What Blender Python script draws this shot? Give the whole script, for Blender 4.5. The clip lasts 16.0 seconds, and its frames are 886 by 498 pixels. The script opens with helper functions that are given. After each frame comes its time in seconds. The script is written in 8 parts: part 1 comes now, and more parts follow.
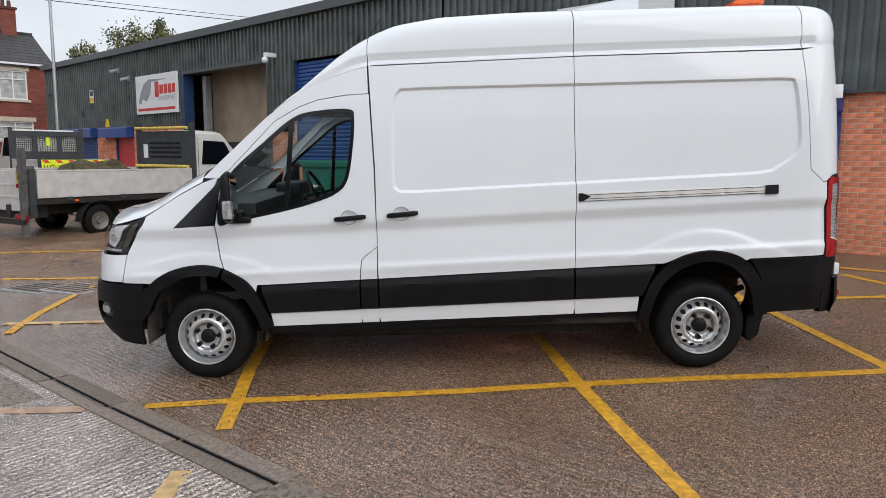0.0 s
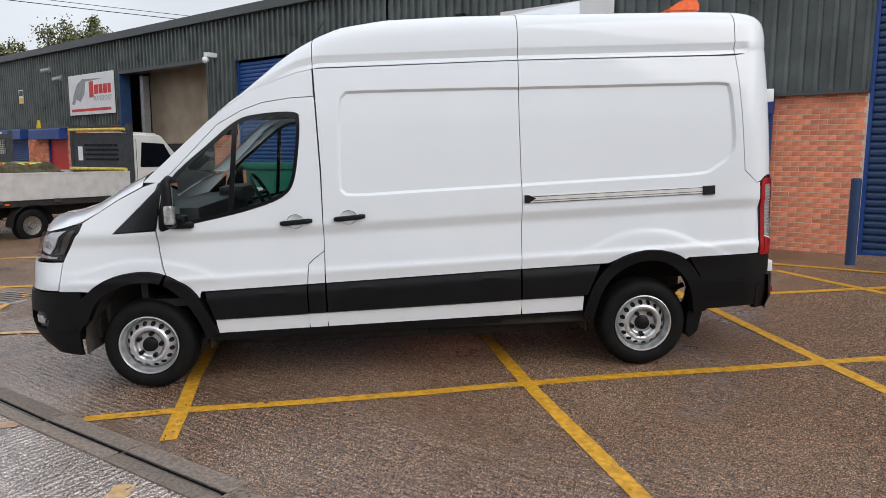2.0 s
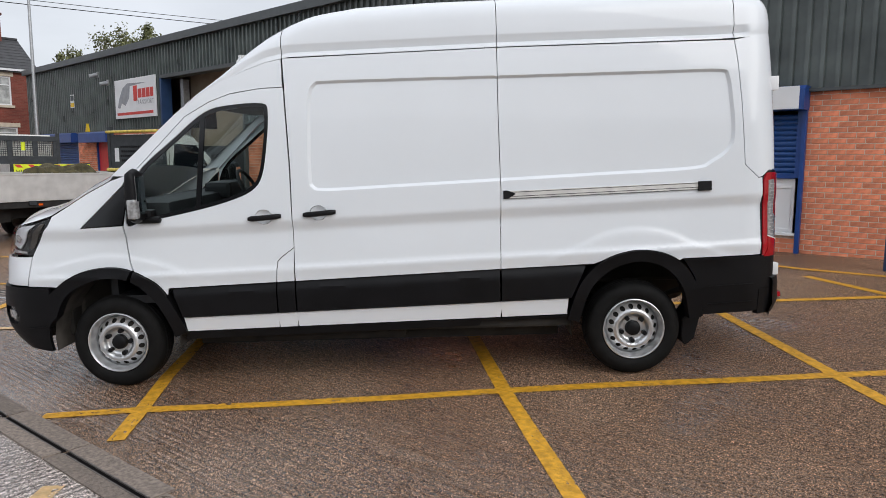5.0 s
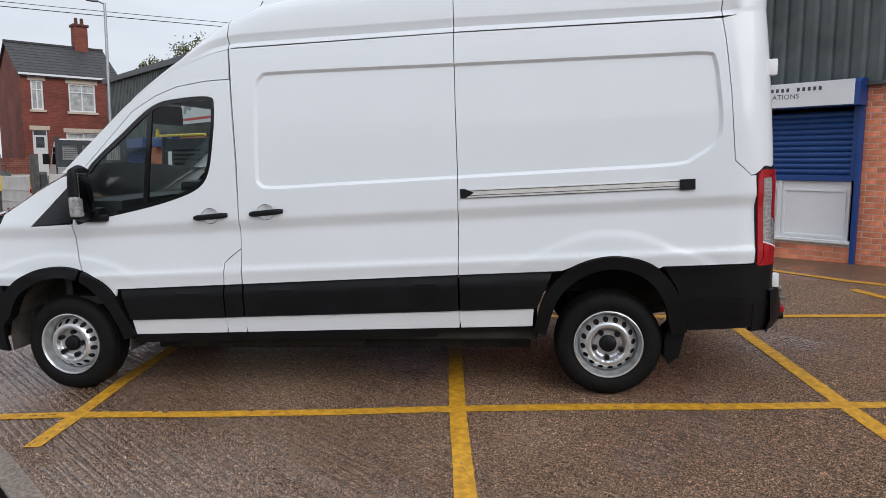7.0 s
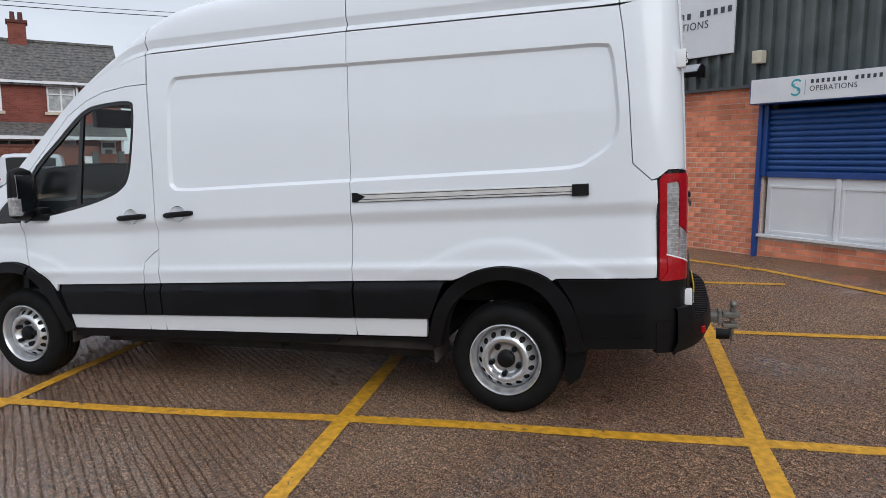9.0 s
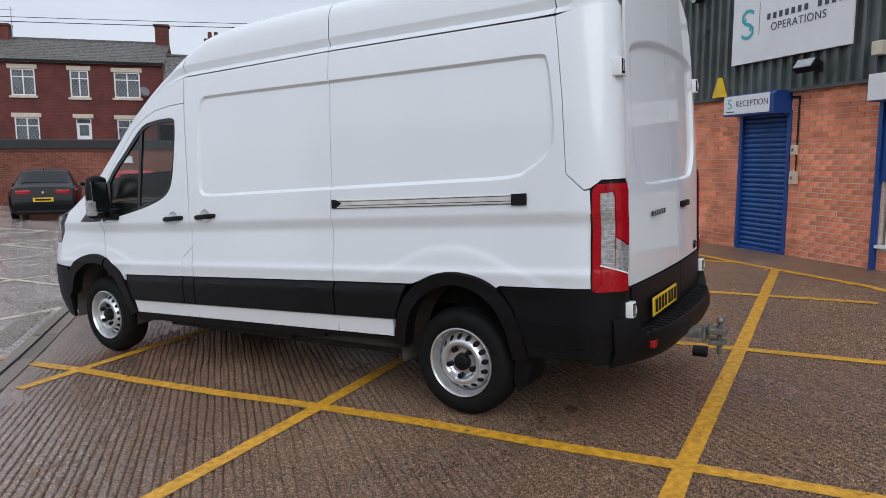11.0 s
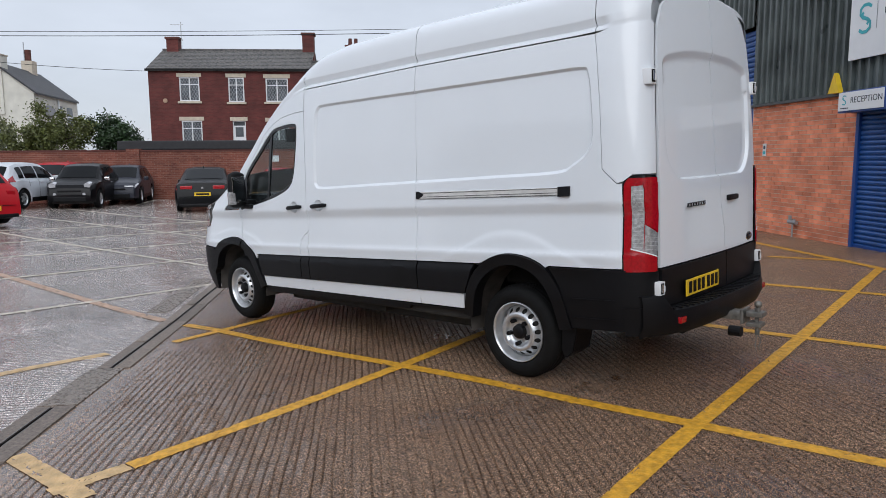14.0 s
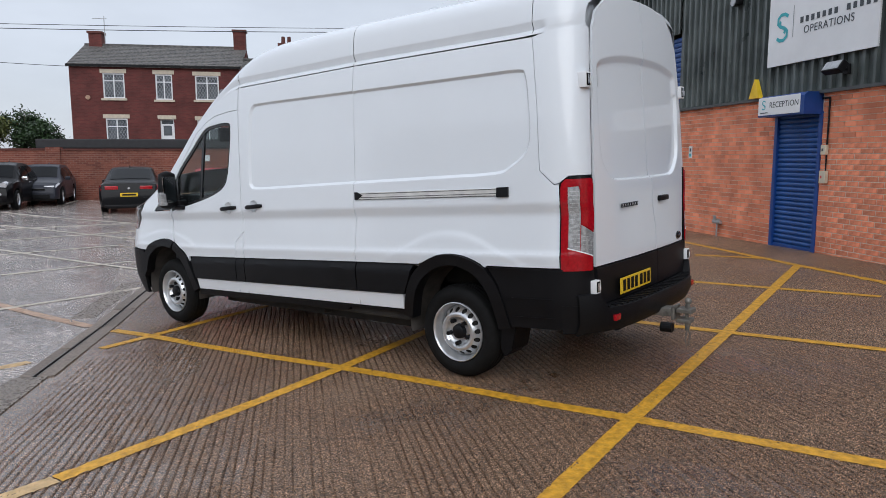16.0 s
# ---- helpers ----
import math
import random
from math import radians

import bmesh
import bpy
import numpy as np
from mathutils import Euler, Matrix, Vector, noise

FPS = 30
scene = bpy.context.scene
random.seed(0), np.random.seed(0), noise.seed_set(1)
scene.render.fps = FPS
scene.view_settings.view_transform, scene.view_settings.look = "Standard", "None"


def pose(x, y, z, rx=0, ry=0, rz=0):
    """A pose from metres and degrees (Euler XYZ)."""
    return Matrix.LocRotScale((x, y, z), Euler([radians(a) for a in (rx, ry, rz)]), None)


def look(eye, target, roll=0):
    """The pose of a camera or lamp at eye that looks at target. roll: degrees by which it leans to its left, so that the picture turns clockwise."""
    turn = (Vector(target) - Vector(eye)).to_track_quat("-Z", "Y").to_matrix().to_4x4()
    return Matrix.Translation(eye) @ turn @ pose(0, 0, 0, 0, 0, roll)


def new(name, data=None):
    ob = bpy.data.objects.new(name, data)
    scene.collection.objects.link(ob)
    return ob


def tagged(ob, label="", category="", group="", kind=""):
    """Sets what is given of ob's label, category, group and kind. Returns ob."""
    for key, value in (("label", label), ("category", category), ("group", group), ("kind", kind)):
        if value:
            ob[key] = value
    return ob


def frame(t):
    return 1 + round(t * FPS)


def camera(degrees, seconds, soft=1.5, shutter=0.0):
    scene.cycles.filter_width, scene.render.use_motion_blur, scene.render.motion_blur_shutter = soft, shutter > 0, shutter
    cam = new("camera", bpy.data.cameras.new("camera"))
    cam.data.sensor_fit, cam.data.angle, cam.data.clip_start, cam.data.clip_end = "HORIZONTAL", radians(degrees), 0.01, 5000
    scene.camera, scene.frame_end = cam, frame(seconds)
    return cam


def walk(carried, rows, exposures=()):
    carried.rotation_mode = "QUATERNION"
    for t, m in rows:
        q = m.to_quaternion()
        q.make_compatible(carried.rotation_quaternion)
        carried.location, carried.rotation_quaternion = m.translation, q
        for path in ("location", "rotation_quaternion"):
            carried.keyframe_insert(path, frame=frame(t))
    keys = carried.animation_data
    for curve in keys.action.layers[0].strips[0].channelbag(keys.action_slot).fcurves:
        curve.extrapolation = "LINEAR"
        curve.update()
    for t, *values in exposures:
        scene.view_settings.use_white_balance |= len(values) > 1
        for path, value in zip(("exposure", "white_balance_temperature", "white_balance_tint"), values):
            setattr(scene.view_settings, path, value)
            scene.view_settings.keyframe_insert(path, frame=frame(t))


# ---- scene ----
cam = camera(64.5, 16.0, soft=0.6)
PATH = [
    (0, (4.891, -2.616, 1.74), (3.538, -1.167, 1.474), 0.5),
    (0.5, (4.901, -2.626, 1.745), (3.573, -1.154, 1.481), 0.4),
    (1, (4.893, -2.63, 1.747), (3.601, -1.126, 1.482), 0.5),
    (1.5, (4.892, -2.63, 1.75), (3.626, -1.105, 1.486), 0.4),
    (2, (4.893, -2.627, 1.756), (3.654, -1.08, 1.493), 0.3),
    (2.5, (4.879, -2.619, 1.757), (3.656, -1.059, 1.493), 0.3),
    (3, (4.862, -2.617, 1.751), (3.629, -1.064, 1.488), 0.3),
    (3.5, (4.9, -2.585, 1.75), (3.664, -1.034, 1.49), 0.2),
    (4, (5.014, -2.387, 1.713), (3.752, -0.857, 1.455), 0.2),
    (4.2, (5.063, -2.318, 1.708), (3.772, -0.812, 1.451), 0.2),
    (6.3, (5.272, -1.583, 1.629), (3.833, -0.216, 1.383), 0.3),
    (6.5, (5.342, -1.484, 1.637), (3.871, -0.152, 1.388), 0.2),
    (7, (5.43, -1.199, 1.619), (3.926, 0.097, 1.383), 0.3),
    (7.5, (5.618, -0.925, 1.62), (4.04, 0.28, 1.378), 0.4),
    (8, (5.844, -0.68, 1.645), (4.157, 0.364, 1.397), 0.4),
    (8.5, (5.979, -0.284, 1.677), (4.258, 0.702, 1.416), 0.2),
    (8.7, (6.048, -0.135, 1.68), (4.35, 0.89, 1.423), 0.2),
    (10.8, (6.714, 1.226, 1.753), (4.804, 1.76, 1.493), -0.3),
    (11, (6.844, 1.247, 1.745), (4.934, 1.781, 1.488), -0.2),
    (11.5, (7.217, 1.29, 1.757), (5.294, 1.783, 1.509), 0.2),
    (12, (7.481, 1.478, 1.739), (5.523, 1.803, 1.491), 0.1),
    (12.5, (7.644, 1.621, 1.731), (5.666, 1.784, 1.479), -0.0),
    (13, (7.675, 1.58, 1.739), (5.695, 1.69, 1.482), -0.0),
    (13.5, (7.671, 1.554, 1.737), (5.691, 1.661, 1.475), -0.2),
    (14, (7.692, 1.559, 1.743), (5.716, 1.718, 1.483), -0.4),
    (14.5, (7.682, 1.548, 1.749), (5.711, 1.769, 1.487), -0.3),
    (15, (7.685, 1.553, 1.746), (5.719, 1.805, 1.483), -0.2),
    (15.5, (7.681, 1.546, 1.747), (5.722, 1.848, 1.479), -0.3),
    (16, (7.692, 1.532, 1.743), (5.738, 1.872, 1.484), -0.1),
]
walk(cam, [(t, look(eye, target, roll)) for t, eye, target, roll in PATH],
     [(0, 0.23, 6550, 10), (4, 0.21, 6550, 10), (8, 0.13, 6300, 10), (12, 0.06, 6150, 10), (16, 0.06, 6150, 10)])

# ---- world and light ----
world = bpy.data.worlds.new("overcast")
scene.world = world
world.use_nodes = True
wn, wl = world.node_tree.nodes, world.node_tree.links
wn.clear()
sky = wn.new("ShaderNodeTexSky")
sky.sky_type, sky.sun_disc = "NISHITA", False
sky.sun_elevation, sky.sun_rotation = radians(39), radians(100)
tc = wn.new("ShaderNodeTexCoord")
sep = wn.new("ShaderNodeSeparateXYZ")
wl.new(tc.outputs["Generated"], sep.inputs[0])
ramp = wn.new("ShaderNodeValToRGB")
wl.new(sep.outputs["Z"], ramp.inputs[0])
ramp.color_ramp.elements[0].position, ramp.color_ramp.elements[0].color = 0.0, (0.32, 0.332, 0.355, 1)
ramp.color_ramp.elements[1].position, ramp.color_ramp.elements[1].color = 1.0, (0.52, 0.54, 0.585, 1)
mid = ramp.color_ramp.elements.new(0.35)
mid.color = (0.40, 0.416, 0.446, 1)
stretch = wn.new("ShaderNodeMapping")
stretch.inputs["Scale"].default_value = (1.6, 1.6, 5.0)
wl.new(tc.outputs["Generated"], stretch.inputs[0])
cloud = wn.new("ShaderNodeTexNoise")
cloud.inputs["Scale"].default_value, cloud.inputs["Detail"].default_value = 1.6, 6
wl.new(stretch.outputs[0], cloud.inputs["Vector"])
puff = wn.new("ShaderNodeMapRange")
puff.inputs[1].default_value, puff.inputs[2].default_value = 0.3, 0.72
puff.inputs[3].default_value, puff.inputs[4].default_value = 0.86, 1.14
wl.new(cloud.outputs["Fac"], puff.inputs[0])
mul = wn.new("ShaderNodeVectorMath")
mul.operation = "SCALE"
wl.new(ramp.outputs[0], mul.inputs[0])
wl.new(puff.outputs[0], mul.inputs["Scale"])
bg_cloud, bg_sky, both = wn.new("ShaderNodeBackground"), wn.new("ShaderNodeBackground"), wn.new("ShaderNodeAddShader")
wl.new(mul.outputs[0], bg_cloud.inputs[0])
bg_cloud.inputs[1].default_value = 1.74
wl.new(sky.outputs[0], bg_sky.inputs[0])
bg_sky.inputs[1].default_value = 0.012
wl.new(bg_cloud.outputs[0], both.inputs[0])
wl.new(bg_sky.outputs[0], both.inputs[1])
wout = wn.new("ShaderNodeOutputWorld")
wl.new(both.outputs[0], wout.inputs[0])

sun = new("sun", bpy.data.lights.new("sun", "SUN"))
sun.data.energy, sun.data.angle, sun.data.color = 1.25, radians(50), (1.0, 0.98, 0.95)
sun.matrix_world = look((24, -3, 16), (0, 0, 0))


# ---- materials ----
def material(name, colour, rough=0.6, metal=0.0, vary=0.12, scale=6.0, bump=0.0, bump_scale=120.0, coat=0.0, second=None, rough_vary=0.0, by_object=0.0, by_island=0.0, spec=0.5):
    """A surface with broad stains, fine grain and relief, at real-world size."""
    m = bpy.data.materials.new(name)
    m.use_nodes = True
    n, l = m.node_tree.nodes, m.node_tree.links
    b = n["Principled BSDF"]
    b.inputs["Roughness"].default_value, b.inputs["Metallic"].default_value = rough, metal
    b.inputs["Specular IOR Level"].default_value = spec
    b.inputs["Coat Weight"].default_value, b.inputs["Coat Roughness"].default_value = coat, 0.03
    co = n.new("ShaderNodeTexCoord")
    broad = n.new("ShaderNodeTexNoise")
    broad.inputs["Scale"].default_value, broad.inputs["Detail"].default_value = scale, 8
    l.new(co.outputs["Object"], broad.inputs["Vector"])
    dark = tuple(c * (1 - vary) for c in colour)
    light = tuple(min(1, c * (1 + vary)) for c in (second or colour))
    mix = n.new("ShaderNodeMix")
    mix.data_type = "RGBA"
    mix.inputs["A"].default_value, mix.inputs["B"].default_value = (*dark, 1), (*light, 1)
    rng = n.new("ShaderNodeMapRange")
    rng.inputs[1].default_value, rng.inputs[2].default_value = 0.32, 0.68
    l.new(broad.outputs["Fac"], rng.inputs[0])
    l.new(rng.outputs[0], mix.inputs["Factor"])
    colour_out = mix.outputs["Result"]
    if by_object or by_island:
        src = n.new("ShaderNodeObjectInfo" if by_object else "ShaderNodeNewGeometry")
        hsv = n.new("ShaderNodeHueSaturation")
        val = n.new("ShaderNodeMapRange")
        amount = by_object or by_island
        val.inputs[3].default_value, val.inputs[4].default_value = 1 - amount, 1 + amount
        l.new(src.outputs["Random" if by_object else "Random Per Island"], val.inputs[0])
        l.new(val.outputs[0], hsv.inputs["Value"])
        l.new(colour_out, hsv.inputs["Color"])
        colour_out = hsv.outputs[0]
    l.new(colour_out, b.inputs["Base Color"])
    if rough_vary:
        rr = n.new("ShaderNodeMapRange")
        rr.inputs[1].default_value, rr.inputs[2].default_value = 0.3, 0.7
        rr.inputs[3].default_value, rr.inputs[4].default_value = max(0.02, rough - rough_vary), min(1, rough + rough_vary)
        l.new(broad.outputs["Fac"], rr.inputs[0])
        l.new(rr.outputs[0], b.inputs["Roughness"])
    if bump:
        fine = n.new("ShaderNodeTexNoise")
        fine.inputs["Scale"].default_value, fine.inputs["Detail"].default_value = bump_scale, 4
        l.new(co.outputs["Object"], fine.inputs["Vector"])
        bp = n.new("ShaderNodeBump")
        bp.inputs["Strength"].default_value, bp.inputs["Distance"].default_value = bump, 0.01
        l.new(fine.outputs["Fac"], bp.inputs["Height"])
        l.new(bp.outputs[0], b.inputs["Normal"])
    return m


def glass(name, tint, ior=1.45):
    """Thin clear sheet: tinted straight through, mirror gloss by angle."""
    m = bpy.data.materials.new(name)
    m.use_nodes = True
    n, l = m.node_tree.nodes, m.node_tree.links
    n.remove(n["Principled BSDF"])
    clear, gloss, mix, fr = n.new("ShaderNodeBsdfTransparent"), n.new("ShaderNodeBsdfGlossy"), n.new("ShaderNodeMixShader"), n.new("ShaderNodeLayerWeight")
    power, scaled = n.new("ShaderNodeMath"), n.new("ShaderNodeMapRange")
    power.operation = "POWER"
    power.inputs[1].default_value = 5.0
    scaled.inputs[3].default_value, scaled.inputs[4].default_value = ((ior - 1) / (ior + 1)) ** 2 * 1.05, 0.9
    clear.inputs["Color"].default_value = (*tint, 1)
    gloss.inputs["Roughness"].default_value = 0.0
    l.new(fr.outputs["Facing"], power.inputs[0])
    l.new(power.outputs[0], scaled.inputs[0])
    l.new(scaled.outputs[0], mix.inputs[0])
    l.new(clear.outputs[0], mix.inputs[1])
    l.new(gloss.outputs[0], mix.inputs[2])
    l.new(mix.outputs[0], n["Material Output"].inputs["Surface"])
    return m


def wet_concrete(name, colour, second, ridge_turn, pitch=0.045, ridge=0.6, wet=(0.12, 0.5), wet_scale=0.8, sheen=1.0, pooled=0.0, waves=True, film_weight=0.5, soaked=0.74):
    """Tamped yard concrete: parallel ridges broken by wear, gritty stone, damp stains and wet sheen."""
    m = bpy.data.materials.new(name)
    m.use_nodes = True
    n, l = m.node_tree.nodes, m.node_tree.links
    b = n["Principled BSDF"]

    def noise_node(scale, detail, rough=0.5, source=None):
        t = n.new("ShaderNodeTexNoise")
        t.inputs["Scale"].default_value, t.inputs["Detail"].default_value, t.inputs["Roughness"].default_value = scale, detail, rough
        l.new((source or co).outputs[0] if source else co.outputs["Object"], t.inputs["Vector"])
        return t.outputs["Fac"]

    def ranged(src, a, b_, lo, hi):
        t = n.new("ShaderNodeMapRange")
        for i, v in ((1, a), (2, b_), (3, lo), (4, hi)):
            t.inputs[i].default_value = v
        l.new(src, t.inputs[0])
        return t.outputs[0]

    def maths(op, p, q):
        t = n.new("ShaderNodeMath")
        t.operation = op
        for i, v in enumerate((p, q)):
            if isinstance(v, (int, float)):
                t.inputs[i].default_value = v
            else:
                l.new(v, t.inputs[i])
        return t.outputs[0]

    co = n.new("ShaderNodeTexCoord")
    turn = n.new("ShaderNodeMapping")
    turn.inputs["Rotation"].default_value = (0, 0, radians(ridge_turn))
    l.new(co.outputs["Object"], turn.inputs[0])
    wave = n.new("ShaderNodeTexWave")
    wave.bands_direction, wave.wave_profile = "Y", "SIN"
    wave.inputs["Scale"].default_value, wave.inputs["Distortion"].default_value = math.tau / 20 / pitch, 1.1
    wave.inputs["Detail"].default_value, wave.inputs["Detail Scale"].default_value = 3, 0.16
    l.new(turn.outputs[0], wave.inputs["Vector"])
    long = n.new("ShaderNodeMapping")
    long.inputs["Scale"].default_value = (5, 26, 5)
    l.new(turn.outputs[0], long.inputs[0])
    streak = noise_node(1.0, 4, 0.6, long)
    worn = ranged(noise_node(0.9, 6, 0.65), 0.38, 0.64, 0.12, 1.0)
    grit = noise_node(105, 3, 0.7)
    pit = noise_node(28, 6, 0.72)
    stone = n.new("ShaderNodeTexVoronoi")
    stone.inputs["Scale"].default_value = 95
    l.new(co.outputs["Object"], stone.inputs["Vector"])
    ridges = maths("MULTIPLY", wave.outputs["Fac"], worn) if waves else maths("ADD", 0.0, 0.42)
    height = maths("ADD", maths("ADD", maths("MULTIPLY", ridges, 0.8), maths("MULTIPLY", pit, 0.95)), maths("ADD", maths("MULTIPLY", streak, 0.35), maths("MULTIPLY", grit, 0.5)))
    bp = n.new("ShaderNodeBump")
    bp.inputs["Strength"].default_value, bp.inputs["Distance"].default_value = ridge, 0.01
    l.new(height, bp.inputs["Height"])
    l.new(bp.outputs[0], b.inputs["Normal"])
    stain = noise_node(wet_scale, 7)
    # rain gathers towards the drain
    dot = n.new("ShaderNodeVectorMath")
    dot.operation = "DOT_PRODUCT"
    dot.inputs[1].default_value = (0.0354, -0.9994, 0)
    l.new(co.outputs["Object"], dot.inputs[0])
    pool = ranged(maths("ADD", dot.outputs["Value"], maths("MULTIPLY", stain, 2.0)), 0.8117 - 1.9, 0.8117 + 0.9, 0, pooled)
    damp = maths("MAXIMUM", ranged(stain, 0.5, 0.36, 0, 0.65), pool)
    l.new(ranged(damp, 0, 1, ridge, ridge * 0.55), bp.inputs["Strength"])
    mix = n.new("ShaderNodeMix")
    mix.data_type = "RGBA"
    mix.inputs["A"].default_value, mix.inputs["B"].default_value = (*colour, 1), (*second, 1)
    l.new(ranged(maths("ADD", maths("MULTIPLY", stain, 0.65), maths("MULTIPLY", pit, 0.35)), 0.38, 0.62, 0, 1), mix.inputs["Factor"])
    # pale and dark stones, darker in the grooves, pits and gaps between stones
    value = maths("MULTIPLY", ranged(grit, 0.40, 0.60, 0.25, 1.8), ranged(pit, 0.3, 0.7, 0.68, 1.32))
    value = maths("MULTIPLY", value, ranged(maths("ADD", maths("MULTIPLY", ridges, 0.7), maths("MULTIPLY", streak, 0.3)), 0.12, 0.75, 0.55, 1.35))
    value = maths("MULTIPLY", value, ranged(stone.outputs["Color"], 0.0, 1.0, 0.35, 1.65))
    chip = n.new("ShaderNodeTexVoronoi")
    chip.inputs["Scale"].default_value = 165
    l.new(co.outputs["Object"], chip.inputs["Vector"])
    value = maths("MULTIPLY", value, ranged(chip.outputs["Distance"], 0.12, 0.62, 1.5, 0.3))
    height = maths("ADD", height, ranged(chip.outputs["Distance"], 0.1, 0.6, 0.35, 0.0))
    l.new(height, bp.inputs["Height"])
    value = maths("MULTIPLY", value, ranged(damp, 0, 1, 1.0, soaked))
    sc = n.new("ShaderNodeVectorMath")
    sc.operation = "SCALE"
    l.new(mix.outputs["Result"], sc.inputs[0])
    l.new(value, sc.inputs["Scale"])
    l.new(sc.outputs[0], b.inputs["Base Color"])
    film = n.new("ShaderNodeBump")
    film.inputs["Strength"].default_value, film.inputs["Distance"].default_value = 0.6, 0.008
    l.new(height, film.inputs["Height"])
    l.new(film.outputs[0], b.inputs["Coat Normal"])
    standing = ranged(maths("ADD", damp, maths("MULTIPLY", maths("SUBTRACT", streak, 0.5), 1.6)), 0.4, 0.66, 0.0, 1.0)
    l.new(ranged(standing, 0, 1, film_weight, 1.0), b.inputs["Coat Weight"])
    l.new(ranged(standing, 0, 1, 0.24, 0.05), b.inputs["Coat Roughness"])
    l.new(ranged(standing, 0, 1, 1.0, 0.14), film.inputs["Strength"])
    b.inputs["Coat IOR"].default_value = 1.45
    b.inputs["IOR"].default_value = 1.45
    # single wet stones glint between matt ones
    glint = ranged(chip.outputs["Color"], 0.62, 0.8, 0.0, 1.0)
    l.new(maths("MAXIMUM", ranged(damp, 0, 1, 0.5 * sheen, 0.9), glint), b.inputs["Specular IOR Level"])
    l.new(maths("MULTIPLY", ranged(damp, 0, 1, wet[1], wet[0]), ranged(glint, 0, 1, 1.0, 0.35)), b.inputs["Roughness"])
    return m


M_YARD = wet_concrete("damp_brown_concrete", (0.345, 0.196, 0.113), (0.51, 0.328, 0.212), -6, 0.05, 1.0, (0.16, 0.45), 0.8, 0.5, 1.0, True, 0.03)
M_NEAR = wet_concrete("damp_brown_concrete_cast", (0.345, 0.196, 0.113), (0.51, 0.328, 0.212), -2, 0.05, 1.3, (0.16, 0.45), 0.8, 0.5, 1.0, False, 0.03)
M_WET = wet_concrete("wet_grey_concrete", (0.57, 0.465, 0.41), (0.80, 0.695, 0.63), -100, 0.055, 1.1, (0.12, 0.36), 0.5, 1.2, 0.6, True, 0.5, 0.95)
M_KERB = material("drain_block_concrete", (0.165, 0.132, 0.108), 0.6, spec=0.3, vary=0.3, scale=45, bump=0.7, bump_scale=110, by_object=0.22, second=(0.225, 0.185, 0.155), rough_vary=0.12)
M_SLOT_EDGE = material("rusty_slot_edge", (0.16, 0.14, 0.13), 0.45, 0.4, vary=0.4, scale=30)
# matt near-black painted for the shade in the drain slot and hinge gaps
M_GAP_SHADE = material("gap_shade_black", (0.006, 0.005, 0.005), 0.85, spec=0.05, vary=0.3, scale=20)
M_SMOOTH = material("worn_smooth_concrete", (0.15, 0.115, 0.088), 0.3, vary=0.35, scale=30, bump=0.8, bump_scale=80, rough_vary=0.15, second=(0.2, 0.165, 0.135))
M_PAINT_Y = material("worn_yellow_road_paint", (0.56, 0.275, 0.014), 0.5, vary=0.22, scale=22, bump=0.7, bump_scale=70, second=(0.64, 0.33, 0.025))
M_PAINT_W = material("faded_white_road_paint", (0.5, 0.44, 0.36), 0.45, vary=0.3, scale=14, bump=0.6, bump_scale=70)
M_BRICK = material("orange_red_brick", (0.70, 0.222, 0.112), 0.85, vary=0.22, scale=9, bump=0.8, bump_scale=120, by_object=0.2, second=(0.76, 0.275, 0.15))
M_BRICKS = material("orange_red_bricks_joined", (0.70, 0.222, 0.112), 0.85, vary=0.22, scale=3, bump=0.8, bump_scale=120, by_island=0.2, second=(0.76, 0.275, 0.15))
M_MORTAR = material("grey_mortar", (0.68, 0.56, 0.47), 0.9, vary=0.15, scale=30, bump=0.4)
M_CLAD = material("dark_grey_green_cladding", (0.078, 0.094, 0.092), 0.36, vary=0.3, scale=1.6, rough_vary=0.1, second=(0.095, 0.112, 0.108))
M_TRIM = material("dark_grey_flashing", (0.06, 0.068, 0.07), 0.4, vary=0.12)
M_BLUE = material("blue_shutter_paint", (0.012, 0.068, 0.25), 0.4, vary=0.14, scale=4)
M_NAVY = material("navy_shutter_paint", (0.018, 0.05, 0.13), 0.45, vary=0.14, scale=4)
M_BLUE_TRIM = material("blue_steel_trim", (0.01, 0.055, 0.24), 0.38, vary=0.12)
M_WHITE = material("white_sheet", (0.78, 0.79, 0.8), 0.35, vary=0.05, scale=2)
M_BLACK = material("black_plastic", (0.005, 0.005, 0.006), 0.5, spec=0.22, vary=0.3, scale=10, bump=0.15, bump_scale=300)
M_INK = material("dark_grey_ink", (0.05, 0.06, 0.07), 0.5)
M_STEEL = material("galvanised_steel", (0.42, 0.43, 0.44), 0.45, 0.7, vary=0.15, scale=15)
M_YELLOW = material("yellow_alarm_plastic", (0.75, 0.5, 0.02), 0.5)
M_RED = material("red_door_paint", (0.55, 0.03, 0.025), 0.45)
M_TAN = material("tan_inner_wall", (0.30, 0.23, 0.16), 0.8, vary=0.1, scale=2)
M_CREAM = material("beige_plastic", (0.6, 0.55, 0.42), 0.5)
M_TEAL = material("teal_logo", (0.05, 0.4, 0.45), 0.5)
M_SIGNRED = material("red_sign_print", (0.6, 0.05, 0.04), 0.5)
M_SIGNGREY = material("grey_sign_print", (0.3, 0.31, 0.33), 0.5)
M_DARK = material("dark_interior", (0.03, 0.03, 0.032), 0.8)
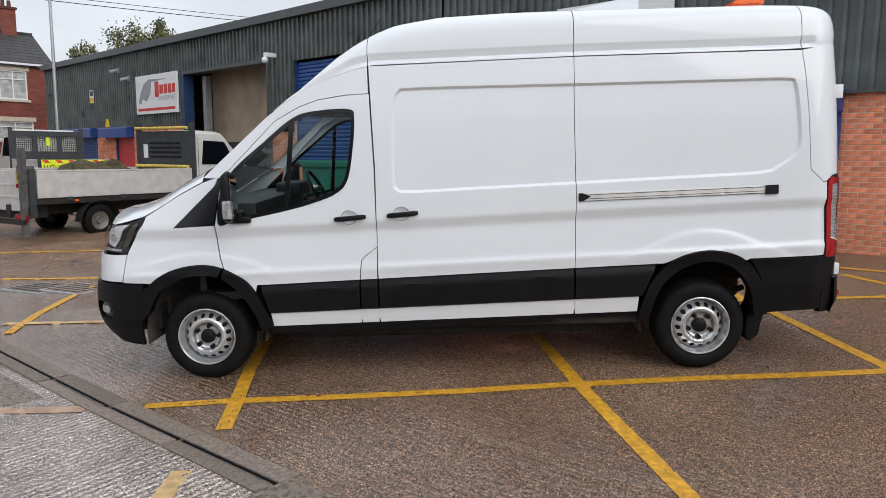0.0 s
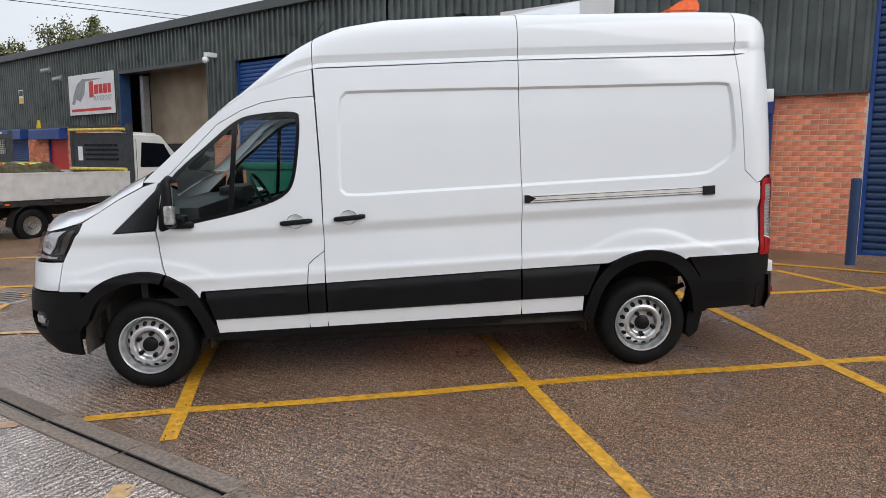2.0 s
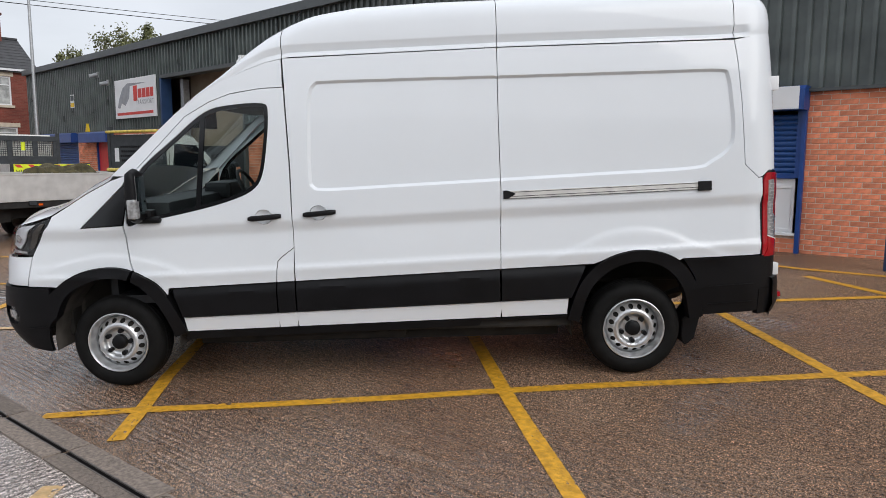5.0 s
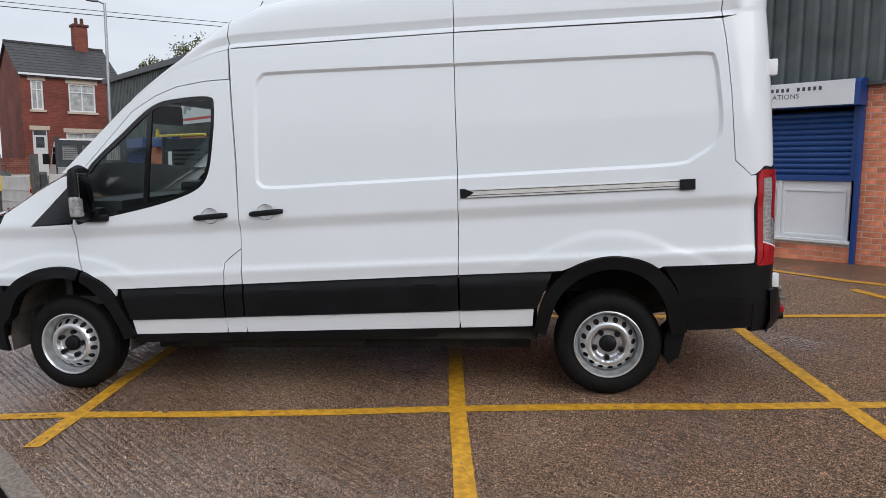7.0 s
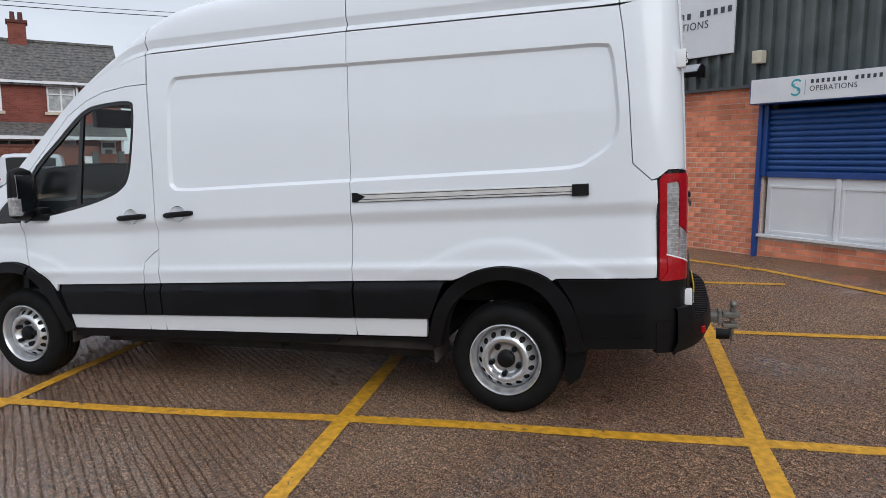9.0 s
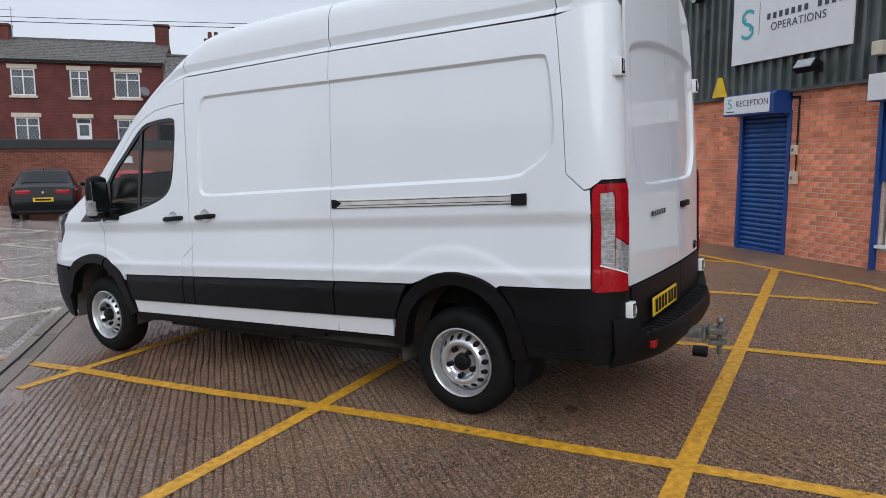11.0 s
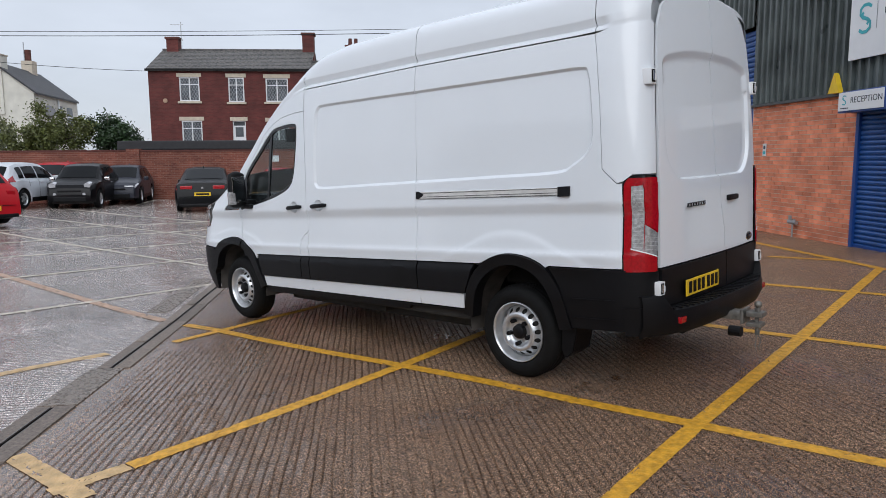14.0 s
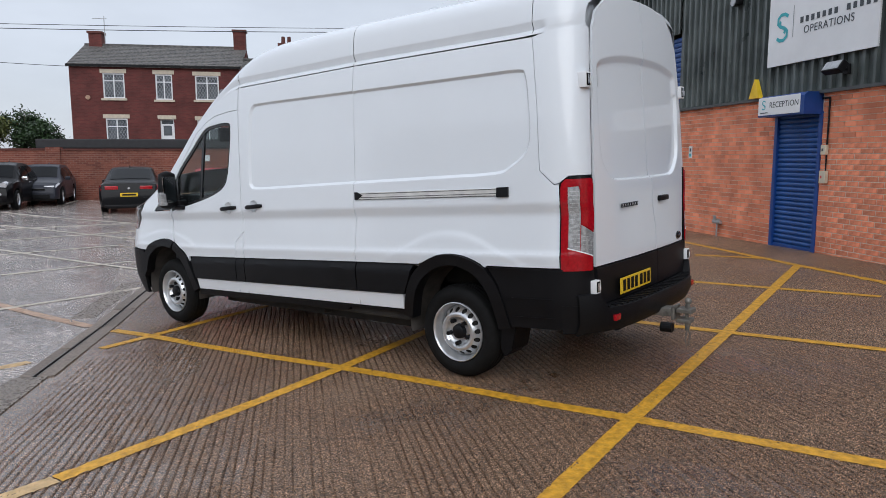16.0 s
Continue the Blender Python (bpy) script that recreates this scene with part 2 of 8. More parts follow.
M_SLATE = material("grey_roof_slate", (0.06, 0.064, 0.066), 0.6, vary=0.5, scale=7, bump=0.7, bump_scale=20, second=(0.112, 0.102, 0.092))
M_HBRICK = material("dark_red_house_brick", (0.11, 0.04, 0.032), 0.9, vary=0.22, scale=5, bump=0.4, bump_scale=60)
M_RENDER = material("cream_render", (0.62, 0.6, 0.53), 0.85, vary=0.08, scale=2)
M_STONE = material("pale_stone_lintel", (0.55, 0.48, 0.38), 0.8, vary=0.1)
M_PVC = material("white_window_frame", (0.75, 0.76, 0.77), 0.35, vary=0.04)


# ---- mesh helpers ----
def bm_box(bm, x0, x1, y0, y1, z0, z1):
    v = [bm.verts.new(p) for p in ((x0, y0, z0), (x1, y0, z0), (x1, y1, z0), (x0, y1, z0), (x0, y0, z1), (x1, y0, z1), (x1, y1, z1), (x0, y1, z1))]
    for f in ((0, 3, 2, 1), (4, 5, 6, 7), (0, 1, 5, 4), (1, 2, 6, 5), (2, 3, 7, 6), (3, 0, 4, 7)):
        bm.faces.new([v[i] for i in f])
    return v


def box(x0, x1, y0, y1, z0, z1, bevel=0.0, segments=2):
    bm = bmesh.new()
    bm_box(bm, x0, x1, y0, y1, z0, z1)
    if bevel:
        bmesh.ops.bevel(bm, geom=bm.edges[:], offset=bevel, segments=segments, affect="EDGES", profile=0.6)
    return bm


def bm_tube(bm, a, b, r0, r1=None, sides=10, caps=True):
    a, b, r1 = Vector(a), Vector(b), r0 if r1 is None else r1
    q = (b - a).to_track_quat("Z", "Y")
    rings = []
    for p, r in ((a, r0), (b, r1)):
        rings.append([bm.verts.new(p + q @ Vector((r * math.cos(i * math.tau / sides), r * math.sin(i * math.tau / sides), 0))) for i in range(sides)])
    for i in range(sides):
        bm.faces.new((rings[0][i], rings[0][(i + 1) % sides], rings[1][(i + 1) % sides], rings[1][i]))
    if caps:
        bm.faces.new(rings[0][::-1])
        bm.faces.new(rings[1])


def tube(a, b, r0, r1=None, sides=10):
    bm = bmesh.new()
    bm_tube(bm, a, b, r0, r1, sides)
    return bm


def bm_prism(bm, outline, y0, y1):
    """An (x, z) outline, counter-clockwise seen from -y, as a slab from y0 to y1."""
    f = [bm.verts.new((x, y0, z)) for x, z in outline]
    g = [bm.verts.new((x, y1, z)) for x, z in outline]
    bm.faces.new(f)
    bm.faces.new(g[::-1])
    for i in range(len(f)):
        j = (i + 1) % len(f)
        bm.faces.new((f[j], f[i], g[i], g[j]))


def prism(outline, y0, y1, bevel=0.0):
    bm = bmesh.new()
    bm_prism(bm, outline, y0, y1)
    if bevel:
        bmesh.ops.bevel(bm, geom=bm.edges[:], offset=bevel, segments=2, affect="EDGES")
    return bm


def mesh_of(name, bm, mat, smooth=False):
    bmesh.ops.recalc_face_normals(bm, faces=bm.faces[:])
    me = bpy.data.meshes.new(name)
    bm.to_mesh(me)
    bm.free()
    me.materials.append(mat)
    if smooth:
        me.shade_smooth()
    return me


def part(name, bm, mat, parent=None, label="", smooth=False, auto=0):
    """One mesh object, under a thing or a part when a parent is given."""
    me = mesh_of(name, bm, mat, smooth or bool(auto))
    if auto:
        me.set_sharp_from_angle(angle=radians(auto))
    ob = new(name, me)
    if parent:
        ob.parent = parent
    return tagged(ob, label)


def thing(name, label, category, m=None, group="", kind=""):
    ob = new(name)
    ob.empty_display_size = 0.2
    if m is not None:
        ob.matrix_world = m
    return tagged(ob, label, category, group, kind)


def words(name, text, size, mat, parent, m, spacing=1.0):
    cu = bpy.data.curves.new(name, "FONT")
    cu.body, cu.size, cu.align_x, cu.align_y, cu.extrude, cu.space_character = text, size, "CENTER", "CENTER", 0.001, spacing
    tmp = bpy.data.objects.new("tmp", cu)
    scene.collection.objects.link(tmp)
    me = bpy.data.meshes.new_from_object(tmp.evaluated_get(bpy.context.evaluated_depsgraph_get()))
    bpy.data.objects.remove(tmp)
    me.materials.clear()
    me.materials.append(mat)
    ob = new(name, me)
    ob.parent, ob.matrix_local = parent, m
    return ob


# ---- the yard ----
VAN = pose(0, 0, 0, 0, 0, 42) @ pose(0, 0, 0, 1.18, -2.1, 0)
YN = VAN.to_3x3() @ Vector((0, 0, 1))
DA, DB = Vector((-1.98, 0.60)), Vector((1.98, -2.72))
DRAIN_A = (VAN @ Vector((DA.x, DA.y, 0))).xy
DRAIN_D = ((VAN @ Vector((DB.x, DB.y, 0))).xy - DRAIN_A).normalized()
DRAIN_N = Vector((DRAIN_D.y, -DRAIN_D.x))


def yard_height(x, y):
    """The slope down to the drain, and the gentle rise and levelling beyond it."""
    d = (Vector((x, y)) - DRAIN_A).dot(DRAIN_N)
    foot = Vector((x, y)) - DRAIN_N * max(d, 0.0)
    base = -(YN.x * max(foot.x, -6.0) + YN.y * foot.y) / YN.z
    # the slab lifts a little along the drain, away from the van
    t = (foot - DRAIN_A).dot(DRAIN_D)
    base += 0.028 * min(2.4, max(0.0, 2.4 + min(d, 0.0))) * min(1.3, max(0.0, (t - 1.7) / 3))
    far = min(1.0, max(d, 0.0) / 10)
    return base * (1 - far) + FAR_LEVEL * far


FAR_LEVEL = 0.2


def on_yard(x, y, lift=0.0):
    """A place on the ground from coordinates along and across the van."""
    p = VAN @ Vector((x, y, 0))
    return Vector((p.x, p.y, yard_height(p.x, p.y) + lift))


def draped(points, width, lift, mat, name, label, seed=0, wear=0.25):
    """A painted line in world coordinates, brushed over the ridges, thin and broken where the grooves are deep."""
    pts = [Vector(p) for p in points]
    rows, far = [], 0.0
    for a, b in zip(pts, pts[1:]):
        n = max(2, int((b - a).length / 0.0125))
        side = Vector((-(b - a).y, (b - a).x)).normalized()
        for i in range(n + (b is pts[-1])):
            rows.append((*a.lerp(b, i / n), side.x, side.y, far + (b - a).length * i / n))
        far += (b - a).length
    r = np.array(rows)
    cols = np.linspace(-1, 1, 10)
    along = r[:, 4:5] + 0 * cols
    t0, d0 = drain_frame(r[:, 0], r[:, 1])
    half = width / 2 * (1 + 0.06 * (vnoise(r[:, 4] * 3.1 + seed, r[:, 4] * 0) - 0.5) + 0.05 * (vnoise(r[:, 4] * 31, r[:, 4] * 0 + seed) - 0.5))
    ends = [half * (1 + 0.05 * (vnoise(r[:, 4] * 61 + k * 9, r[:, 4] * 0 + seed) - 0.5)) for k in (0, 1)]
    w = np.where(cols < 0, ends[0][:, None], ends[1][:, None]) * cols
    X, Y = r[:, 0:1] + r[:, 2:3] * w, r[:, 1:2] + r[:, 3:4] * w
    T, D = drain_frame(X, Y)
    Z = np.array([[yard_height(x, y) for x, y in zip(p, q)] for p, q in zip(X, Y)])
    inside_cast = (T > CAST[0]) & (T < CAST[1]) & (D > CAST[2]) & (D < -0.16)
    g = np.where(inside_cast, groove(T, D), 0)
    patchy = 0.6 * vnoise(along * 7 + seed, w * 40 + seed) + 0.4 * vnoise(along * 40, w * 120 + seed)
    Z = Z + lift - g * 0.12 - np.where(inside_cast, 0.006, 0.012) * smoothstep(1 - wear, 1 - wear + 0.06, patchy)
    m = len(cols)
    I, J = np.meshgrid(np.arange(len(r) - 1), np.arange(m - 1), indexing="ij")
    a = (I * m + J).ravel()
    me = bpy.data.meshes.new(name)
    me.from_pydata(np.stack([X.ravel(), Y.ravel(), Z.ravel()], 1).tolist(), [], np.stack([a, a + 1, a + m + 1, a + m], 1).tolist())
    me.materials.append(mat)
    me.shade_smooth()
    return tagged(new(name, me), label, "road marking", "yard markings", "structure")


def yard_strip(points, width, lift, mat, name, label, seed=0):
    """A painted line given by places along and across the van."""
    return draped([(VAN @ Vector((x, y, 0))).xy for x, y in points], width, lift, mat, name, label, seed)


DRAIN_KNEE = (-6.0 - DRAIN_A.x) / DRAIN_D.x


_lattice = np.random.RandomState(5).rand(64, 64)


def vnoise(u, v):
    """Smooth value noise, 0 to 1."""
    i, j = np.floor(u).astype(int), np.floor(v).astype(int)
    a, b = u - i, v - j
    a, b = a * a * (3 - 2 * a), b * b * (3 - 2 * b)
    at = lambda m, n: _lattice[m % 64, n % 64]
    return (at(i, j) * (1 - a) + at(i + 1, j) * a) * (1 - b) + (at(i, j + 1) * (1 - a) + at(i + 1, j + 1) * a) * b


RIDGE = 0.05
CAST = (0.0, 12.0, -8.0, 0.0)


def smoothstep(a, b, x):
    x = np.clip((x - a) / (b - a), 0, 1)
    return x * x * (3 - 2 * x)


def groove(t, d):
    """How deep the tamped grooves of the slab lie at places along and across the drain."""
    k = np.floor(-d / RIDGE)
    f = np.abs(-d / RIDGE - k - 0.5 + 0.36 * (vnoise(t * 2.3, k * 5.37) - 0.5))
    worn = smoothstep(0.2, 0.52, 0.5 * vnoise(t * 0.8 + 3, d * 0.9) + 0.3 * vnoise(t * 3.1, k * 2.71) + 0.2 * vnoise(t * 9, k * 1.9))
    edge = smoothstep(0.16, 0.55, -d) * smoothstep(0, 0.5, 8 + d) * smoothstep(0, 0.5, t) * smoothstep(0, 0.6, 12 - t)
    # a trowelled strip from the drain to under the van
    strip = smoothstep(0.07, 0.13, np.abs((t - 3.1) * 0.47 + (d + 0.3) * 0.88))
    edge = edge * np.where((t > 0.2) & (t < 3.3), strip, 1)
    return (1 - smoothstep(0.03, 0.13, f)) * (0.005 + 0.016 * worn) * edge


def drain_frame(x, y):
    """Distances along and across the drain."""
    dx, dy = x - DRAIN_A.x, y - DRAIN_A.y
    return dx * DRAIN_D.x + dy * DRAIN_D.y, dx * DRAIN_N.x + dy * DRAIN_N.y


def ground_sheet():
    """The cast slab up to the drain, the wet yard beyond it, and the land out to the horizon, as one sheet."""
    ts = [-900, -400, -200, -100, -60, -40, -30, -25, -20, -16, -12, -8, DRAIN_KNEE, 0, 1.7, 4, 5.6, 8, 12, 16, 20, 30, 60, 120, 400, 900]
    ds = [-900, -300, -100, -50, -30, -20, -14, -10, -8, -4, -2, 0, 2, 4, 6, 8, 10, 14, 20, 30, 60, 120, 400, 900]
    verts, quads, mats = [], [], []
    for i, t in enumerate(ts):
        for j, d in enumerate(ds):
            p = DRAIN_A + DRAIN_D * t + DRAIN_N * d
            z = yard_height(p.x, p.y) if abs(t) < 70 and -60 < d else FAR_LEVEL
            if d <= -20 or t < -40:
                z = max(-0.3, min(0.45, z))
            verts.append((p.x, p.y, z))
    n = len(ds)
    for i in range(len(ts) - 1):
        for j in range(n - 1):
            if not (CAST[0] <= ts[i] < CAST[1] and CAST[2] <= ds[j] < CAST[3]):
                quads.append((i * n + j, (i + 1) * n + j, (i + 1) * n + j + 1, i * n + j + 1))
                mats.append(1 if ds[j] >= 0 else 0)
    # the slab near the van with its grooves
    t = np.arange(CAST[0], CAST[1] + 0.001, 0.0375)
    part_way = np.tile([0.0, 0.22, 0.37, 0.45, 0.5, 0.55, 0.63, 0.78], 160)
    row = np.repeat(np.arange(160), 8)
    drift = np.clip(np.minimum(part_way, 1 - part_way) / 0.3, 0, 1)
    d = np.append((row + part_way) * -RIDGE, CAST[2])[::-1]
    T, D = np.meshgrid(t, d, indexing="ij")
    wander = 0.36 * RIDGE * np.append(drift, 0)[::-1] * (vnoise(T * 2.3, np.append(row, 0)[::-1] * 5.37 + 0 * T) - 0.5)
    D = D + wander * smoothstep(0, 0.3, T) * smoothstep(0, 0.3, 12 - T)
    X, Y = DRAIN_A.x + DRAIN_D.x * T + DRAIN_N.x * D, DRAIN_A.y + DRAIN_D.y * T + DRAIN_N.y * D
    Z = -(YN.x * np.maximum(X, -6.0) + YN.y * Y) / YN.z + 0.028 * np.clip(2.4 + D, 0, 2.4) * np.clip((T - 1.7) / 3, 0, 1.3)
    inner = smoothstep(0, 0.3, -D) * smoothstep(0, 0.3, 8 + D) * smoothstep(0, 0.3, T) * smoothstep(0, 0.3, 12 - T)
    Z = Z - groove(T, D) + inner * np.random.RandomState(3).uniform(-0.0008, 0.0008, T.shape)
    base, m = len(verts), len(d)
    I, J = np.meshgrid(np.arange(len(t) - 1), np.arange(m - 1), indexing="ij")
    a = (base + I * m + J).ravel()
    fine = np.stack([a, a + m, a + m + 1, a + 1], 1)
    co = np.concatenate([np.array(verts), np.stack([X.ravel(), Y.ravel(), Z.ravel()], 1)])
    faces = np.concatenate([np.array(quads), fine]).astype(np.int32)
    me = bpy.data.meshes.new("ground")
    me.vertices.add(len(co))
    me.vertices.foreach_set("co", co.astype(np.float32).ravel())
    me.loops.add(faces.size)
    me.loops.foreach_set("vertex_index", faces.ravel())
    me.polygons.add(len(faces))
    me.polygons.foreach_set("loop_start", np.arange(0, faces.size, 4, dtype=np.int32))
    me.polygons.foreach_set("material_index", np.concatenate([np.array(mats), np.full(len(fine), 2)]).astype(np.int32))
    me.update(calc_edges=True)
    me.validate()
    for mat in (M_YARD, M_WET, M_NEAR):
        me.materials.append(mat)
    me.shade_smooth()
    return tagged(new("ground", me), "damp ridged concrete yard with worn paint and puddles", "ground", "", "structure")


ground_sheet()

# ---- the industrial unit ----
WY = 8.75
WALL_L, WALL_R, DADO, EAVES = -30.2, 16.0, 2.70, 5.30
# openings in the front wall: left, right, bottom, top
OPENINGS = [(-28.4, -24.8, -0.2, 2.45), (-23.0, -21.4, -0.2, 2.4), (-17.3, -12.4, -0.2, 4.25), (-11.2, -5.75, -0.2, 4.2),
            (-2.62, -1.58, 0.2, 2.42), (0.0, 2.0, 0.62, 2.6), (3.3, 8.0, 0.2, 4.3)]


def wall_cells(z0, z1):
    """The stretches of a band of wall that no opening cuts."""
    cuts = sorted({WALL_L, WALL_R} | {o[k] for o in OPENINGS for k in (0, 1)})
    levels = sorted({z0, z1} | {min(max(o[k], z0), z1) for o in OPENINGS for k in (2, 3)})
    for a, b in zip(cuts, cuts[1:]):
        for c, d in zip(levels, levels[1:]):
            x, z = (a + b) / 2, (c + d) / 2
            if d - c > 1e-4 and not any(o[0] < x < o[1] and o[2] < z < o[3] for o in OPENINGS):
                yield a, b, c, d


def front_wall():
    bm = bmesh.new()
    for a, b, c, d in wall_cells(-0.4, DADO):
        bm_box(bm, a, b, WY + 0.0055, WY + 0.25, c, d)
    wall = tagged(part("wall_front", bm, M_MORTAR), "orange-red brick wall below dark cladding", "wall", "", "structure")
    # corrugated cladding
    bm = bmesh.new()
    pitch, deep = 0.2, 0.055
    for a, b, c, d in wall_cells(DADO, EAVES):
        n0 = math.floor(a / pitch)
        xs = []
        k = n0
        while k * pitch < b:
            for off, y in ((0, 0), (0.05, 0), (0.062, deep), (0.188, deep)):
                x = k * pitch + off
                if a < x < b:
                    xs.append((x, y))
            k += 1
        xs = [(a, xs[0][1])] + xs + [(b, xs[-1][1])]
        low = [bm.verts.new((x, WY - 0.07 + y, c)) for x, y in xs]
        top = [bm.verts.new((x, WY - 0.07 + y, d)) for x, y in xs]
        for i in range(len(xs) - 1):
            bm.faces.new((low[i], low[i + 1], top[i + 1], top[i]))
    tagged(part("wall_cladding", bm, M_CLAD), "dark grey-green corrugated metal cladding", "cladding", "", "structure")
    bm = bmesh.new()
    for a, b in ((WALL_L, -17.3), (-12.4, -11.2), (-5.75, 3.3), (8.0, WALL_R)):
        bm_box(bm, a, b, WY - 0.075, WY + 0.02, DADO - 0.05, DADO - 0.003)
    tagged(part("trim_flashing", bm, M_TRIM), "dark metal flashing under the cladding", "flashing", "", "structure")
    bm = bmesh.new()
    bm_box(bm, WALL_L - 0.15, WALL_R, WY - 0.2, WY + 0.1, EAVES, EAVES + 0.22)
    tagged(part("roof_edge", bm, M_TRIM), "dark grey metal eaves trim and gutter", "eaves", "", "structure")
    bm = bmesh.new()
    v = [bm.verts.new(p) for p in ((WALL_L, WY, EAVES + 0.2), (WALL_R, WY, EAVES + 0.2), (WALL_R, WY + 9, EAVES + 1.4), (WALL_L, WY + 9, EAVES + 1.4), (WALL_R, WY + 18, EAVES + 0.2), (WALL_L, WY + 18, EAVES + 0.2))]
    bm.faces.new((v[0], v[1], v[2], v[3]))
    bm.faces.new((v[3], v[2], v[4], v[5]))
    tagged(part("roof", bm, M_CLAD), "low-pitched grey sheet roof", "roof", "", "structure")
    bm = bmesh.new()
    bm_box(bm, WALL_L, WALL_L + 0.2, WY + 0.25, WY + 18, -0.4, EAVES + 0.2)
    bm_box(bm, WALL_R - 0.2, WALL_R, WY + 0.25, WY + 18, -0.4, EAVES + 0.2)
    bm_box(bm, WALL_L, WALL_R, WY + 18, WY + 18.2, -0.4, EAVES + 0.2)
    tagged(part("wall_rear", bm, M_CLAD), "dark clad side and rear walls of the unit", "wall", "", "structure")
    bm = bmesh.new()
    bm_box(bm, WALL_L + 0.2, WALL_R - 0.2, WY + 3.0, WY + 3.1, -0.4, EAVES)
    tagged(part("wall_inner", bm, M_TAN), "plain tan inner wall behind the open bay", "wall", "", "structure")
    return wall


WALL = front_wall()


def shutter(name, label, x0, x1, z0, z1, mat, y=WY + 0.06, slat=0.075, jamb=M_BLUE_TRIM):
    """A closed roller shutter: separate curved slats, side guides and bottom bar."""
    t = thing(name, label, "roller shutter", kind="structure")
    n = max(1, int((z1 - z0) / slat))
    me = None
    for i in range(n):
        if me is None:
            bm = bmesh.new()
            prof = [(0.0, 0.016), (0.006, 0.004), (0.025, -0.010), (slat * 0.6, -0.012), (slat * 0.85, -0.004), (slat * 0.93, 0.012), (slat, 0.016)]
            rows = [[bm.verts.new((x, yy, zz)) for zz, yy in prof] for x in (x0 + 0.03, x1 - 0.03)]
            for k in range(len(prof) - 1):
                bm.faces.new((rows[0][k], rows[1][k], rows[1][k + 1], rows[0][k + 1]))
            bm_box(bm, x0 + 0.03, x1 - 0.03, 0.0165, 0.022, 0, slat - 0.001)
            me = mesh_of("slat", bm, mat)
        s = new("slat", me)
        s.parent, s.location = t, (0, y, z0 + i * slat)
    part("guide", box(x0 - 0.02, x0 + 0.05, y - 0.05, y + 0.03, z0, z1, 0.004), jamb, t)
    part("guide", box(x1 - 0.05, x1 + 0.02, y - 0.05, y + 0.03, z0, z1, 0.004), jamb, t)
    part("bottom_bar", box(x0 + 0.05, x1 - 0.05, y - 0.02, y + 0.025, z0 - 0.01, z0 + 0.06, 0.004), jamb, t)
    return t


def hood(name, label, x0, x1, z0, z1, deep, mat):
    t = thing(name, label, "shutter hood", kind="structure")
    bm = bmesh.new()
    bm_prism(bm, [(WY - deep, z0), (WY - 0.001, z0), (WY - 0.001, z1), (WY - deep + 0.06, z1), (WY - deep, z1 - 0.05)], x0, x1)
    for v in bm.verts:
        v.co = Vector((v.co.y, v.co.x, v.co.z))
    part("hood_box", bm, mat, t)
    return t


shutter("roller_shutter_far", "closed bright blue roller shutter in brick wall", -28.4, -24.8, 0.05, 2.4, M_BLUE)
hood("shutter_hood", "blue box hood over a roller shutter", -28.5, -24.7, 2.3, 2.68, 0.3, M_BLUE_TRIM)
hood("shutter_hood", "blue box hood over the red door", -23.95, -21.35, 2.28, 2.66, 0.3, M_BLUE_TRIM)
red = thing("door_1", "red painted steel door under a blue hood", "door", kind="structure")
part("leaf", box(-22.95, -21.45, WY + 0.08, WY + 0.13, 0.05, 2.3, 0.004), M_RED, red)
part("frame", box(-23.0, -22.95, WY + 0.02, WY + 0.15, 0.0, 2.36), M_BLUE_TRIM, red)
part("frame", box(-21.45, -21.4, WY + 0.02, WY + 0.15, 0.0, 2.36), M_BLUE_TRIM, red)
shutter("roller_shutter_mid", "large closed blue roller shutter between cladding", -11.2, -5.75, 0.15, 4.2, M_BLUE, slat=0.1)
shutter("roller_shutter_near", "closed navy roller shutter beside brickwork", 3.3, 8.0, 0.38, 4.3, M_NAVY, slat=0.1, jamb=M_BLUE_TRIM)
bay = thing("open_bay", "open vehicle bay with blue edge trim and roller drum", "bay doorway", kind="structure")
part("jamb", box(-17.35, -17.25, WY - 0.1, WY + 0.25, 0.0, 4.25), M_NAVY, bay)
part("jamb", box(-12.45, -12.36, WY - 0.1, WY + 0.25, 0.0, 4.25), M_TRIM, bay)
part("inner_post", box(-16.75, -16.55, WY + 0.3, WY + 0.5, 0.0, 4.2), M_STEEL, bay)
part("lintel", box(-17.35, -12.36, WY - 0.1, WY + 0.25, 4.25, 4.36), M_TRIM, bay)
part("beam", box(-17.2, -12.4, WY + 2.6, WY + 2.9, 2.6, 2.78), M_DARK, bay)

# reception door, its hood and sign
shutter("door_reception", "closed blue roller shutter over the reception door", -2.62, -1.58, 0.3, 2.4, M_BLUE, y=WY + 0.03)
h = hood("reception_hood", "blue hood with a white reception sign", -2.66, -1.58, 2.36, 2.68, 0.31, M_BLUE_TRIM)
part("sign_panel", box(-2.64, -1.66, WY - 0.325, WY - 0.312, 2.385, 2.655, 0.002), M_WHITE, h, "white printed sign panel")
words("lettering", "RECEPTION", 0.125, M_INK, h, pose(-2.02, WY - 0.3265, 2.53, 90), 1.05)


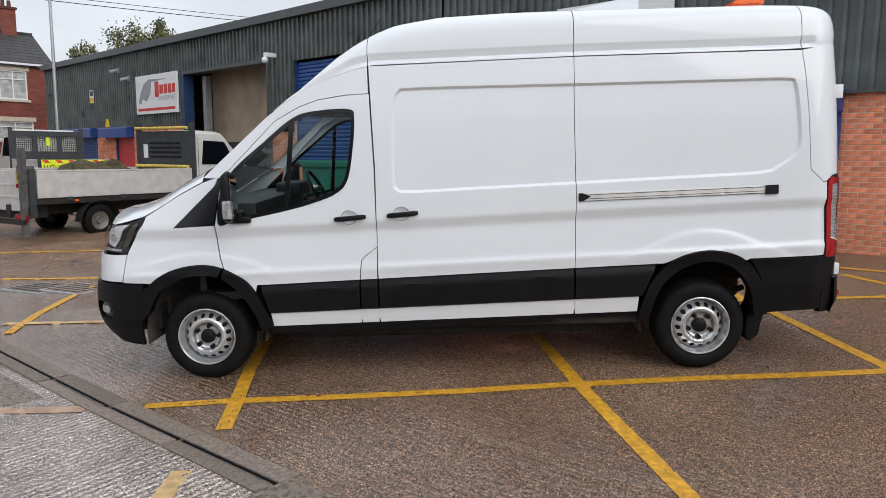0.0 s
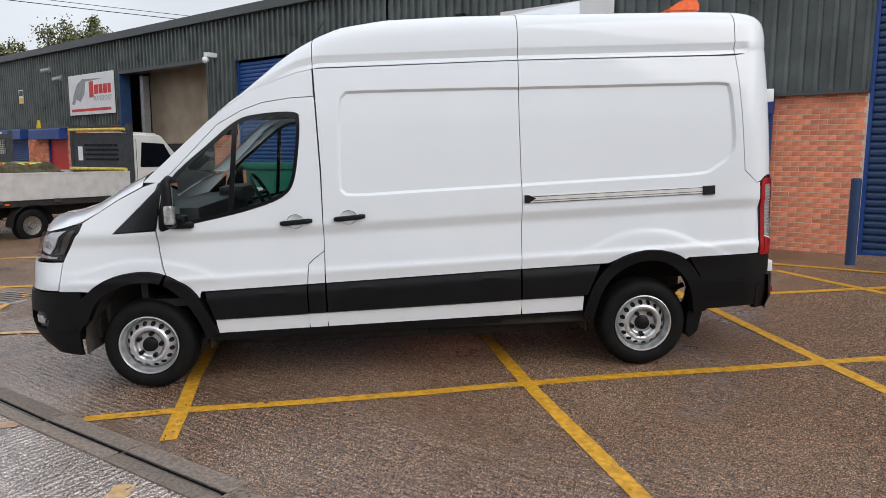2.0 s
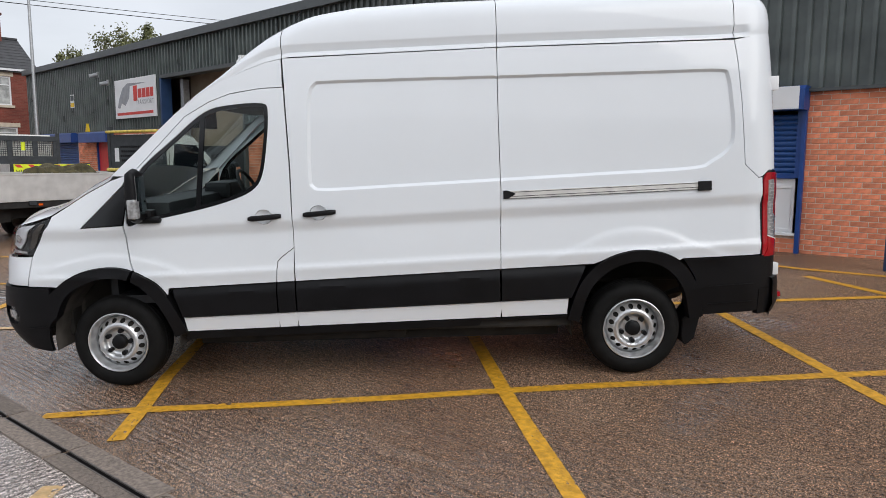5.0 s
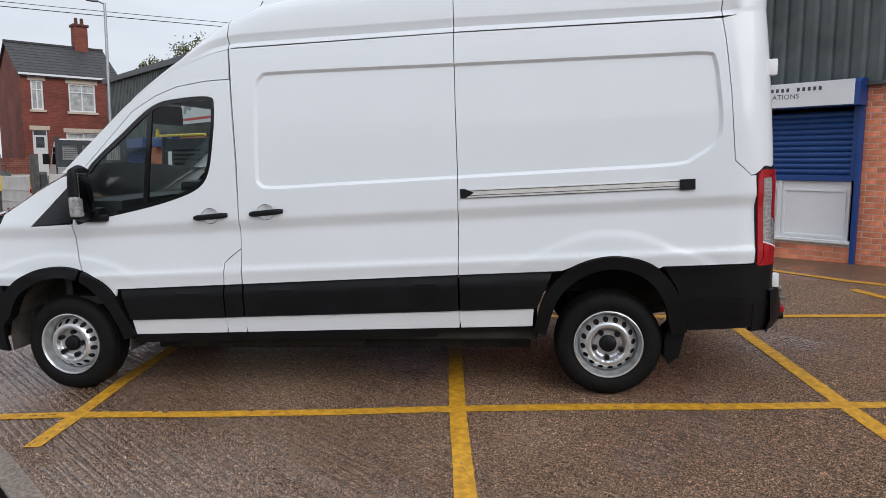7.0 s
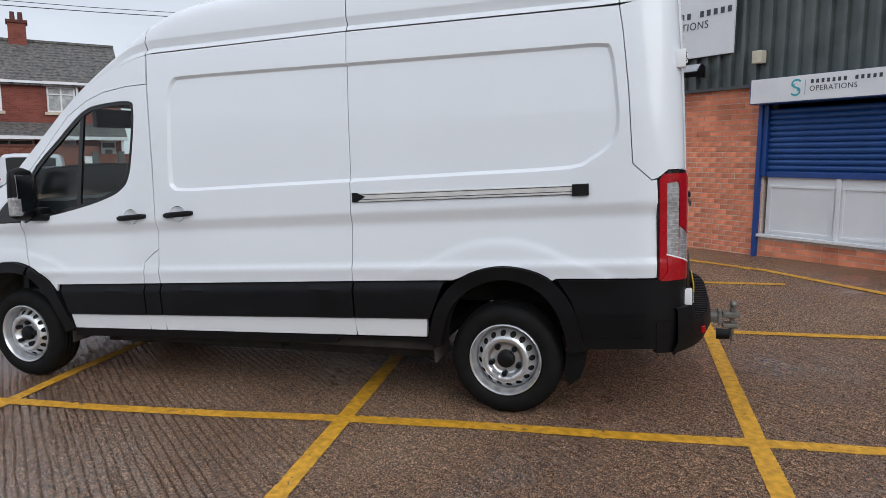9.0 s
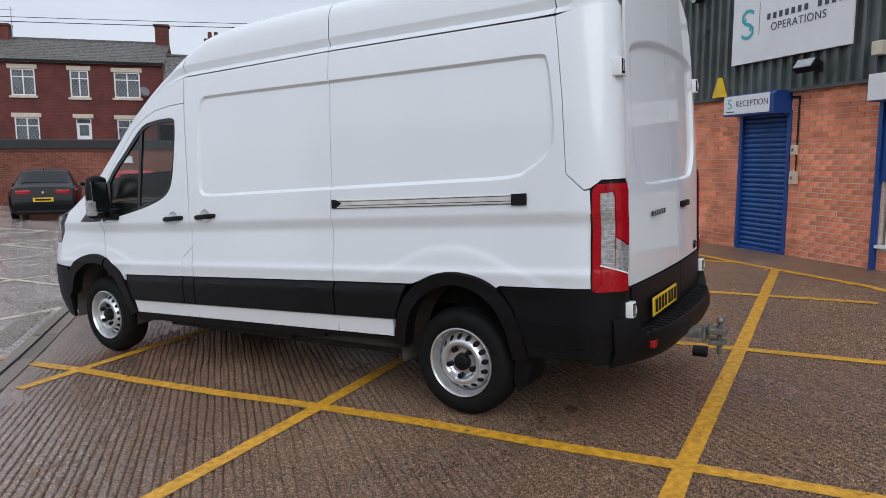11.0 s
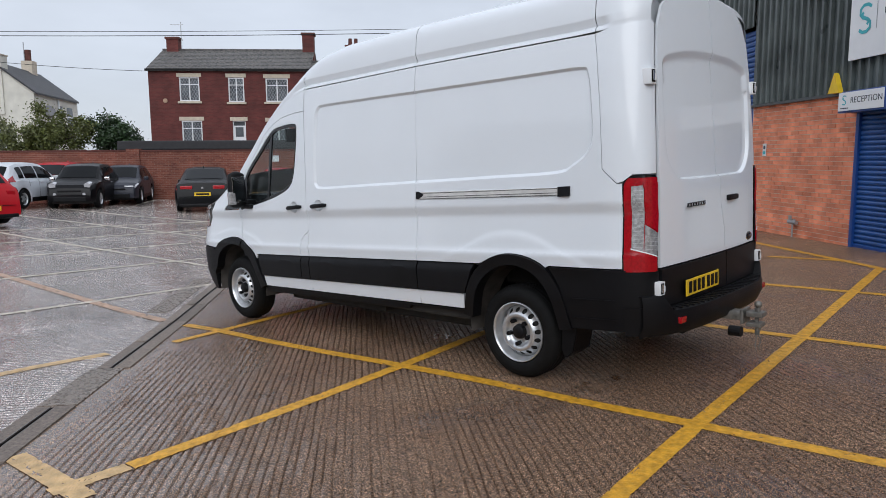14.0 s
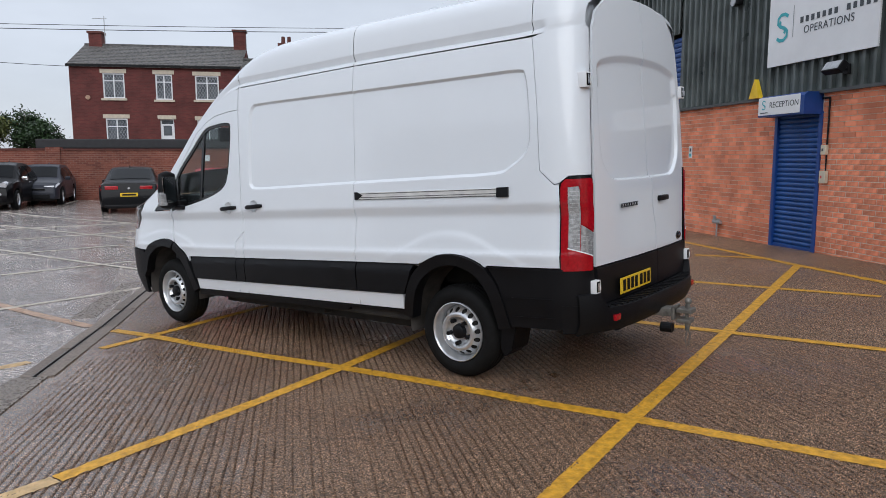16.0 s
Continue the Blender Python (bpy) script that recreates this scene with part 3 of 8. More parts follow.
def swirl(parent, x, y, z, size):
    """A teal logo of two hooked bands that make an S."""
    for turn in (0, 180):
        bm = bmesh.new()
        rows = []
        path = [(0.30, 0.36), (0.12, 0.46), (-0.1, 0.46), (-0.26, 0.34), (-0.27, 0.16), (-0.12, 0.04), (0.1, -0.04), (0.17, -0.14), (0.1, -0.22)]
        for i, (u, v) in enumerate(path):
            p, q = path[max(i - 1, 0)], path[min(i + 1, len(path) - 1)]
            d = Vector((q[0] - p[0], 0, q[1] - p[1])).normalized()
            o = Vector((-d.z, 0, d.x)) * size * 0.06
            c = Vector((u * size, 0, v * size))
            rows.append((bm.verts.new(c - o), bm.verts.new(c + o)))
        for p, q in zip(rows, rows[1:]):
            bm.faces.new((p[0], p[1], q[1], q[0]))
        ob = part("logo_band", bm, M_TEAL, parent)
        ob.matrix_local = pose(x, y - 0.001 * turn / 180, z, 0, turn, 0)


def bar(parent, x0, x1, y, z0, z1, mat):
    part("print_bar", box(x0, x1, y - 0.002, y, z0, z1), mat, parent)


swirl(h, -2.5, WY - 0.327, 2.54, 0.14)
bar(h, -2.58, -2.4, WY - 0.3255, 2.415, 2.43, M_INK)

# shop window with shutter, hood sign and white board
shutter("window_shutter", "half-lowered blue roller shutter over white boards", 0.0, 2.0, 1.45, 2.42, M_BLUE, y=WY + 0.02)
w = thing("window_1", "white boarded window under a blue shutter", "window", kind="structure")
part("board", box(0.05, 1.05, WY + 0.04, WY + 0.08, 0.66, 1.44, 0.004), M_WHITE, w)
part("board", box(1.06, 1.95, WY + 0.04, WY + 0.08, 0.66, 1.44, 0.004), M_WHITE, w)
part("mullion", box(1.03, 1.08, WY + 0.01, WY + 0.04, 0.66, 1.44, 0.003), M_WHITE, w)
for x0, x1 in ((0.1, 1.0), (1.1, 1.91)):
    for a, b, c, d in ((x0, x1, 1.30, 1.33), (x0, x1, 0.69, 0.72), (x0, x0 + 0.03, 0.72, 1.30), (x1 - 0.03, x1, 0.72, 1.30)):
        part("casement", box(a, b, WY + 0.025, WY + 0.04, c, d, 0.003), M_WHITE, w)
part("sill", box(-0.04, 2.04, WY - 0.05, WY + 0.06, 0.62, 0.66, 0.006), M_WHITE, w)
h2 = hood("window_hood", "white sign hood with blue ends over the shuttered window", -0.08, 2.085, 2.4, 2.73, 0.26, M_BLUE_TRIM)
part("sign_panel", box(-0.06, 2.02, WY - 0.275, WY - 0.262, 2.41, 2.72, 0.002), M_WHITE, h2, "white printed sign panel")
words("lettering", "OPERATIONS", 0.09, M_INK, h2, pose(1.06, WY - 0.2765, 2.545, 90), 1.12)
bar(h2, 0.705, 0.712, WY - 0.276, 2.48, 2.66, M_SIGNGREY)
for k in range(13):
    if k != 7:
        bar(h2, 0.78 + k * 0.068, 0.815 + k * 0.068, WY - 0.276, 2.61, 2.658, M_INK)
swirl(h2, 0.585, WY - 0.277, 2.575, 0.2)
for x in (2.045, -0.05):
    p = thing("down_post", "slim blue painted post on the brick wall", "post", kind="structure")
    part("post", box(x - 0.03, x + 0.03, WY - 0.06, WY + 0.005, 0.2, 2.66, 0.006), M_BLUE_TRIM, p)

# signs on the cladding
big = thing("company_sign", "large white sign with teal swirl and dark lettering", "sign")
part("panel", box(-2.78, -0.5, WY - 0.12, WY - 0.09, 3.15, 4.42, 0.003), M_WHITE, big)
swirl(big, -2.44, WY - 0.125, 3.72, 0.42)
bar(big, -2.195, -2.185, WY - 0.124, 3.54, 4.0, M_SIGNGREY)
for k in range(13):
    if k != 7:
        bar(big, -2.03 + k * 0.118, -1.965 + k * 0.118, WY - 0.124, 3.715, 3.8, M_INK)
words("lettering", "OPERATIONS", 0.155, M_INK, big, pose(-1.44, WY - 0.1245, 3.60, 90), 1.12)
tr = thing("transport_sign", "white company sign with red and grey print", "sign")
part("panel", box(-20.75, -17.6, WY - 0.13, WY - 0.09, 3.07, 4.4, 0.004), M_WHITE, tr)
for x0, x1, z0, z1, mm in ((-19.25, -18.95, 3.62, 4.14, M_SIGNRED), (-18.9, -18.62, 3.72, 4.02, M_SIGNRED), (-18.58, -18.32, 3.72, 4.02, M_SIGNRED), (-18.28, -18.02, 3.72, 4.02, M_SIGNRED), (-17.98, -17.76, 3.72, 4.02, M_SIGNRED), (-20.6, -17.8, 3.18, 3.27, M_SIGNRED)):
    bar(tr, x0, x1, WY - 0.132, z0, z1, mm)
words("lettering", "TRANSPORT", 0.22, M_SIGNGREY, tr, pose(-18.4, WY - 0.1335, 3.57, 90), 1.1)
bm = bmesh.new()
bm_prism(bm, [(-20.55, 3.45), (-20.35, 3.42), (-20.2, 3.6), (-19.9, 3.5), (-19.6, 3.75), (-19.5, 4.15), (-18.2, 4.2), (-19.7, 4.25), (-20.1, 4.1), (-20.4, 3.75)], WY - 0.134, WY - 0.13)
part("truck_emblem", bm, M_SIGNGREY, tr)
for nm, lb, x0, x1, z0, z1, mm in (("notice", "small white and yellow safety notice on cladding", -25.1, -24.7, 3.66, 4.17, M_WHITE), ("notice", "small white and green warning notice on brick", -5.3, -5.18, 1.72, 1.95, M_WHITE)):
    q = thing(nm, lb, "notice")
    yy = WY - 0.085 if z0 > 2.7 else WY - 0.006
    part("plate", box(x0, x1, yy - 0.008, yy, z0, z1), mm, q)
    part("print_bar", box(x0 + 0.02, x1 - 0.02, yy - 0.01, yy - 0.008, z0 + 0.03, z0 + (z1 - z0) * 0.38), M_YELLOW if z0 > 2.7 else M_TEAL, q)
    part("print_bar", box(x0 + 0.03, x1 - 0.03, yy - 0.01, yy - 0.008, z0 + (z1 - z0) * 0.55, z1 - 0.04), M_INK, q)

for x in (-3.02, -23.4):
    q = thing("alarm_sounder", "yellow triangular alarm box on the wall", "alarm")
    part("cover", prism([(x - 0.14, 2.69), (x + 0.14, 2.69), (x, 3.0)], WY - 0.17, WY - 0.09), M_YELLOW, q)

fl = thing("floodlight", "black floodlight on a bracket over reception", "floodlight")
part("head", box(-0.17, 0.17, -0.05, 0.05, -0.06, 0.1, 0.012), M_BLACK, fl).matrix_local = pose(0, -0.22, 0, -35)
part("lens", box(-0.15, 0.15, -0.056, -0.051, -0.045, 0.085), M_STEEL, fl).matrix_local = pose(0, -0.22, 0, -35)
part("bracket", tube((0, -0.2, 0.02), (0, 0.0, 0.0), 0.018), M_BLACK, fl)
part("base", box(-0.06, 0.06, -0.03, 0.0, -0.07, 0.07, 0.01), M_BLACK, fl)
fl.location = (-1.05, WY - 0.07, 2.93)
sv = thing("wall_sensor", "beige sensor box fixed on cladding", "sensor")
part("case", box(-0.15, 0.0, WY - 0.18, WY - 0.07, 2.95, 3.12, 0.015), M_CREAM, sv)
sp = thing("security_light", "grey round security light high on the cladding", "lamp")
part("body", box(-3.8, -3.6, WY - 0.2, WY - 0.07, 4.3, 4.5, 0.03), M_BLACK, sp)
part("lens", tube((-3.7, WY - 0.21, 4.36), (-3.7, WY - 0.2, 4.36), 0.07, sides=16), M_STEEL, sp)
for x, z in ((-22.3, 4.75), (-21.4, 4.4)):
    q = thing("wall_camera", "white camera on a bracket on the cladding", "camera")
    part("body", tube((x, WY - 0.1, z), (x - 0.06, WY - 0.36, z - 0.08), 0.07, sides=12), M_SIGNGREY, q)
    part("bracket", box(x - 0.08, x + 0.08, WY - 0.1, WY - 0.07, z - 0.1, z + 0.1), M_STEEL, q)
q = thing("dome_camera", "white dome camera on an arm beside the bay", "camera")
part("arm", box(-12.1, -11.95, WY - 0.4, WY - 0.07, 4.33, 4.45, 0.02), M_WHITE, q)
bm = bmesh.new()
bmesh.ops.create_uvsphere(bm, u_segments=16, v_segments=10, radius=0.09)
dome = part("dome", bm, M_WHITE, q, smooth=True)
dome.location = (-12.02, WY - 0.4, 4.25)

# switch boxes and conduit beside the reception door
q = thing("conduit", "thin dark conduit running down the brick", "conduit")
bm = bmesh.new()
bm_tube(bm, (-1.42, WY - 0.02, 1.85), (-1.42, WY - 0.02, 2.58), 0.012, sides=8)
bm_tube(bm, (-1.42, WY - 0.02, 2.58), (-1.56, WY - 0.02, 2.58), 0.012, sides=8)
bm_tube(bm, (-1.42, WY - 0.02, 1.5), (-1.42, WY - 0.02, 1.78), 0.01, sides=8)
part("pipe", bm, M_BLACK, q)
for z, hh, lb in ((1.84, 0.07, "small white bell push on brick"), (1.45, 0.09, "grey key switch box on brick")):
    q = thing("switch_box", lb, "switch")
    part("case", box(-1.5, -1.5 + hh * 1.4, WY - 0.06, WY - 0.004, z - hh, z + hh, 0.008), M_CREAM, q)
    part("key_plate", box(-1.47, -1.44, WY - 0.066, WY - 0.06, z - 0.02, z + 0.02), M_SIGNRED if hh > 0.08 else M_INK, q)
q = thing("outside_tap", "old metal tap and pipe stub on the brick wall", "tap")
bm = bmesh.new()
bm_tube(bm, (-4.1, WY - 0.06, 0.2), (-4.1, WY - 0.06, 0.62), 0.016)
bm_tube(bm, (-4.1, WY - 0.06, 0.6), (-4.1, WY - 0.01, 0.6), 0.016)
part("pipe", bm, M_STEEL, q)
part("body", tube((-4.22, WY - 0.06, 0.56), (-3.98, WY - 0.06, 0.56), 0.035), M_STEEL, q)
part("handle", box(-4.14, -4.06, WY - 0.12, WY - 0.1, 0.6, 0.68, 0.005), M_STEEL, q)

# bollard
bp = on_yard(7.78, 3.62)
bo = thing("bollard", "blue painted steel bollard standing in the yard", "bollard", Matrix.Translation(bp))
part("post", tube((0, 0, -0.05), (0, 0, 1.12), 0.062, sides=20), M_NAVY, bo, auto=40)
part("cap", tube((0, 0, 1.12), (0, 0, 1.14), 0.062, 0.045, sides=20), M_NAVY, bo, auto=40)


# unseen wall added across the yard, closes the place behind and darkens reflections
opposite = box(-26, 62, -6, 0, -0.6, 7.0)
ob = part("wall_opposite", opposite, M_CLAD)
ob.matrix_world = pose(20.0, -22.0, 0, 0, 0, 42)
tagged(ob, "plain dark clad wall added unseen across the yard to darken reflections", "wall", "", "structure")

# partition just inside the open bay, near enough for daylight to reach it
M_TAN = material("dusty_tan_board", (0.36, 0.29, 0.21), 0.8, vary=0.15, scale=2)
bay = thing("bay_partition", "dusty tan boarded partition inside the open bay, dark below as shade", "partition", kind="structure")
part("board", box(-17.2, -12.45, WY + 0.9, WY + 0.98, 2.1, 4.6), M_TAN, bay)
# near-black board stands for the unlit lower part of the bay
part("lower_shade_board", box(-17.2, -12.45, WY + 0.86, WY + 0.98, -0.3, 2.096), M_DARK, bay)

# ---- yard markings and drain ----
LIFT = 0.0035
for pts, lb in (([(-0.27, -0.565), (0.27, -0.51), (1.15, -0.475), (1.96, -0.40), (2.8, -0.275), (3.6, -0.21), (4.5, -0.175), (5.1, -0.13), (7.5, -0.02), (9.0, 0.05)], "worn yellow bay line across the yard"),
                ([(0.44, -1.03), (0.36, -0.5), (0.24, 0.23), (0.1, 1.6)], "worn yellow bay divider ending at the drain"),
                ([(3.09, -2.55), (3.02, -1.93), (2.93, -1.28), (2.79, -0.26), (2.6, 1.3), (2.3, 4.0)], "worn yellow bay divider"),
                ([(5.4, -3.0), (5.22, -1.27), (5.14, -0.16), (5.01, 2.17), (4.76, 6.15)], "worn yellow bay divider"),
                ([(7.6, -1.5), (7.1, 1.97), (6.67, 3.42)], "worn yellow bay divider"),
                ([(3.0, 2.25), (4.74, 2.2), (6.16, 2.2), (8.0, 2.25), (9.5, 2.3)], "worn yellow line through the bays"),
                ([(3.2, 4.5), (4.01, 4.47), (5.91, 4.38)], "worn yellow line near the building"),
                ([(3.22, 6.71), (4.04, 6.69), (4.3, 6.68)], "short worn yellow line near the building"),
                ([(1.2, 9.45), (2.74, 8.01), (4.74, 6.21), (5.8, 5.3), (6.83, 3.9), (7.82, 3.0), (9.0, 2.0)], "worn yellow walkway line along the building")):
    yard_strip(pts, 0.105, LIFT, M_PAINT_Y, "bay_line", lb, LIFT * 3000)
    LIFT += 0.0004

# ---- the van ----
from mathutils.geometry import delaunay_2d_cdt
from mathutils.kdtree import KDTree

M_BODY = material("white_van_paint", (0.74, 0.77, 0.80), 0.5, vary=0.015, scale=1.5, coat=1.0, spec=0.3)
M_PLASTIC = material("grained_black_bumper_plastic", (0.005, 0.005, 0.006), 0.48, spec=0.2, vary=0.25, scale=6, bump=0.12, bump_scale=400)
M_GLOSS = material("gloss_black", (0.008, 0.008, 0.009), 0.12, vary=0.1)
M_RUBBER = material("tyre_rubber", (0.006, 0.006, 0.006), 0.7, spec=0.18, vary=0.3, scale=14, bump=0.25, bump_scale=150)
M_RIM = material("silver_painted_steel_wheel", (0.62, 0.63, 0.64), 0.3, 0.75, vary=0.1, scale=12)
M_CHROME = material("bright_rail_metal", (0.6, 0.6, 0.61), 0.2, 0.95, vary=0.08, scale=10)
M_LAMP_RED = material("red_lamp_lens", (0.34, 0.003, 0.008), 0.15, spec=0.4, vary=0.2, scale=70, coat=0.3, bump=0.05, bump_scale=200)
M_LAMP_CLEAR = material("clear_ribbed_lamp_lens", (0.36, 0.36, 0.36), 0.12, 0.3, vary=0.35, scale=45, coat=1.0, bump=0.2, bump_scale=120)
M_LAMP_IN = material("headlamp_reflector", (0.6, 0.62, 0.65), 0.15, 0.3, vary=0.3, scale=9)
M_AMBER = material("orange_beacon_lens", (0.85, 0.13, 0.01), 0.15, vary=0.15, scale=25, coat=1.0)
M_PLATE = material("yellow_number_plate", (0.8, 0.52, 0.02), 0.3, vary=0.05)
M_SEAT = material("dark_seat_cloth", (0.006, 0.007, 0.010), 0.8, vary=0.3, scale=30)
M_DASH = material("dark_dashboard", (0.006, 0.007, 0.009), 0.6, vary=0.2)
M_UNDER = material("dirty_underbody", (0.02, 0.018, 0.016), 0.8, vary=0.4, scale=8)
M_WELL = material("grey_wheel_arch_liner", (0.06, 0.053, 0.047), 0.8, vary=0.4, scale=8)
M_PALE = material("grey_cab_trim", (0.13, 0.135, 0.14), 0.7, vary=0.1)
M_PVC_LENS = material("pale_lens_rib", (0.5, 0.5, 0.5), 0.2, vary=0.1)
G_SIDE = glass("cab_side_glass", (0.80, 0.88, 0.86))
G_SCREEN = glass("windscreen_glass", (0.88, 0.93, 0.92))
G_CLEAR = glass("clear_lamp_cover", (0.95, 0.95, 0.95), 1.25)
M_MIRROR = material("mirror_glass", (0.75, 0.77, 0.78), 0.02, 1.0, vary=0.02)

CY = 0.96
_tz = np.arange(0, 3.0, 0.005)
_ty = np.interp(_tz, [0.0, 0.38, 0.55, 0.80, 0.862, 0.888, 1.00, 1.115, 1.135, 1.205, 1.30, 1.50, 1.70, 1.9, 2.06, 2.2, 2.3, 2.4, 3.0],
                [0.02, -0.02, -0.045, -0.058, -0.068, -0.055, -0.044, -0.031, -0.031, -0.055, -0.050, -0.040, -0.028, -0.013, 0.0, 0.018, 0.032, 0.05, 0.25])
_k = np.exp(-0.5 * (np.arange(-14, 15) * 0.005 / 0.0048) ** 2)
_ty = np.convolve(np.pad(_ty, 14, mode="edge"), _k / _k.sum(), mode="valid")


def smooth_curve(points, closed=False, n=6):
    """Catmull-Rom through the points."""
    out, m = [], len(points)
    for i in range(m if closed else m - 1):
        p = [points[(i + k) % m] if closed else points[min(max(i + k, 0), m - 1)] for k in (-1, 0, 1, 2)]
        for j in range(n):
            t = j / n
            out.append(tuple(0.5 * (2 * p[1][a] + (p[2][a] - p[0][a]) * t + (2 * p[0][a] - 5 * p[1][a] + 4 * p[2][a] - p[3][a]) * t * t + (3 * p[1][a] - p[0][a] - 3 * p[2][a] + p[3][a]) * t ** 3) for a in (0, 1)))
    if not closed:
        out.append(tuple(points[-1]))
    return out


RECESS = np.array(smooth_curve([(1.47, 1.50), (1.475, 1.8), (1.49, 2.06), (1.53, 2.145), (1.62, 2.163), (2.2, 2.163), (3.0, 2.158), (4.0, 2.155), (4.33, 2.152), (4.39, 2.11), (4.415, 1.95), (4.43, 1.72), (4.39, 1.6), (4.28, 1.52), (4.15, 1.474), (3.6, 1.456), (2.8, 1.434), (2.0, 1.412), (1.58, 1.402), (1.49, 1.43)], True, 3))


def inside(poly, x, z):
    hit = np.zeros(len(x), bool)
    a, b = poly, np.roll(poly, -1, 0)
    for (x0, z0), (x1, z1) in zip(a, b):
        if z0 != z1:
            hit ^= ((z0 > z) != (z1 > z)) & (x < (x1 - x0) * (z - z0) / (z1 - z0) + x0)
    return hit


def away(poly, x, z):
    """Distance from the outline."""
    best = np.full(len(x), 9.0)
    a, b = poly, np.roll(poly, -1, 0)
    for (x0, z0), (x1, z1) in zip(a, b):
        dx, dz = x1 - x0, z1 - z0
        t = np.clip(((x - x0) * dx + (z - z0) * dz) / max(dx * dx + dz * dz, 1e-12), 0, 1)
        best = np.minimum(best, np.hypot(x - x0 - t * dx, z - z0 - t * dz))
    return best


def ease(t):
    t = np.clip(t, 0, 1)
    return t * t * (3 - 2 * t)


FLARES = ((0.0, 0.675), (3.75, 0.755))


def flank(x, z):
    """How far out the van's left side lies, with its creases, arch flares and pressed panels."""
    zz = z - 0.026 * (np.clip(x, 0.3, 4.6) - 1.3)
    y = np.interp(zz, _tz, _ty)
    y = y + 0.10 * np.clip((1.25 - x) / 1.3, 0, 1.2) ** 2 * np.clip((z - 1.2) / 0.8, 0, 1)
    for cx, rad in FLARES:
        r = np.hypot(x - cx, (z - 0.36) * 1.02)
        wide = rad + 0.10 * ease((1.0 - z) / 0.16)
        y = y - 0.0065 * ease((wide - r) / 0.06) * ease((1.25 - z) / 0.1) * ease((z - 0.80) / 0.06)
    d = np.where(inside(RECESS, x, z), away(RECESS, x, z), 0)
    return y + 0.02 * ease(d / 0.022)


NOSE_U, NOSE_L, TAIL_U, TAIL_L = -0.40, 1.40, 4.50, 0.36
NOSE_P = 3.05
_nz, _nx = [0.2, 0.30, 0.38, 0.46, 0.56, 0.7, 0.79, 0.83, 0.95, 1.05, 1.15, 1.25, 1.6], [-0.7, -0.82, -0.93, -0.99, -1.01, -1.0, -0.975, -0.955, -0.955, -0.925, -0.88, -0.80, -0.4]


def tail_x(z):
    return 4.768 - 0.045 * np.clip((z - 1.35) / 1.1, 0, 2) ** 1.5


def flank_point(u, z, off=0.0):
    """Points of the body's skin: u runs round the nose, along the left side and round the rear corner."""
    u, z = np.asarray(u, float), np.asarray(z, float)
    xc = np.clip(u, NOSE_U, TAIL_U)
    yb = flank(xc, z)
    x, y = xc.copy(), yb.copy()
    f = u < NOSE_U
    th = np.clip((NOSE_U - u) / NOSE_L, 0, 1) * math.pi / 2
    xn = np.interp(z, _nz, _nx)
    p = 2 / NOSE_P
    x = np.where(f, NOSE_U + (xn - NOSE_U) * np.sin(th) ** p, x)
    y = np.where(f, CY - (CY - yb) * np.cos(th) ** p, y)
    r = u > TAIL_U
    ps = np.clip((u - TAIL_U) / TAIL_L, 0, 1) * math.pi / 2
    x = np.where(r, TAIL_U + (tail_x(z) - TAIL_U) * np.sin(ps), x)
    y = np.where(r, yb + 0.19 * (1 - np.cos(ps)), y)
    nx = np.where(f, -np.sin(th), np.where(r, np.sin(ps), 0))
    ny = np.where(f, -np.cos(th), np.where(r, -np.cos(ps), -1))
    return np.stack([x + off * nx, y + off * ny, z], 1)


def nose_u(x, z):
    """The skin coordinate of a side-view place."""
    if x < NOSE_U:
        s = min(1.0, (NOSE_U - x) / (NOSE_U - float(np.interp(z, _nz, _nx))))
        return NOSE_U - NOSE_L * math.asin(s ** (NOSE_P / 2)) / (math.pi / 2)
    if x > TAIL_U:
        s = min(1.0, (x - TAIL_U) / (float(tail_x(z)) - TAIL_U))
        return TAIL_U + TAIL_L * math.asin(s) / (math.pi / 2)
    return x


def shrink(poly, gap):
    """The outline moved inwards by gap."""
    poly = np.array(poly, float)
    area = 0.5 * np.sum(poly[:, 0] * np.roll(poly[:, 1], -1) - np.roll(poly[:, 0], -1) * poly[:, 1])
    if area < 0:
        poly = poly[::-1]
    e = np.roll(poly, -1, 0) - poly
    e /= np.maximum(np.linalg.norm(e, axis=1, keepdims=True), 1e-9)
    n = np.stack([-e[:, 1], e[:, 0]], 1)
    m = n + np.roll(n, 1, 0)
    m /= np.maximum((m * m).sum(1, keepdims=True), 0.5) / 2
    return poly + m * gap


def densify(poly, step):
    out = []
    for a, b in zip(poly, np.roll(poly, -1, 0)):
        n = max(1, int(math.ceil(np.hypot(*(b - a)) / step)))
        out += [a + (b - a) * k / n for k in range(n)]
    return np.array(out)


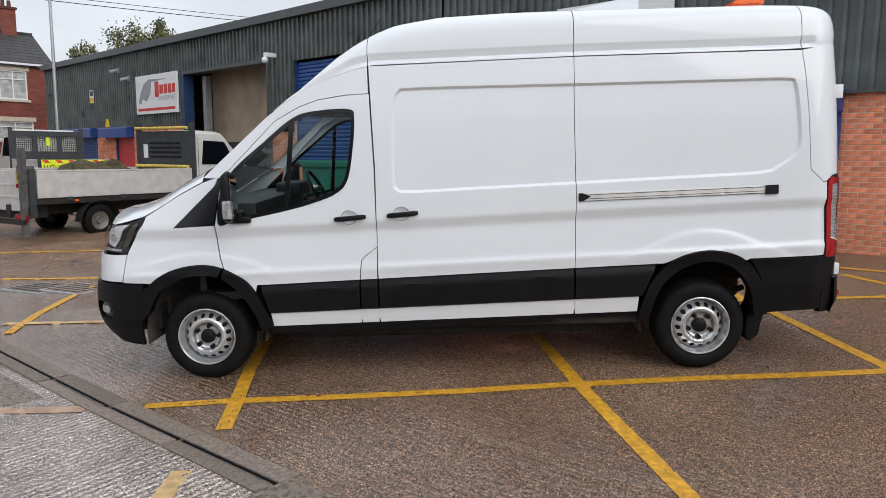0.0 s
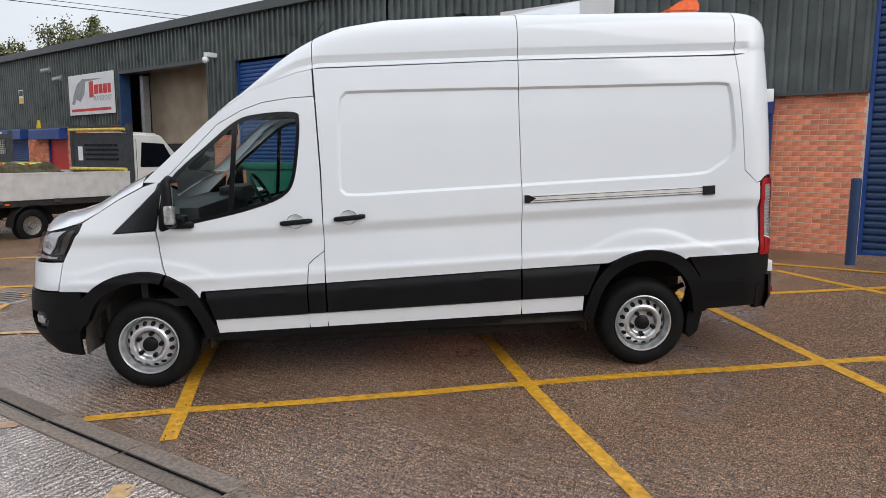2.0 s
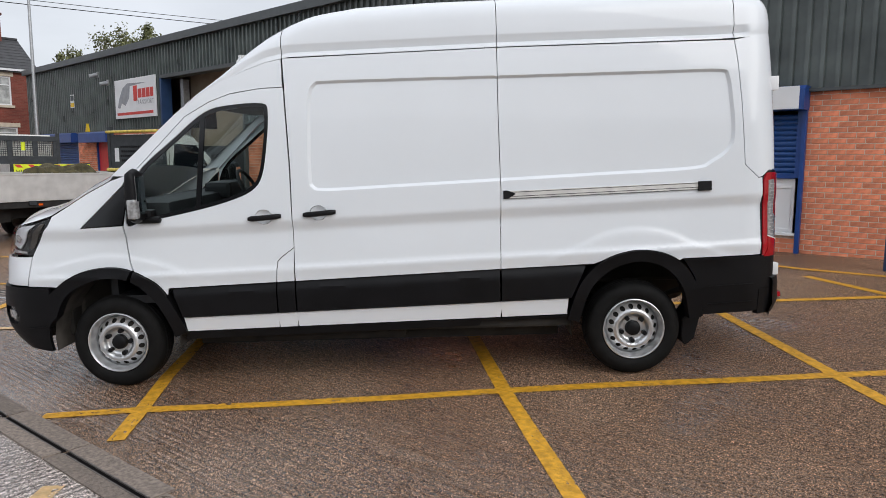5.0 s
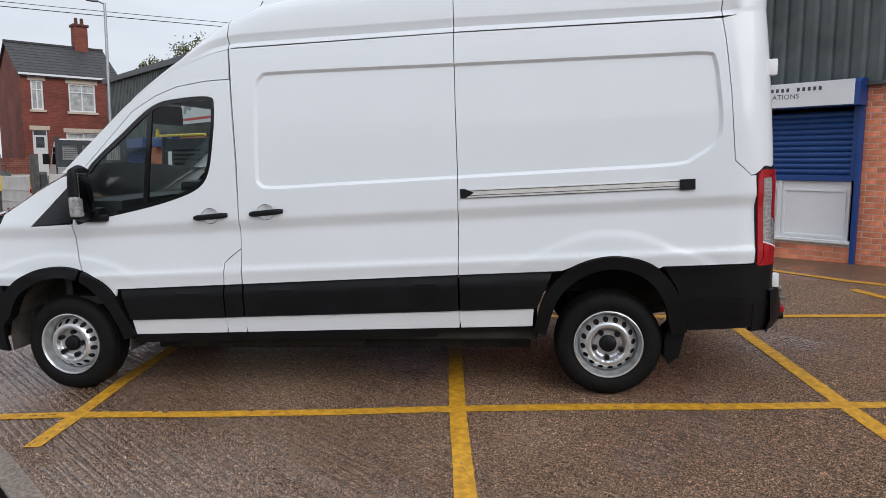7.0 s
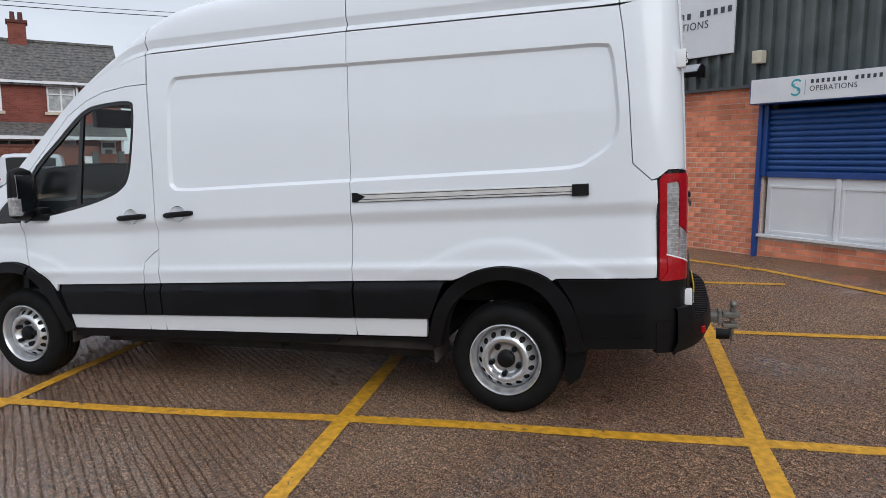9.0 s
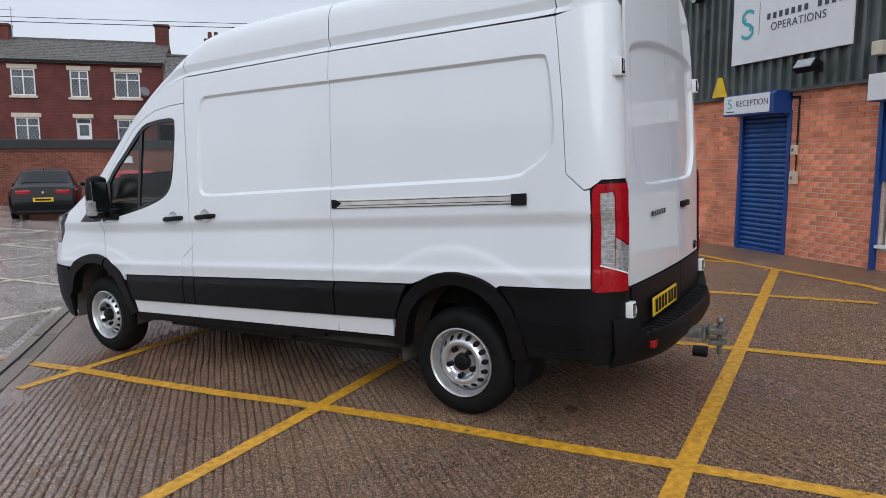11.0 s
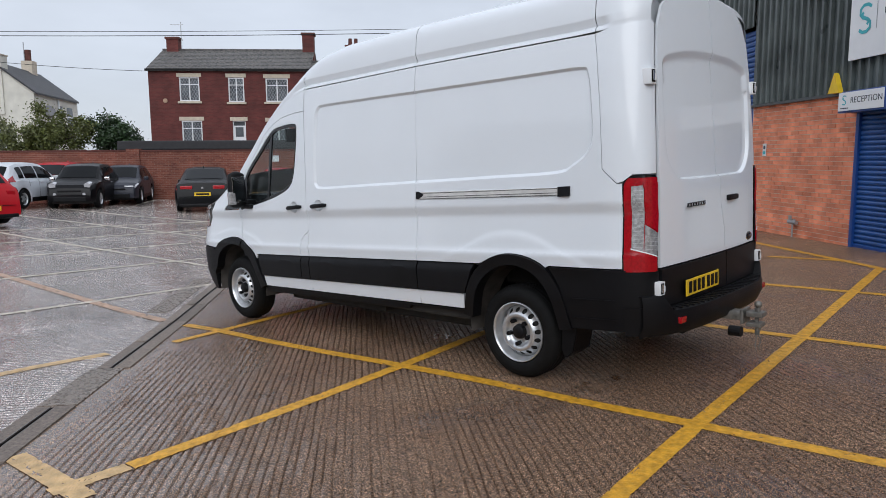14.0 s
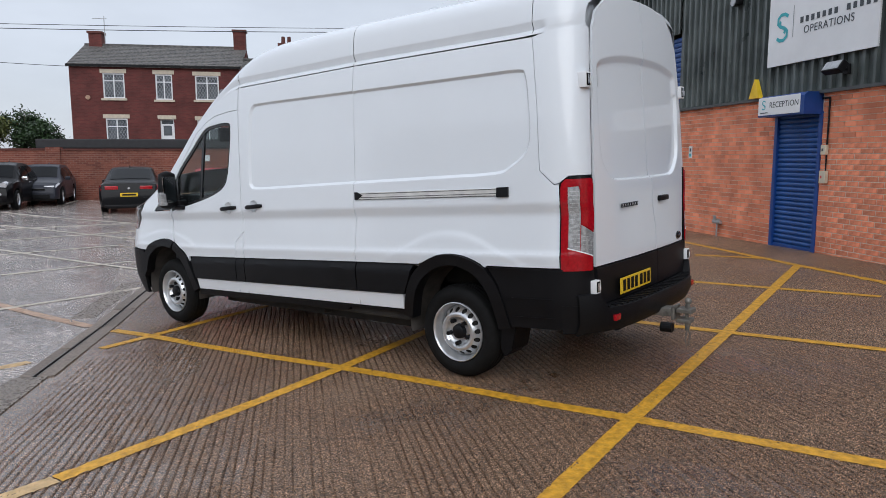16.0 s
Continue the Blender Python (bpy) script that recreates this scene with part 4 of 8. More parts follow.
def flat_mesh(outline, holes=(), step=0.03, gap=0.0025, extra=None):
    """A triangulated sheet with true outlines: points and triangles."""
    loops = [densify(shrink(outline, gap), step)] + [densify(shrink(h, -gap), step) for h in holes]
    pts, edges = [], []
    for lp in loops:
        s = len(pts)
        pts += [tuple(p) for p in lp]
        edges += [(s + i, s + (i + 1) % len(lp)) for i in range(len(lp))]
    lo, hi = loops[0].min(0), loops[0].max(0)
    gx, gz = np.meshgrid(np.arange(lo[0], hi[0], step), np.arange(lo[1], hi[1], step))
    gx, gz = gx.ravel(), gz.ravel()
    keep = inside(loops[0], gx, gz) & (away(loops[0], gx, gz) > step * 0.45)
    for lp in loops[1:]:
        keep &= ~inside(lp, gx, gz) & (away(lp, gx, gz) > step * 0.45)
    if extra is not None:
        gx, gz = gx[keep], gz[keep]
        clear = np.array([extra[1].find((a, b, 0))[2] > 0.013 for a, b in zip(gx, gz)], bool)
        gx, gz = np.concatenate([gx[clear], extra[0][:, 0]]), np.concatenate([gz[clear], extra[0][:, 1]])
        keep = inside(loops[0], gx, gz) & (away(loops[0], gx, gz) > 0.006)
        for lp in loops[1:]:
            keep &= ~inside(lp, gx, gz) & (away(lp, gx, gz) > 0.006)
    pts += list(zip(gx[keep], gz[keep]))
    res = delaunay_2d_cdt([Vector(p) for p in pts], edges, [], 0, 1e-6)
    v = np.array([tuple(p) for p in res[0]])
    tri = np.array([f for f in res[2] if len(f) == 3])
    c = v[tri].mean(1)
    ok = inside(loops[0], c[:, 0], c[:, 1])
    for lp in loops[1:]:
        ok &= ~inside(lp, c[:, 0], c[:, 1])
    return v, tri[ok]


def skin_mesh(outline, holes=(), off=0.0, rim=0.018, step=0.03, gap=0.0025, at=flank_point, extra=None):
    """A body panel: the sheet laid on the van's skin, with folded edges."""
    v, tri = flat_mesh(outline, holes, step, gap, extra)
    outer, inner = at(v[:, 0], v[:, 1], off), at(v[:, 0], v[:, 1], off - rim)
    bm = bmesh.new()
    vs = [bm.verts.new(p) for p in outer]
    for t in tri:
        try:
            bm.faces.new([vs[i] for i in t])
        except ValueError:
            pass
    index = {x: i for i, x in enumerate(vs)}
    ins = {}
    for e in [e for e in bm.edges if len(e.link_faces) == 1]:
        q = []
        for w in e.verts:
            if w not in ins:
                ins[w] = bm.verts.new(inner[index[w]])
            q.append(ins[w])
        bm.faces.new((e.verts[0], e.verts[1], q[1], q[0]))
    for w in [w for w in vs if not w.link_faces]:
        bm.verts.remove(w)
    return bm


MIRROR = Matrix.Translation((0, 2 * CY, 0)) @ Matrix.Diagonal((1, -1, 1, 1))
van = thing("panel_van", "white high-roof panel van with black lower trim in the yard", "van", VAN)


def both_sides(name, bm, mat, label="", auto=35, parent=None):
    """A left-hand part and its twin on the other side."""
    a = part(name, bm, mat, parent or van, label, auto=auto)
    b = new(name, a.data)
    b.parent, b.matrix_local = parent or van, MIRROR
    if label:
        tagged(b, label)
    return a, b


def to_u(points):
    return [(nose_u(x, z), z) for x, z in points]


ARCH_F = smooth_curve([(-0.475, 0.56), (-0.405, 0.742), (-0.229, 0.863), (-0.011, 0.908), (0.178, 0.879), (0.362, 0.767), (0.477, 0.568), (0.535, 0.42)], n=5)
ARCH_F_IN = smooth_curve([(-0.43, 0.47), (-0.322, 0.692), (-0.16, 0.795), (0.01, 0.832), (0.175, 0.796), (0.32, 0.66), (0.405, 0.5), (0.44, 0.38)], n=5)
ARCH_R = smooth_curve([(3.27, 0.43), (3.356, 0.693), (3.519, 0.859), (3.766, 0.927), (4.015, 0.868), (4.166, 0.695), (4.235, 0.43)], n=5)
ARCH_R_IN = smooth_curve([(3.355, 0.41), (3.43, 0.645), (3.57, 0.785), (3.766, 0.845), (3.955, 0.79), (4.08, 0.64), (4.135, 0.41)], n=5)


def mould_top(x):
    return 0.744 + (x - 0.425) * 0.0305


def mould_low(x):
    return 0.529 + (x - 0.5) * 0.0235


def sill_low(x):
    return 0.42 + (x - 0.54) * 0.0185


# rows of points along the body's creases, flare edges and pressed panel
FINE = [densify(shrink(RECESS, g), 0.02) for g in (-0.004, 0.002, 0.008, 0.014, 0.022)]
for zc in (0.845, 0.862, 0.874, 0.888, 0.905, 1.103, 1.117, 1.131, 1.147, 1.19, 1.205, 1.22):
    xs = np.arange(-0.4, 4.5, 0.03)
    FINE.append(np.stack([xs, zc + 0.026 * (np.clip(xs, 0.3, 4.6) - 1.3)], 1))
for cx, rad in FLARES:
    for g in (-0.006, 0.004, 0.012, 0.022, 0.03, 0.04):
        aa = np.arange(0.3, 2.85, 0.035)
        FINE.append(np.stack([cx + (rad - g) * np.cos(aa), 0.36 + (rad - g) * np.sin(aa) / 1.02], 1))


def with_tree(rows):
    """Points for the sheet, and a search tree that keeps the plain grid away from them."""
    pts = np.concatenate(rows)
    tree_of = KDTree(len(pts))
    for i, p in enumerate(pts):
        tree_of.insert((p[0], p[1], 0), i)
    tree_of.balance()
    return pts, tree_of


FINE = with_tree(FINE)
# round finger dishes behind the handles
CUPS = [[(cx + 0.058 * math.cos(k * math.tau / 28), cz + 0.05 * math.sin(k * math.tau / 28)) for k in range(28)] for cx, cz in ((1.143, 1.236), (1.530, 1.253))]
arch_top_f = [p for p in ARCH_F if p[1] > 0.76 and p[0] < 0.16]
arch_top_fd = [p for p in ARCH_F if 0.195 < p[0] < 0.42]
wing = to_u([(-0.585, 0.785), (-0.43, 0.778)] + arch_top_f + [(0.185, 0.876), (0.165, 0.95), (0.148, 1.06), (0.14, 1.203), (-0.164, 1.192), (0.149, 1.487), (0.185, 1.56), (0.06, 1.52), (-0.12, 1.43), (-0.371, 1.28), (-0.45, 1.15), (-0.535, 1.003)])
both_sides("front_wing", skin_mesh(wing, step=0.025, extra=FINE), M_BODY)
WINDOW = smooth_curve([(0.165, 1.222), (0.29, 1.228), (0.634, 1.29), (0.892, 1.352), (1.065, 1.421), (1.146, 1.524), (1.19, 1.75), (1.207, 1.955), (1.17, 2.02), (0.93, 2.014), (0.761, 1.972), (0.542, 1.808), (0.235, 1.535)], True, 4)
door_outline = [(0.19, 0.874)] + arch_top_fd + [(0.43, mould_top(0.43))] + [(1.206, mould_top(1.206)), (1.214, 0.86), (1.222, 0.917), (1.25, 0.945), (1.342, 1.012), (1.340, 1.58), (1.322, 2.128), (1.15, 2.122), (0.948, 2.095), (0.80, 2.045), (0.62, 1.95), (0.20, 1.545), (0.145, 1.207), (0.152, 1.06), (0.17, 0.95)]
door_l, door_r = both_sides("cab_door", skin_mesh(door_outline, [WINDOW, CUPS[0]], step=0.025, extra=FINE), M_BODY)
both_sides("filler_panel", skin_mesh([(1.206, mould_top(1.2)), (1.335, mould_top(1.335)), (1.342, 1.012), (1.25, 0.945), (1.222, 0.917)]), M_BODY)
slide_outline = [(1.34, mould_top(1.335)), (2.80, mould_top(2.80)), (2.812, 1.37), (2.806, 1.9), (2.806, 2.347), (1.320, 2.325), (1.328, 2.128), (1.346, 1.58)]
both_sides("sliding_door", skin_mesh(slide_outline, [CUPS[1]], step=0.022, extra=FINE), M_BODY)
quarter_outline = [(2.80, mould_top(2.8)), (3.458, 0.835)] + [p for p in ARCH_R if p[1] > 0.84] + [(4.077, 0.856), (4.612, 0.866), (4.644, 0.866), (4.626, 1.408), (4.595, 1.404), (4.497, 1.497), (4.475, 1.9), (4.445, 2.213), (4.425, 2.345), (2.806, 2.347), (2.806, 1.9), (2.812, 1.37)]
both_sides("rear_quarter", skin_mesh(to_u(quarter_outline), step=0.022, extra=FINE), M_BODY)
T_END = TAIL_U + TAIL_L
pillar = [(4.425, 2.345), (4.445, 2.213), (4.475, 1.9), (4.497, 1.497)] + [(nose_u(4.595, 1.404), 1.404), (nose_u(4.626, 1.41), 1.412), (nose_u(4.68, 1.45), 1.455), (T_END, 1.455), (T_END, 2.38), (T_END - 0.05, 2.40), (4.5, 2.36)]
both_sides("rear_pillar", skin_mesh(pillar, step=0.025), M_BODY)
# cab side strip between the door and the roof
strip_low = [(0.20, 1.545), (0.62, 1.95), (0.80, 2.045), (0.948, 2.095), (1.15, 2.122), (1.318, 2.128)]
strip_top = [(1.314, 2.322), (1.2, 2.30), (1.05, 2.25), (0.85, 2.165), (0.7, 2.085), (0.55, 1.975), (0.3, 1.76), (0.06, 1.55)]
both_sides("a_pillar", skin_mesh(strip_low + strip_top, step=0.025), M_BODY)

# roof shell: sections from the brow over the windscreen to the rear edge
_rx = [0.40, 0.55, 0.70, 0.88, 1.05, 1.2, 1.352, 1.5, 1.85, 2.36, 2.86, 3.64, 4.30, 4.48, 4.57, 4.63, 4.67, 4.70, 4.722]
_rt = [1.96, 2.075, 2.188, 2.321, 2.446, 2.527, 2.595, 2.644, 2.694, 2.711, 2.713, 2.708, 2.703, 2.7, 2.692, 2.681, 2.664, 2.635, 2.586]
_rb = [1.845, 1.975, 2.085, 2.175, 2.25, 2.30, 2.331, 2.333, 2.338, 2.345, 2.352, 2.352, 2.352, 2.358, 2.365, 2.37, 2.38, 2.385, 2.385]


def roof_section(x, n=26):
    top, low = float(np.interp(x, _rx, _rt)), float(np.interp(x, _rx, _rb))
    y0 = float(flank_point(np.array([nose_u(min(x, 4.722), low)]), np.array([low]))[0][1])
    q = 2 / float(np.interp(x, [0.6, 0.8, 1.05, 1.35, 1.6, 4.2, 4.7], [1.35, 1.8, 2.8, 4.8, 6.6, 7.0, 5.2]))
    row = []
    for i in range(n + 1):
        a = math.pi / 2 * i / n
        c, z = max(0.0, math.cos(a)) ** q, (top - low) * math.sin(a) ** q
        row.append(Vector((x, CY - (CY - y0) * c + 0.075 * z * c, low + z)))
    groove = 0.012
    row[0].y += groove * 0.2
    return row


def roof_piece(x0, x1, step=0.05, groove=True):
    n = max(2, int((x1 - x0) / step))
    bm, rows = bmesh.new(), []
    for i in range(n + 1):
        half = roof_section(x0 + (x1 - x0) * i / n)
        # pressed gutter groove above the joint
        g = min(1.0, max(0.0, (half[0].x - 1.05) / 0.25), max(0.0, (4.53 - half[0].x) / 0.05))
        h = min(1.0, max(0.06, (half[0].x - 0.66) / 0.55))
        out = [half[0], half[0] + Vector((0, 0.002, 0.014 * h)), half[0] + Vector((0, 0.024 * g, 0.032 * h)), half[0] + Vector((0, 0.024 * g, 0.038 * h)), half[0] + Vector((0, 0.002 + 0.002 * g, 0.078 * h)), half[0] + Vector((0, 0.004, 0.09 * h))]
        for p in half[1:]:
            if p.z > half[0].z + 0.1 * h:
                out.append(p + Vector((0, 0.003, 0)))
        rows.append(out)
    m = min(len(r) for r in rows)
    rows = [r[:6] + r[len(r) - (m - 6):] for r in rows]
    rows = [r + [Vector((p.x, 2 * CY - p.y, p.z)) for p in r[-2::-1]] for r in rows]
    grid = [[bm.verts.new(p) for p in r] for r in rows]
    for a, b in zip(grid, grid[1:]):
        for i in range(len(a) - 1):
            bm.faces.new((a[i], a[i + 1], b[i + 1], b[i]))
    return bm


part("roof_front", roof_piece(0.62, 1.314, 0.04), M_BODY, van, auto=50)
part("roof_mid", roof_piece(1.319, 2.805), M_BODY, van, auto=50)
part("roof_rear", roof_piece(2.81, 4.422), M_BODY, van, auto=50)
part("roof_tail", roof_piece(4.427, 4.722, 0.016), M_BODY, van, auto=50)
cap = [p + Vector((0, 0.004, 0)) for p in roof_section(4.665)]
bm = bmesh.new()
bm.faces.new([bm.verts.new(p) for p in cap + [Vector((p.x, 2 * CY - p.y, p.z)) for p in cap[-2::-1]]])
part("rear_header", bm, M_BODY, van)

# bonnet, windscreen, scuttle
def sheet(rows):
    bm = bmesh.new()
    grid = [[bm.verts.new(p) for p in r] for r in rows]
    for a, b in zip(grid, grid[1:]):
        for i in range(len(a) - 1):
            bm.faces.new((a[i], a[i + 1], b[i + 1], b[i]))
    return bm


hood_edge = [(-0.80, 1.2), (-0.62, 1.225), (-0.5, 1.25), (-0.38, 1.285), (-0.25, 1.355), (-0.12, 1.435), (0.06, 1.525)]
rows = []
for x, z in hood_edge:
    e = flank_point(np.array([nose_u(x, z)]), np.array([z]))[0]
    rows.append([Vector((e[0] - 0.16 * math.sin(math.pi * k / 20) * (1 if x > -0.6 else 0.6), e[1] + (2 * CY - 2 * e[1]) * k / 20, e[2] + 0.09 * max(0.0, math.sin(math.pi * k / 20)) ** 0.7)) for k in range(21)])
part("bonnet", sheet(rows), M_BODY, van, auto=50)
rows = []
for i in range(9):
    t = i / 8
    x, z = 0.08 + (0.62 - 0.08) * t, 1.565 + (2.03 - 1.565) * t
    e = flank_point(np.array([x]), np.array([z]))[0]
    rows.append([Vector((x - 0.07 * math.sin(math.pi * k / 16), e[1] + 0.02 + (2 * CY - 2 * e[1] - 0.04) * k / 16, z + 0.03 * math.sin(math.pi * k / 16))) for k in range(17)])
ws = part("windscreen", sheet(rows), G_SCREEN, van, smooth=True)
ws.visible_shadow = False

# nose: painted mask, grille, bumper
both_sides("nose_mask", skin_mesh([(nose_u(-0.59, 0.785), 0.79), (nose_u(-0.54, 1.0), 0.998), (-1.36, 0.99), (-1.38, 0.80)], step=0.03), M_BODY)
both_sides("grille", skin_mesh([(-1.37, 0.82), (-1.37, 1.15), (-1.84, 1.15), (-1.84, 0.82)], off=-0.01), M_BLACK)
head_out = to_u([(-0.785, 1.005), (-0.55, 1.003), (-0.455, 1.15), (-0.378, 1.275), (-0.55, 1.243), (-0.72, 1.212), (-0.755, 1.172)])
both_sides("headlamp", skin_mesh(head_out, off=-0.03, rim=0.03, step=0.02), M_GLOSS, "black-backed clear headlamp")
lamp_in = to_u([(-0.745, 1.075), (-0.66, 1.05), (-0.615, 1.10), (-0.56, 1.185), (-0.50, 1.225), (-0.62, 1.215), (-0.715, 1.18)])
both_sides("lamp_reflector", skin_mesh(lamp_in, off=-0.018, rim=0.01, step=0.02), M_LAMP_IN)
both_sides("lamp_strip", skin_mesh(to_u([(-0.765, 1.022), (-0.60, 1.018), (-0.585, 1.035), (-0.67, 1.042), (-0.76, 1.048)]), off=-0.016, rim=0.01, step=0.02), M_LAMP_CLEAR)
both_sides("lamp_inner", skin_mesh(to_u([(-0.585, 1.05), (-0.545, 1.05), (-0.47, 1.17), (-0.43, 1.235), (-0.475, 1.225), (-0.535, 1.16)]), off=-0.02, rim=0.01, step=0.02), M_WELL)
both_sides("lamp_bowl", skin_mesh(to_u([(-0.70, 1.10), (-0.655, 1.09), (-0.63, 1.12), (-0.65, 1.155), (-0.69, 1.155)]), off=-0.012, rim=0.01, step=0.015), M_CHROME)
lens = both_sides("lamp_cover", skin_mesh(head_out, off=0.0, rim=0.004, step=0.02, gap=0.004), G_CLEAR)
for o in lens:
    o.visible_shadow = False
bump_out = [(nose_u(-0.43, 0.772), 0.772), (nose_u(-0.6, 0.778), 0.778), (-1.845, 0.79), (-1.845, 0.30), (nose_u(-0.60, 0.31), 0.31), (nose_u(-0.47, 0.294), 0.294), (-0.43, 0.47), (-0.47, 0.56), (-0.405, 0.745)]
fog_hole = to_u([(-0.85, 0.50), (-0.72, 0.50), (-0.69, 0.56), (-0.72, 0.63), (-0.86, 0.63), (-0.88, 0.56)])
both_sides("front_bumper", skin_mesh(bump_out, [fog_hole], off=0.012, rim=0.03, step=0.025), M_PLASTIC)
both_sides("fog_surround", skin_mesh(fog_hole, off=-0.012, rim=0.01, step=0.02), M_GLOSS)
both_sides("fog_lamp", skin_mesh(to_u([(-0.83, 0.535), (-0.75, 0.535), (-0.735, 0.57), (-0.76, 0.6), (-0.83, 0.6)]), off=-0.004, rim=0.008, step=0.015), M_LAMP_CLEAR)
both_sides("bumper_crease", skin_mesh(to_u([(-0.62, 0.475), (-0.46, 0.49), (-0.46, 0.482), (-0.62, 0.466)]), off=0.02, rim=0.012, step=0.02, gap=0.0), M_PLASTIC)

# black quarter panels, window frames and glass
both_sides("quarter_trim", skin_mesh([(-0.16, 1.196), (0.135, 1.208), (0.195, 1.52), (0.15, 1.483)], off=-0.004, step=0.03), M_GLOSS)
GLASS = list(shrink(WINDOW, 0.026))
both_sides("window_frame", skin_mesh(WINDOW, [GLASS], off=-0.008, rim=0.02, step=0.02, gap=0.001), M_GLOSS, parent=None)
both_sides("mirror_base", skin_mesh([(0.172, 1.235), (0.30, 1.245), (0.275, 1.55), (0.235, 1.52)], off=0.0, rim=0.02, step=0.03), M_GLOSS)
for o in both_sides("side_glass", skin_mesh(GLASS, off=-0.018, rim=0.003, step=0.05, gap=0.0), G_SIDE):
    o.visible_shadow = False
both_sides("window_bar", skin_mesh([(0.66, 1.30), (0.695, 1.308), (0.762, 1.965), (0.728, 1.955)], off=-0.012, rim=0.02, step=0.04, gap=0), M_GLOSS)

def ledge_point(u, z, off=0.0):
    """The skin with the moulding's slanted upper edge."""
    u, z = np.asarray(u, float), np.asarray(z, float)
    return flank_point(u, z, off - 0.03 * ease((z - mould_top(u) + 0.052) / 0.05))


# black side mouldings, painted sills and dark step strips
for x0, x1 in ((0.45, 1.2), (1.206, 1.335), (1.342, 2.795), (2.803, 3.34)):
    n = 8
    top = [(x1 + (x0 - x1) * k / n, mould_top(x1 + (x0 - x1) * k / n)) for k in range(n + 1)]
    low = [(x0 + (x1 - x0) * k / n, mould_low(x0 + (x1 - x0) * k / n)) for k in range(n + 1)]
    if x0 == 0.45:
        low = [(0.512, mould_low(0.5))] + low[1:]
    if x1 == 3.34:
        top = [(3.40, mould_top(3.4) - 0.01)] + top[1:]
        low = low[:-1] + [(3.30, mould_low(3.3))]
    both_sides("side_moulding", skin_mesh(low + top, off=0.016, rim=0.03, at=ledge_point), M_PLASTIC)
    a, b = max(x0, 0.53), min(x1, 3.27)
    both_sides("sill_panel", skin_mesh([(a, sill_low(a)), (b, sill_low(b)), (b + 0.01, mould_low(b) - 0.003), (a - 0.015, mould_low(a) - 0.003)], off=0.002, rim=0.03), M_BODY)
both_sides("step_strip", skin_mesh([(0.5, 0.355), (1.6, 0.378), (2.64, 0.40), (2.66, 0.43), (3.30, 0.44), (3.29, 0.463), (1.8, 0.44), (0.53, 0.416)], off=-0.005, rim=0.08), M_PLASTIC)
both_sides("arch_trim_front", skin_mesh([p for p in ARCH_F if p[0] < 0.19] + [p for p in ARCH_F_IN[::-1] if p[0] < 0.16], off=0.022, rim=0.09, step=0.02), M_PLASTIC)
both_sides("arch_trim_door", skin_mesh([(0.19, 0.875)] + [p for p in ARCH_F if p[0] > 0.2] + [p for p in ARCH_F_IN[::-1] if p[0] > 0.17] + [(0.165, 0.8)], off=0.022, rim=0.09, step=0.02), M_PLASTIC)
both_sides("arch_trim_rear", skin_mesh(ARCH_R + ARCH_R_IN[::-1], off=0.022, rim=0.10, step=0.02), M_PLASTIC)
side_bumper = [(4.16, 0.722), (4.235, 0.44), (4.70, 0.462), (T_END, 0.47), (T_END, 0.862)] + [(nose_u(4.64, 0.862), 0.862), (4.44, 0.86), (4.08, 0.852)]
both_sides("rear_side_trim", skin_mesh(side_bumper, off=0.012, rim=0.04), M_PLASTIC)
for z in (0.645, 0.515):
    both_sides("trim_crease", skin_mesh([(4.26, z), (4.56, z + 0.012), (4.56, z + 0.02), (4.26, z + 0.008)], off=0.017, rim=0.01, gap=0), M_PLASTIC)

# rail of the sliding door and the four door handles
M_RAIL = material("pale_anodised_rail", (0.72, 0.70, 0.67), 0.38, 0.35, vary=0.1, scale=14)
for o in both_sides("slide_rail", skin_mesh([(2.83, 1.310), (4.2, 1.336), (4.2, 1.389), (2.83, 1.367)], off=0.006, rim=0.02), M_RAIL):
    for z0, z1 in ((0.0, 0.003), (0.015, 0.018), (0.044, 0.047)):
        part("rail_slot", skin_mesh([(2.84, 1.310 + z0), (4.19, 1.336 + z0), (4.19, 1.336 + z1), (2.84, 1.310 + z1)], off=0.0085, rim=0.004, gap=0), M_BLACK, o)
    part("rail_end", skin_mesh([(4.17, 1.325), (4.265, 1.327), (4.265, 1.397), (4.17, 1.394)], off=0.016, rim=0.02), M_BLACK, o)
    part("rail_mouth", skin_mesh([(2.825, 1.308), (2.86, 1.309), (2.92, 1.345), (2.86, 1.372), (2.825, 1.372)], off=0.009, rim=0.004), M_BLACK, o)


def skin_at(x, z, off=0.0):
    return Vector(flank_point(np.array([nose_u(x, z)]), np.array([z]), off)[0])


def handle(x0, x1, z0, z1, owner=None):
    a, b = skin_at(x0, z0, 0.03), skin_at(x1, z1, 0.03)
    bm = bmesh.new()
    ring = []
    for i in range(9):
        t = i / 8
        c = a.lerp(b, t) + Vector((0, 0.012 * (2 * abs(t - 0.5)) ** 3 * 2, 0))
        hh = 0.019 if 0.08 < t < 0.92 else 0.013
        ring.append([bm.verts.new(c + Vector((0, 0.014 * math.cos(k * math.tau / 8), hh * math.sin(k * math.tau / 8)))) for k in range(8)])
    for p, q in zip(ring, ring[1:]):
        for k in range(8):
            bm.faces.new((p[k], p[(k + 1) % 8], q[(k + 1) % 8], q[k]))
    bm.faces.new(ring[0][::-1])
    bm.faces.new(ring[-1])
    both_sides("door_handle", bm, M_BLACK, "black plastic door handle")


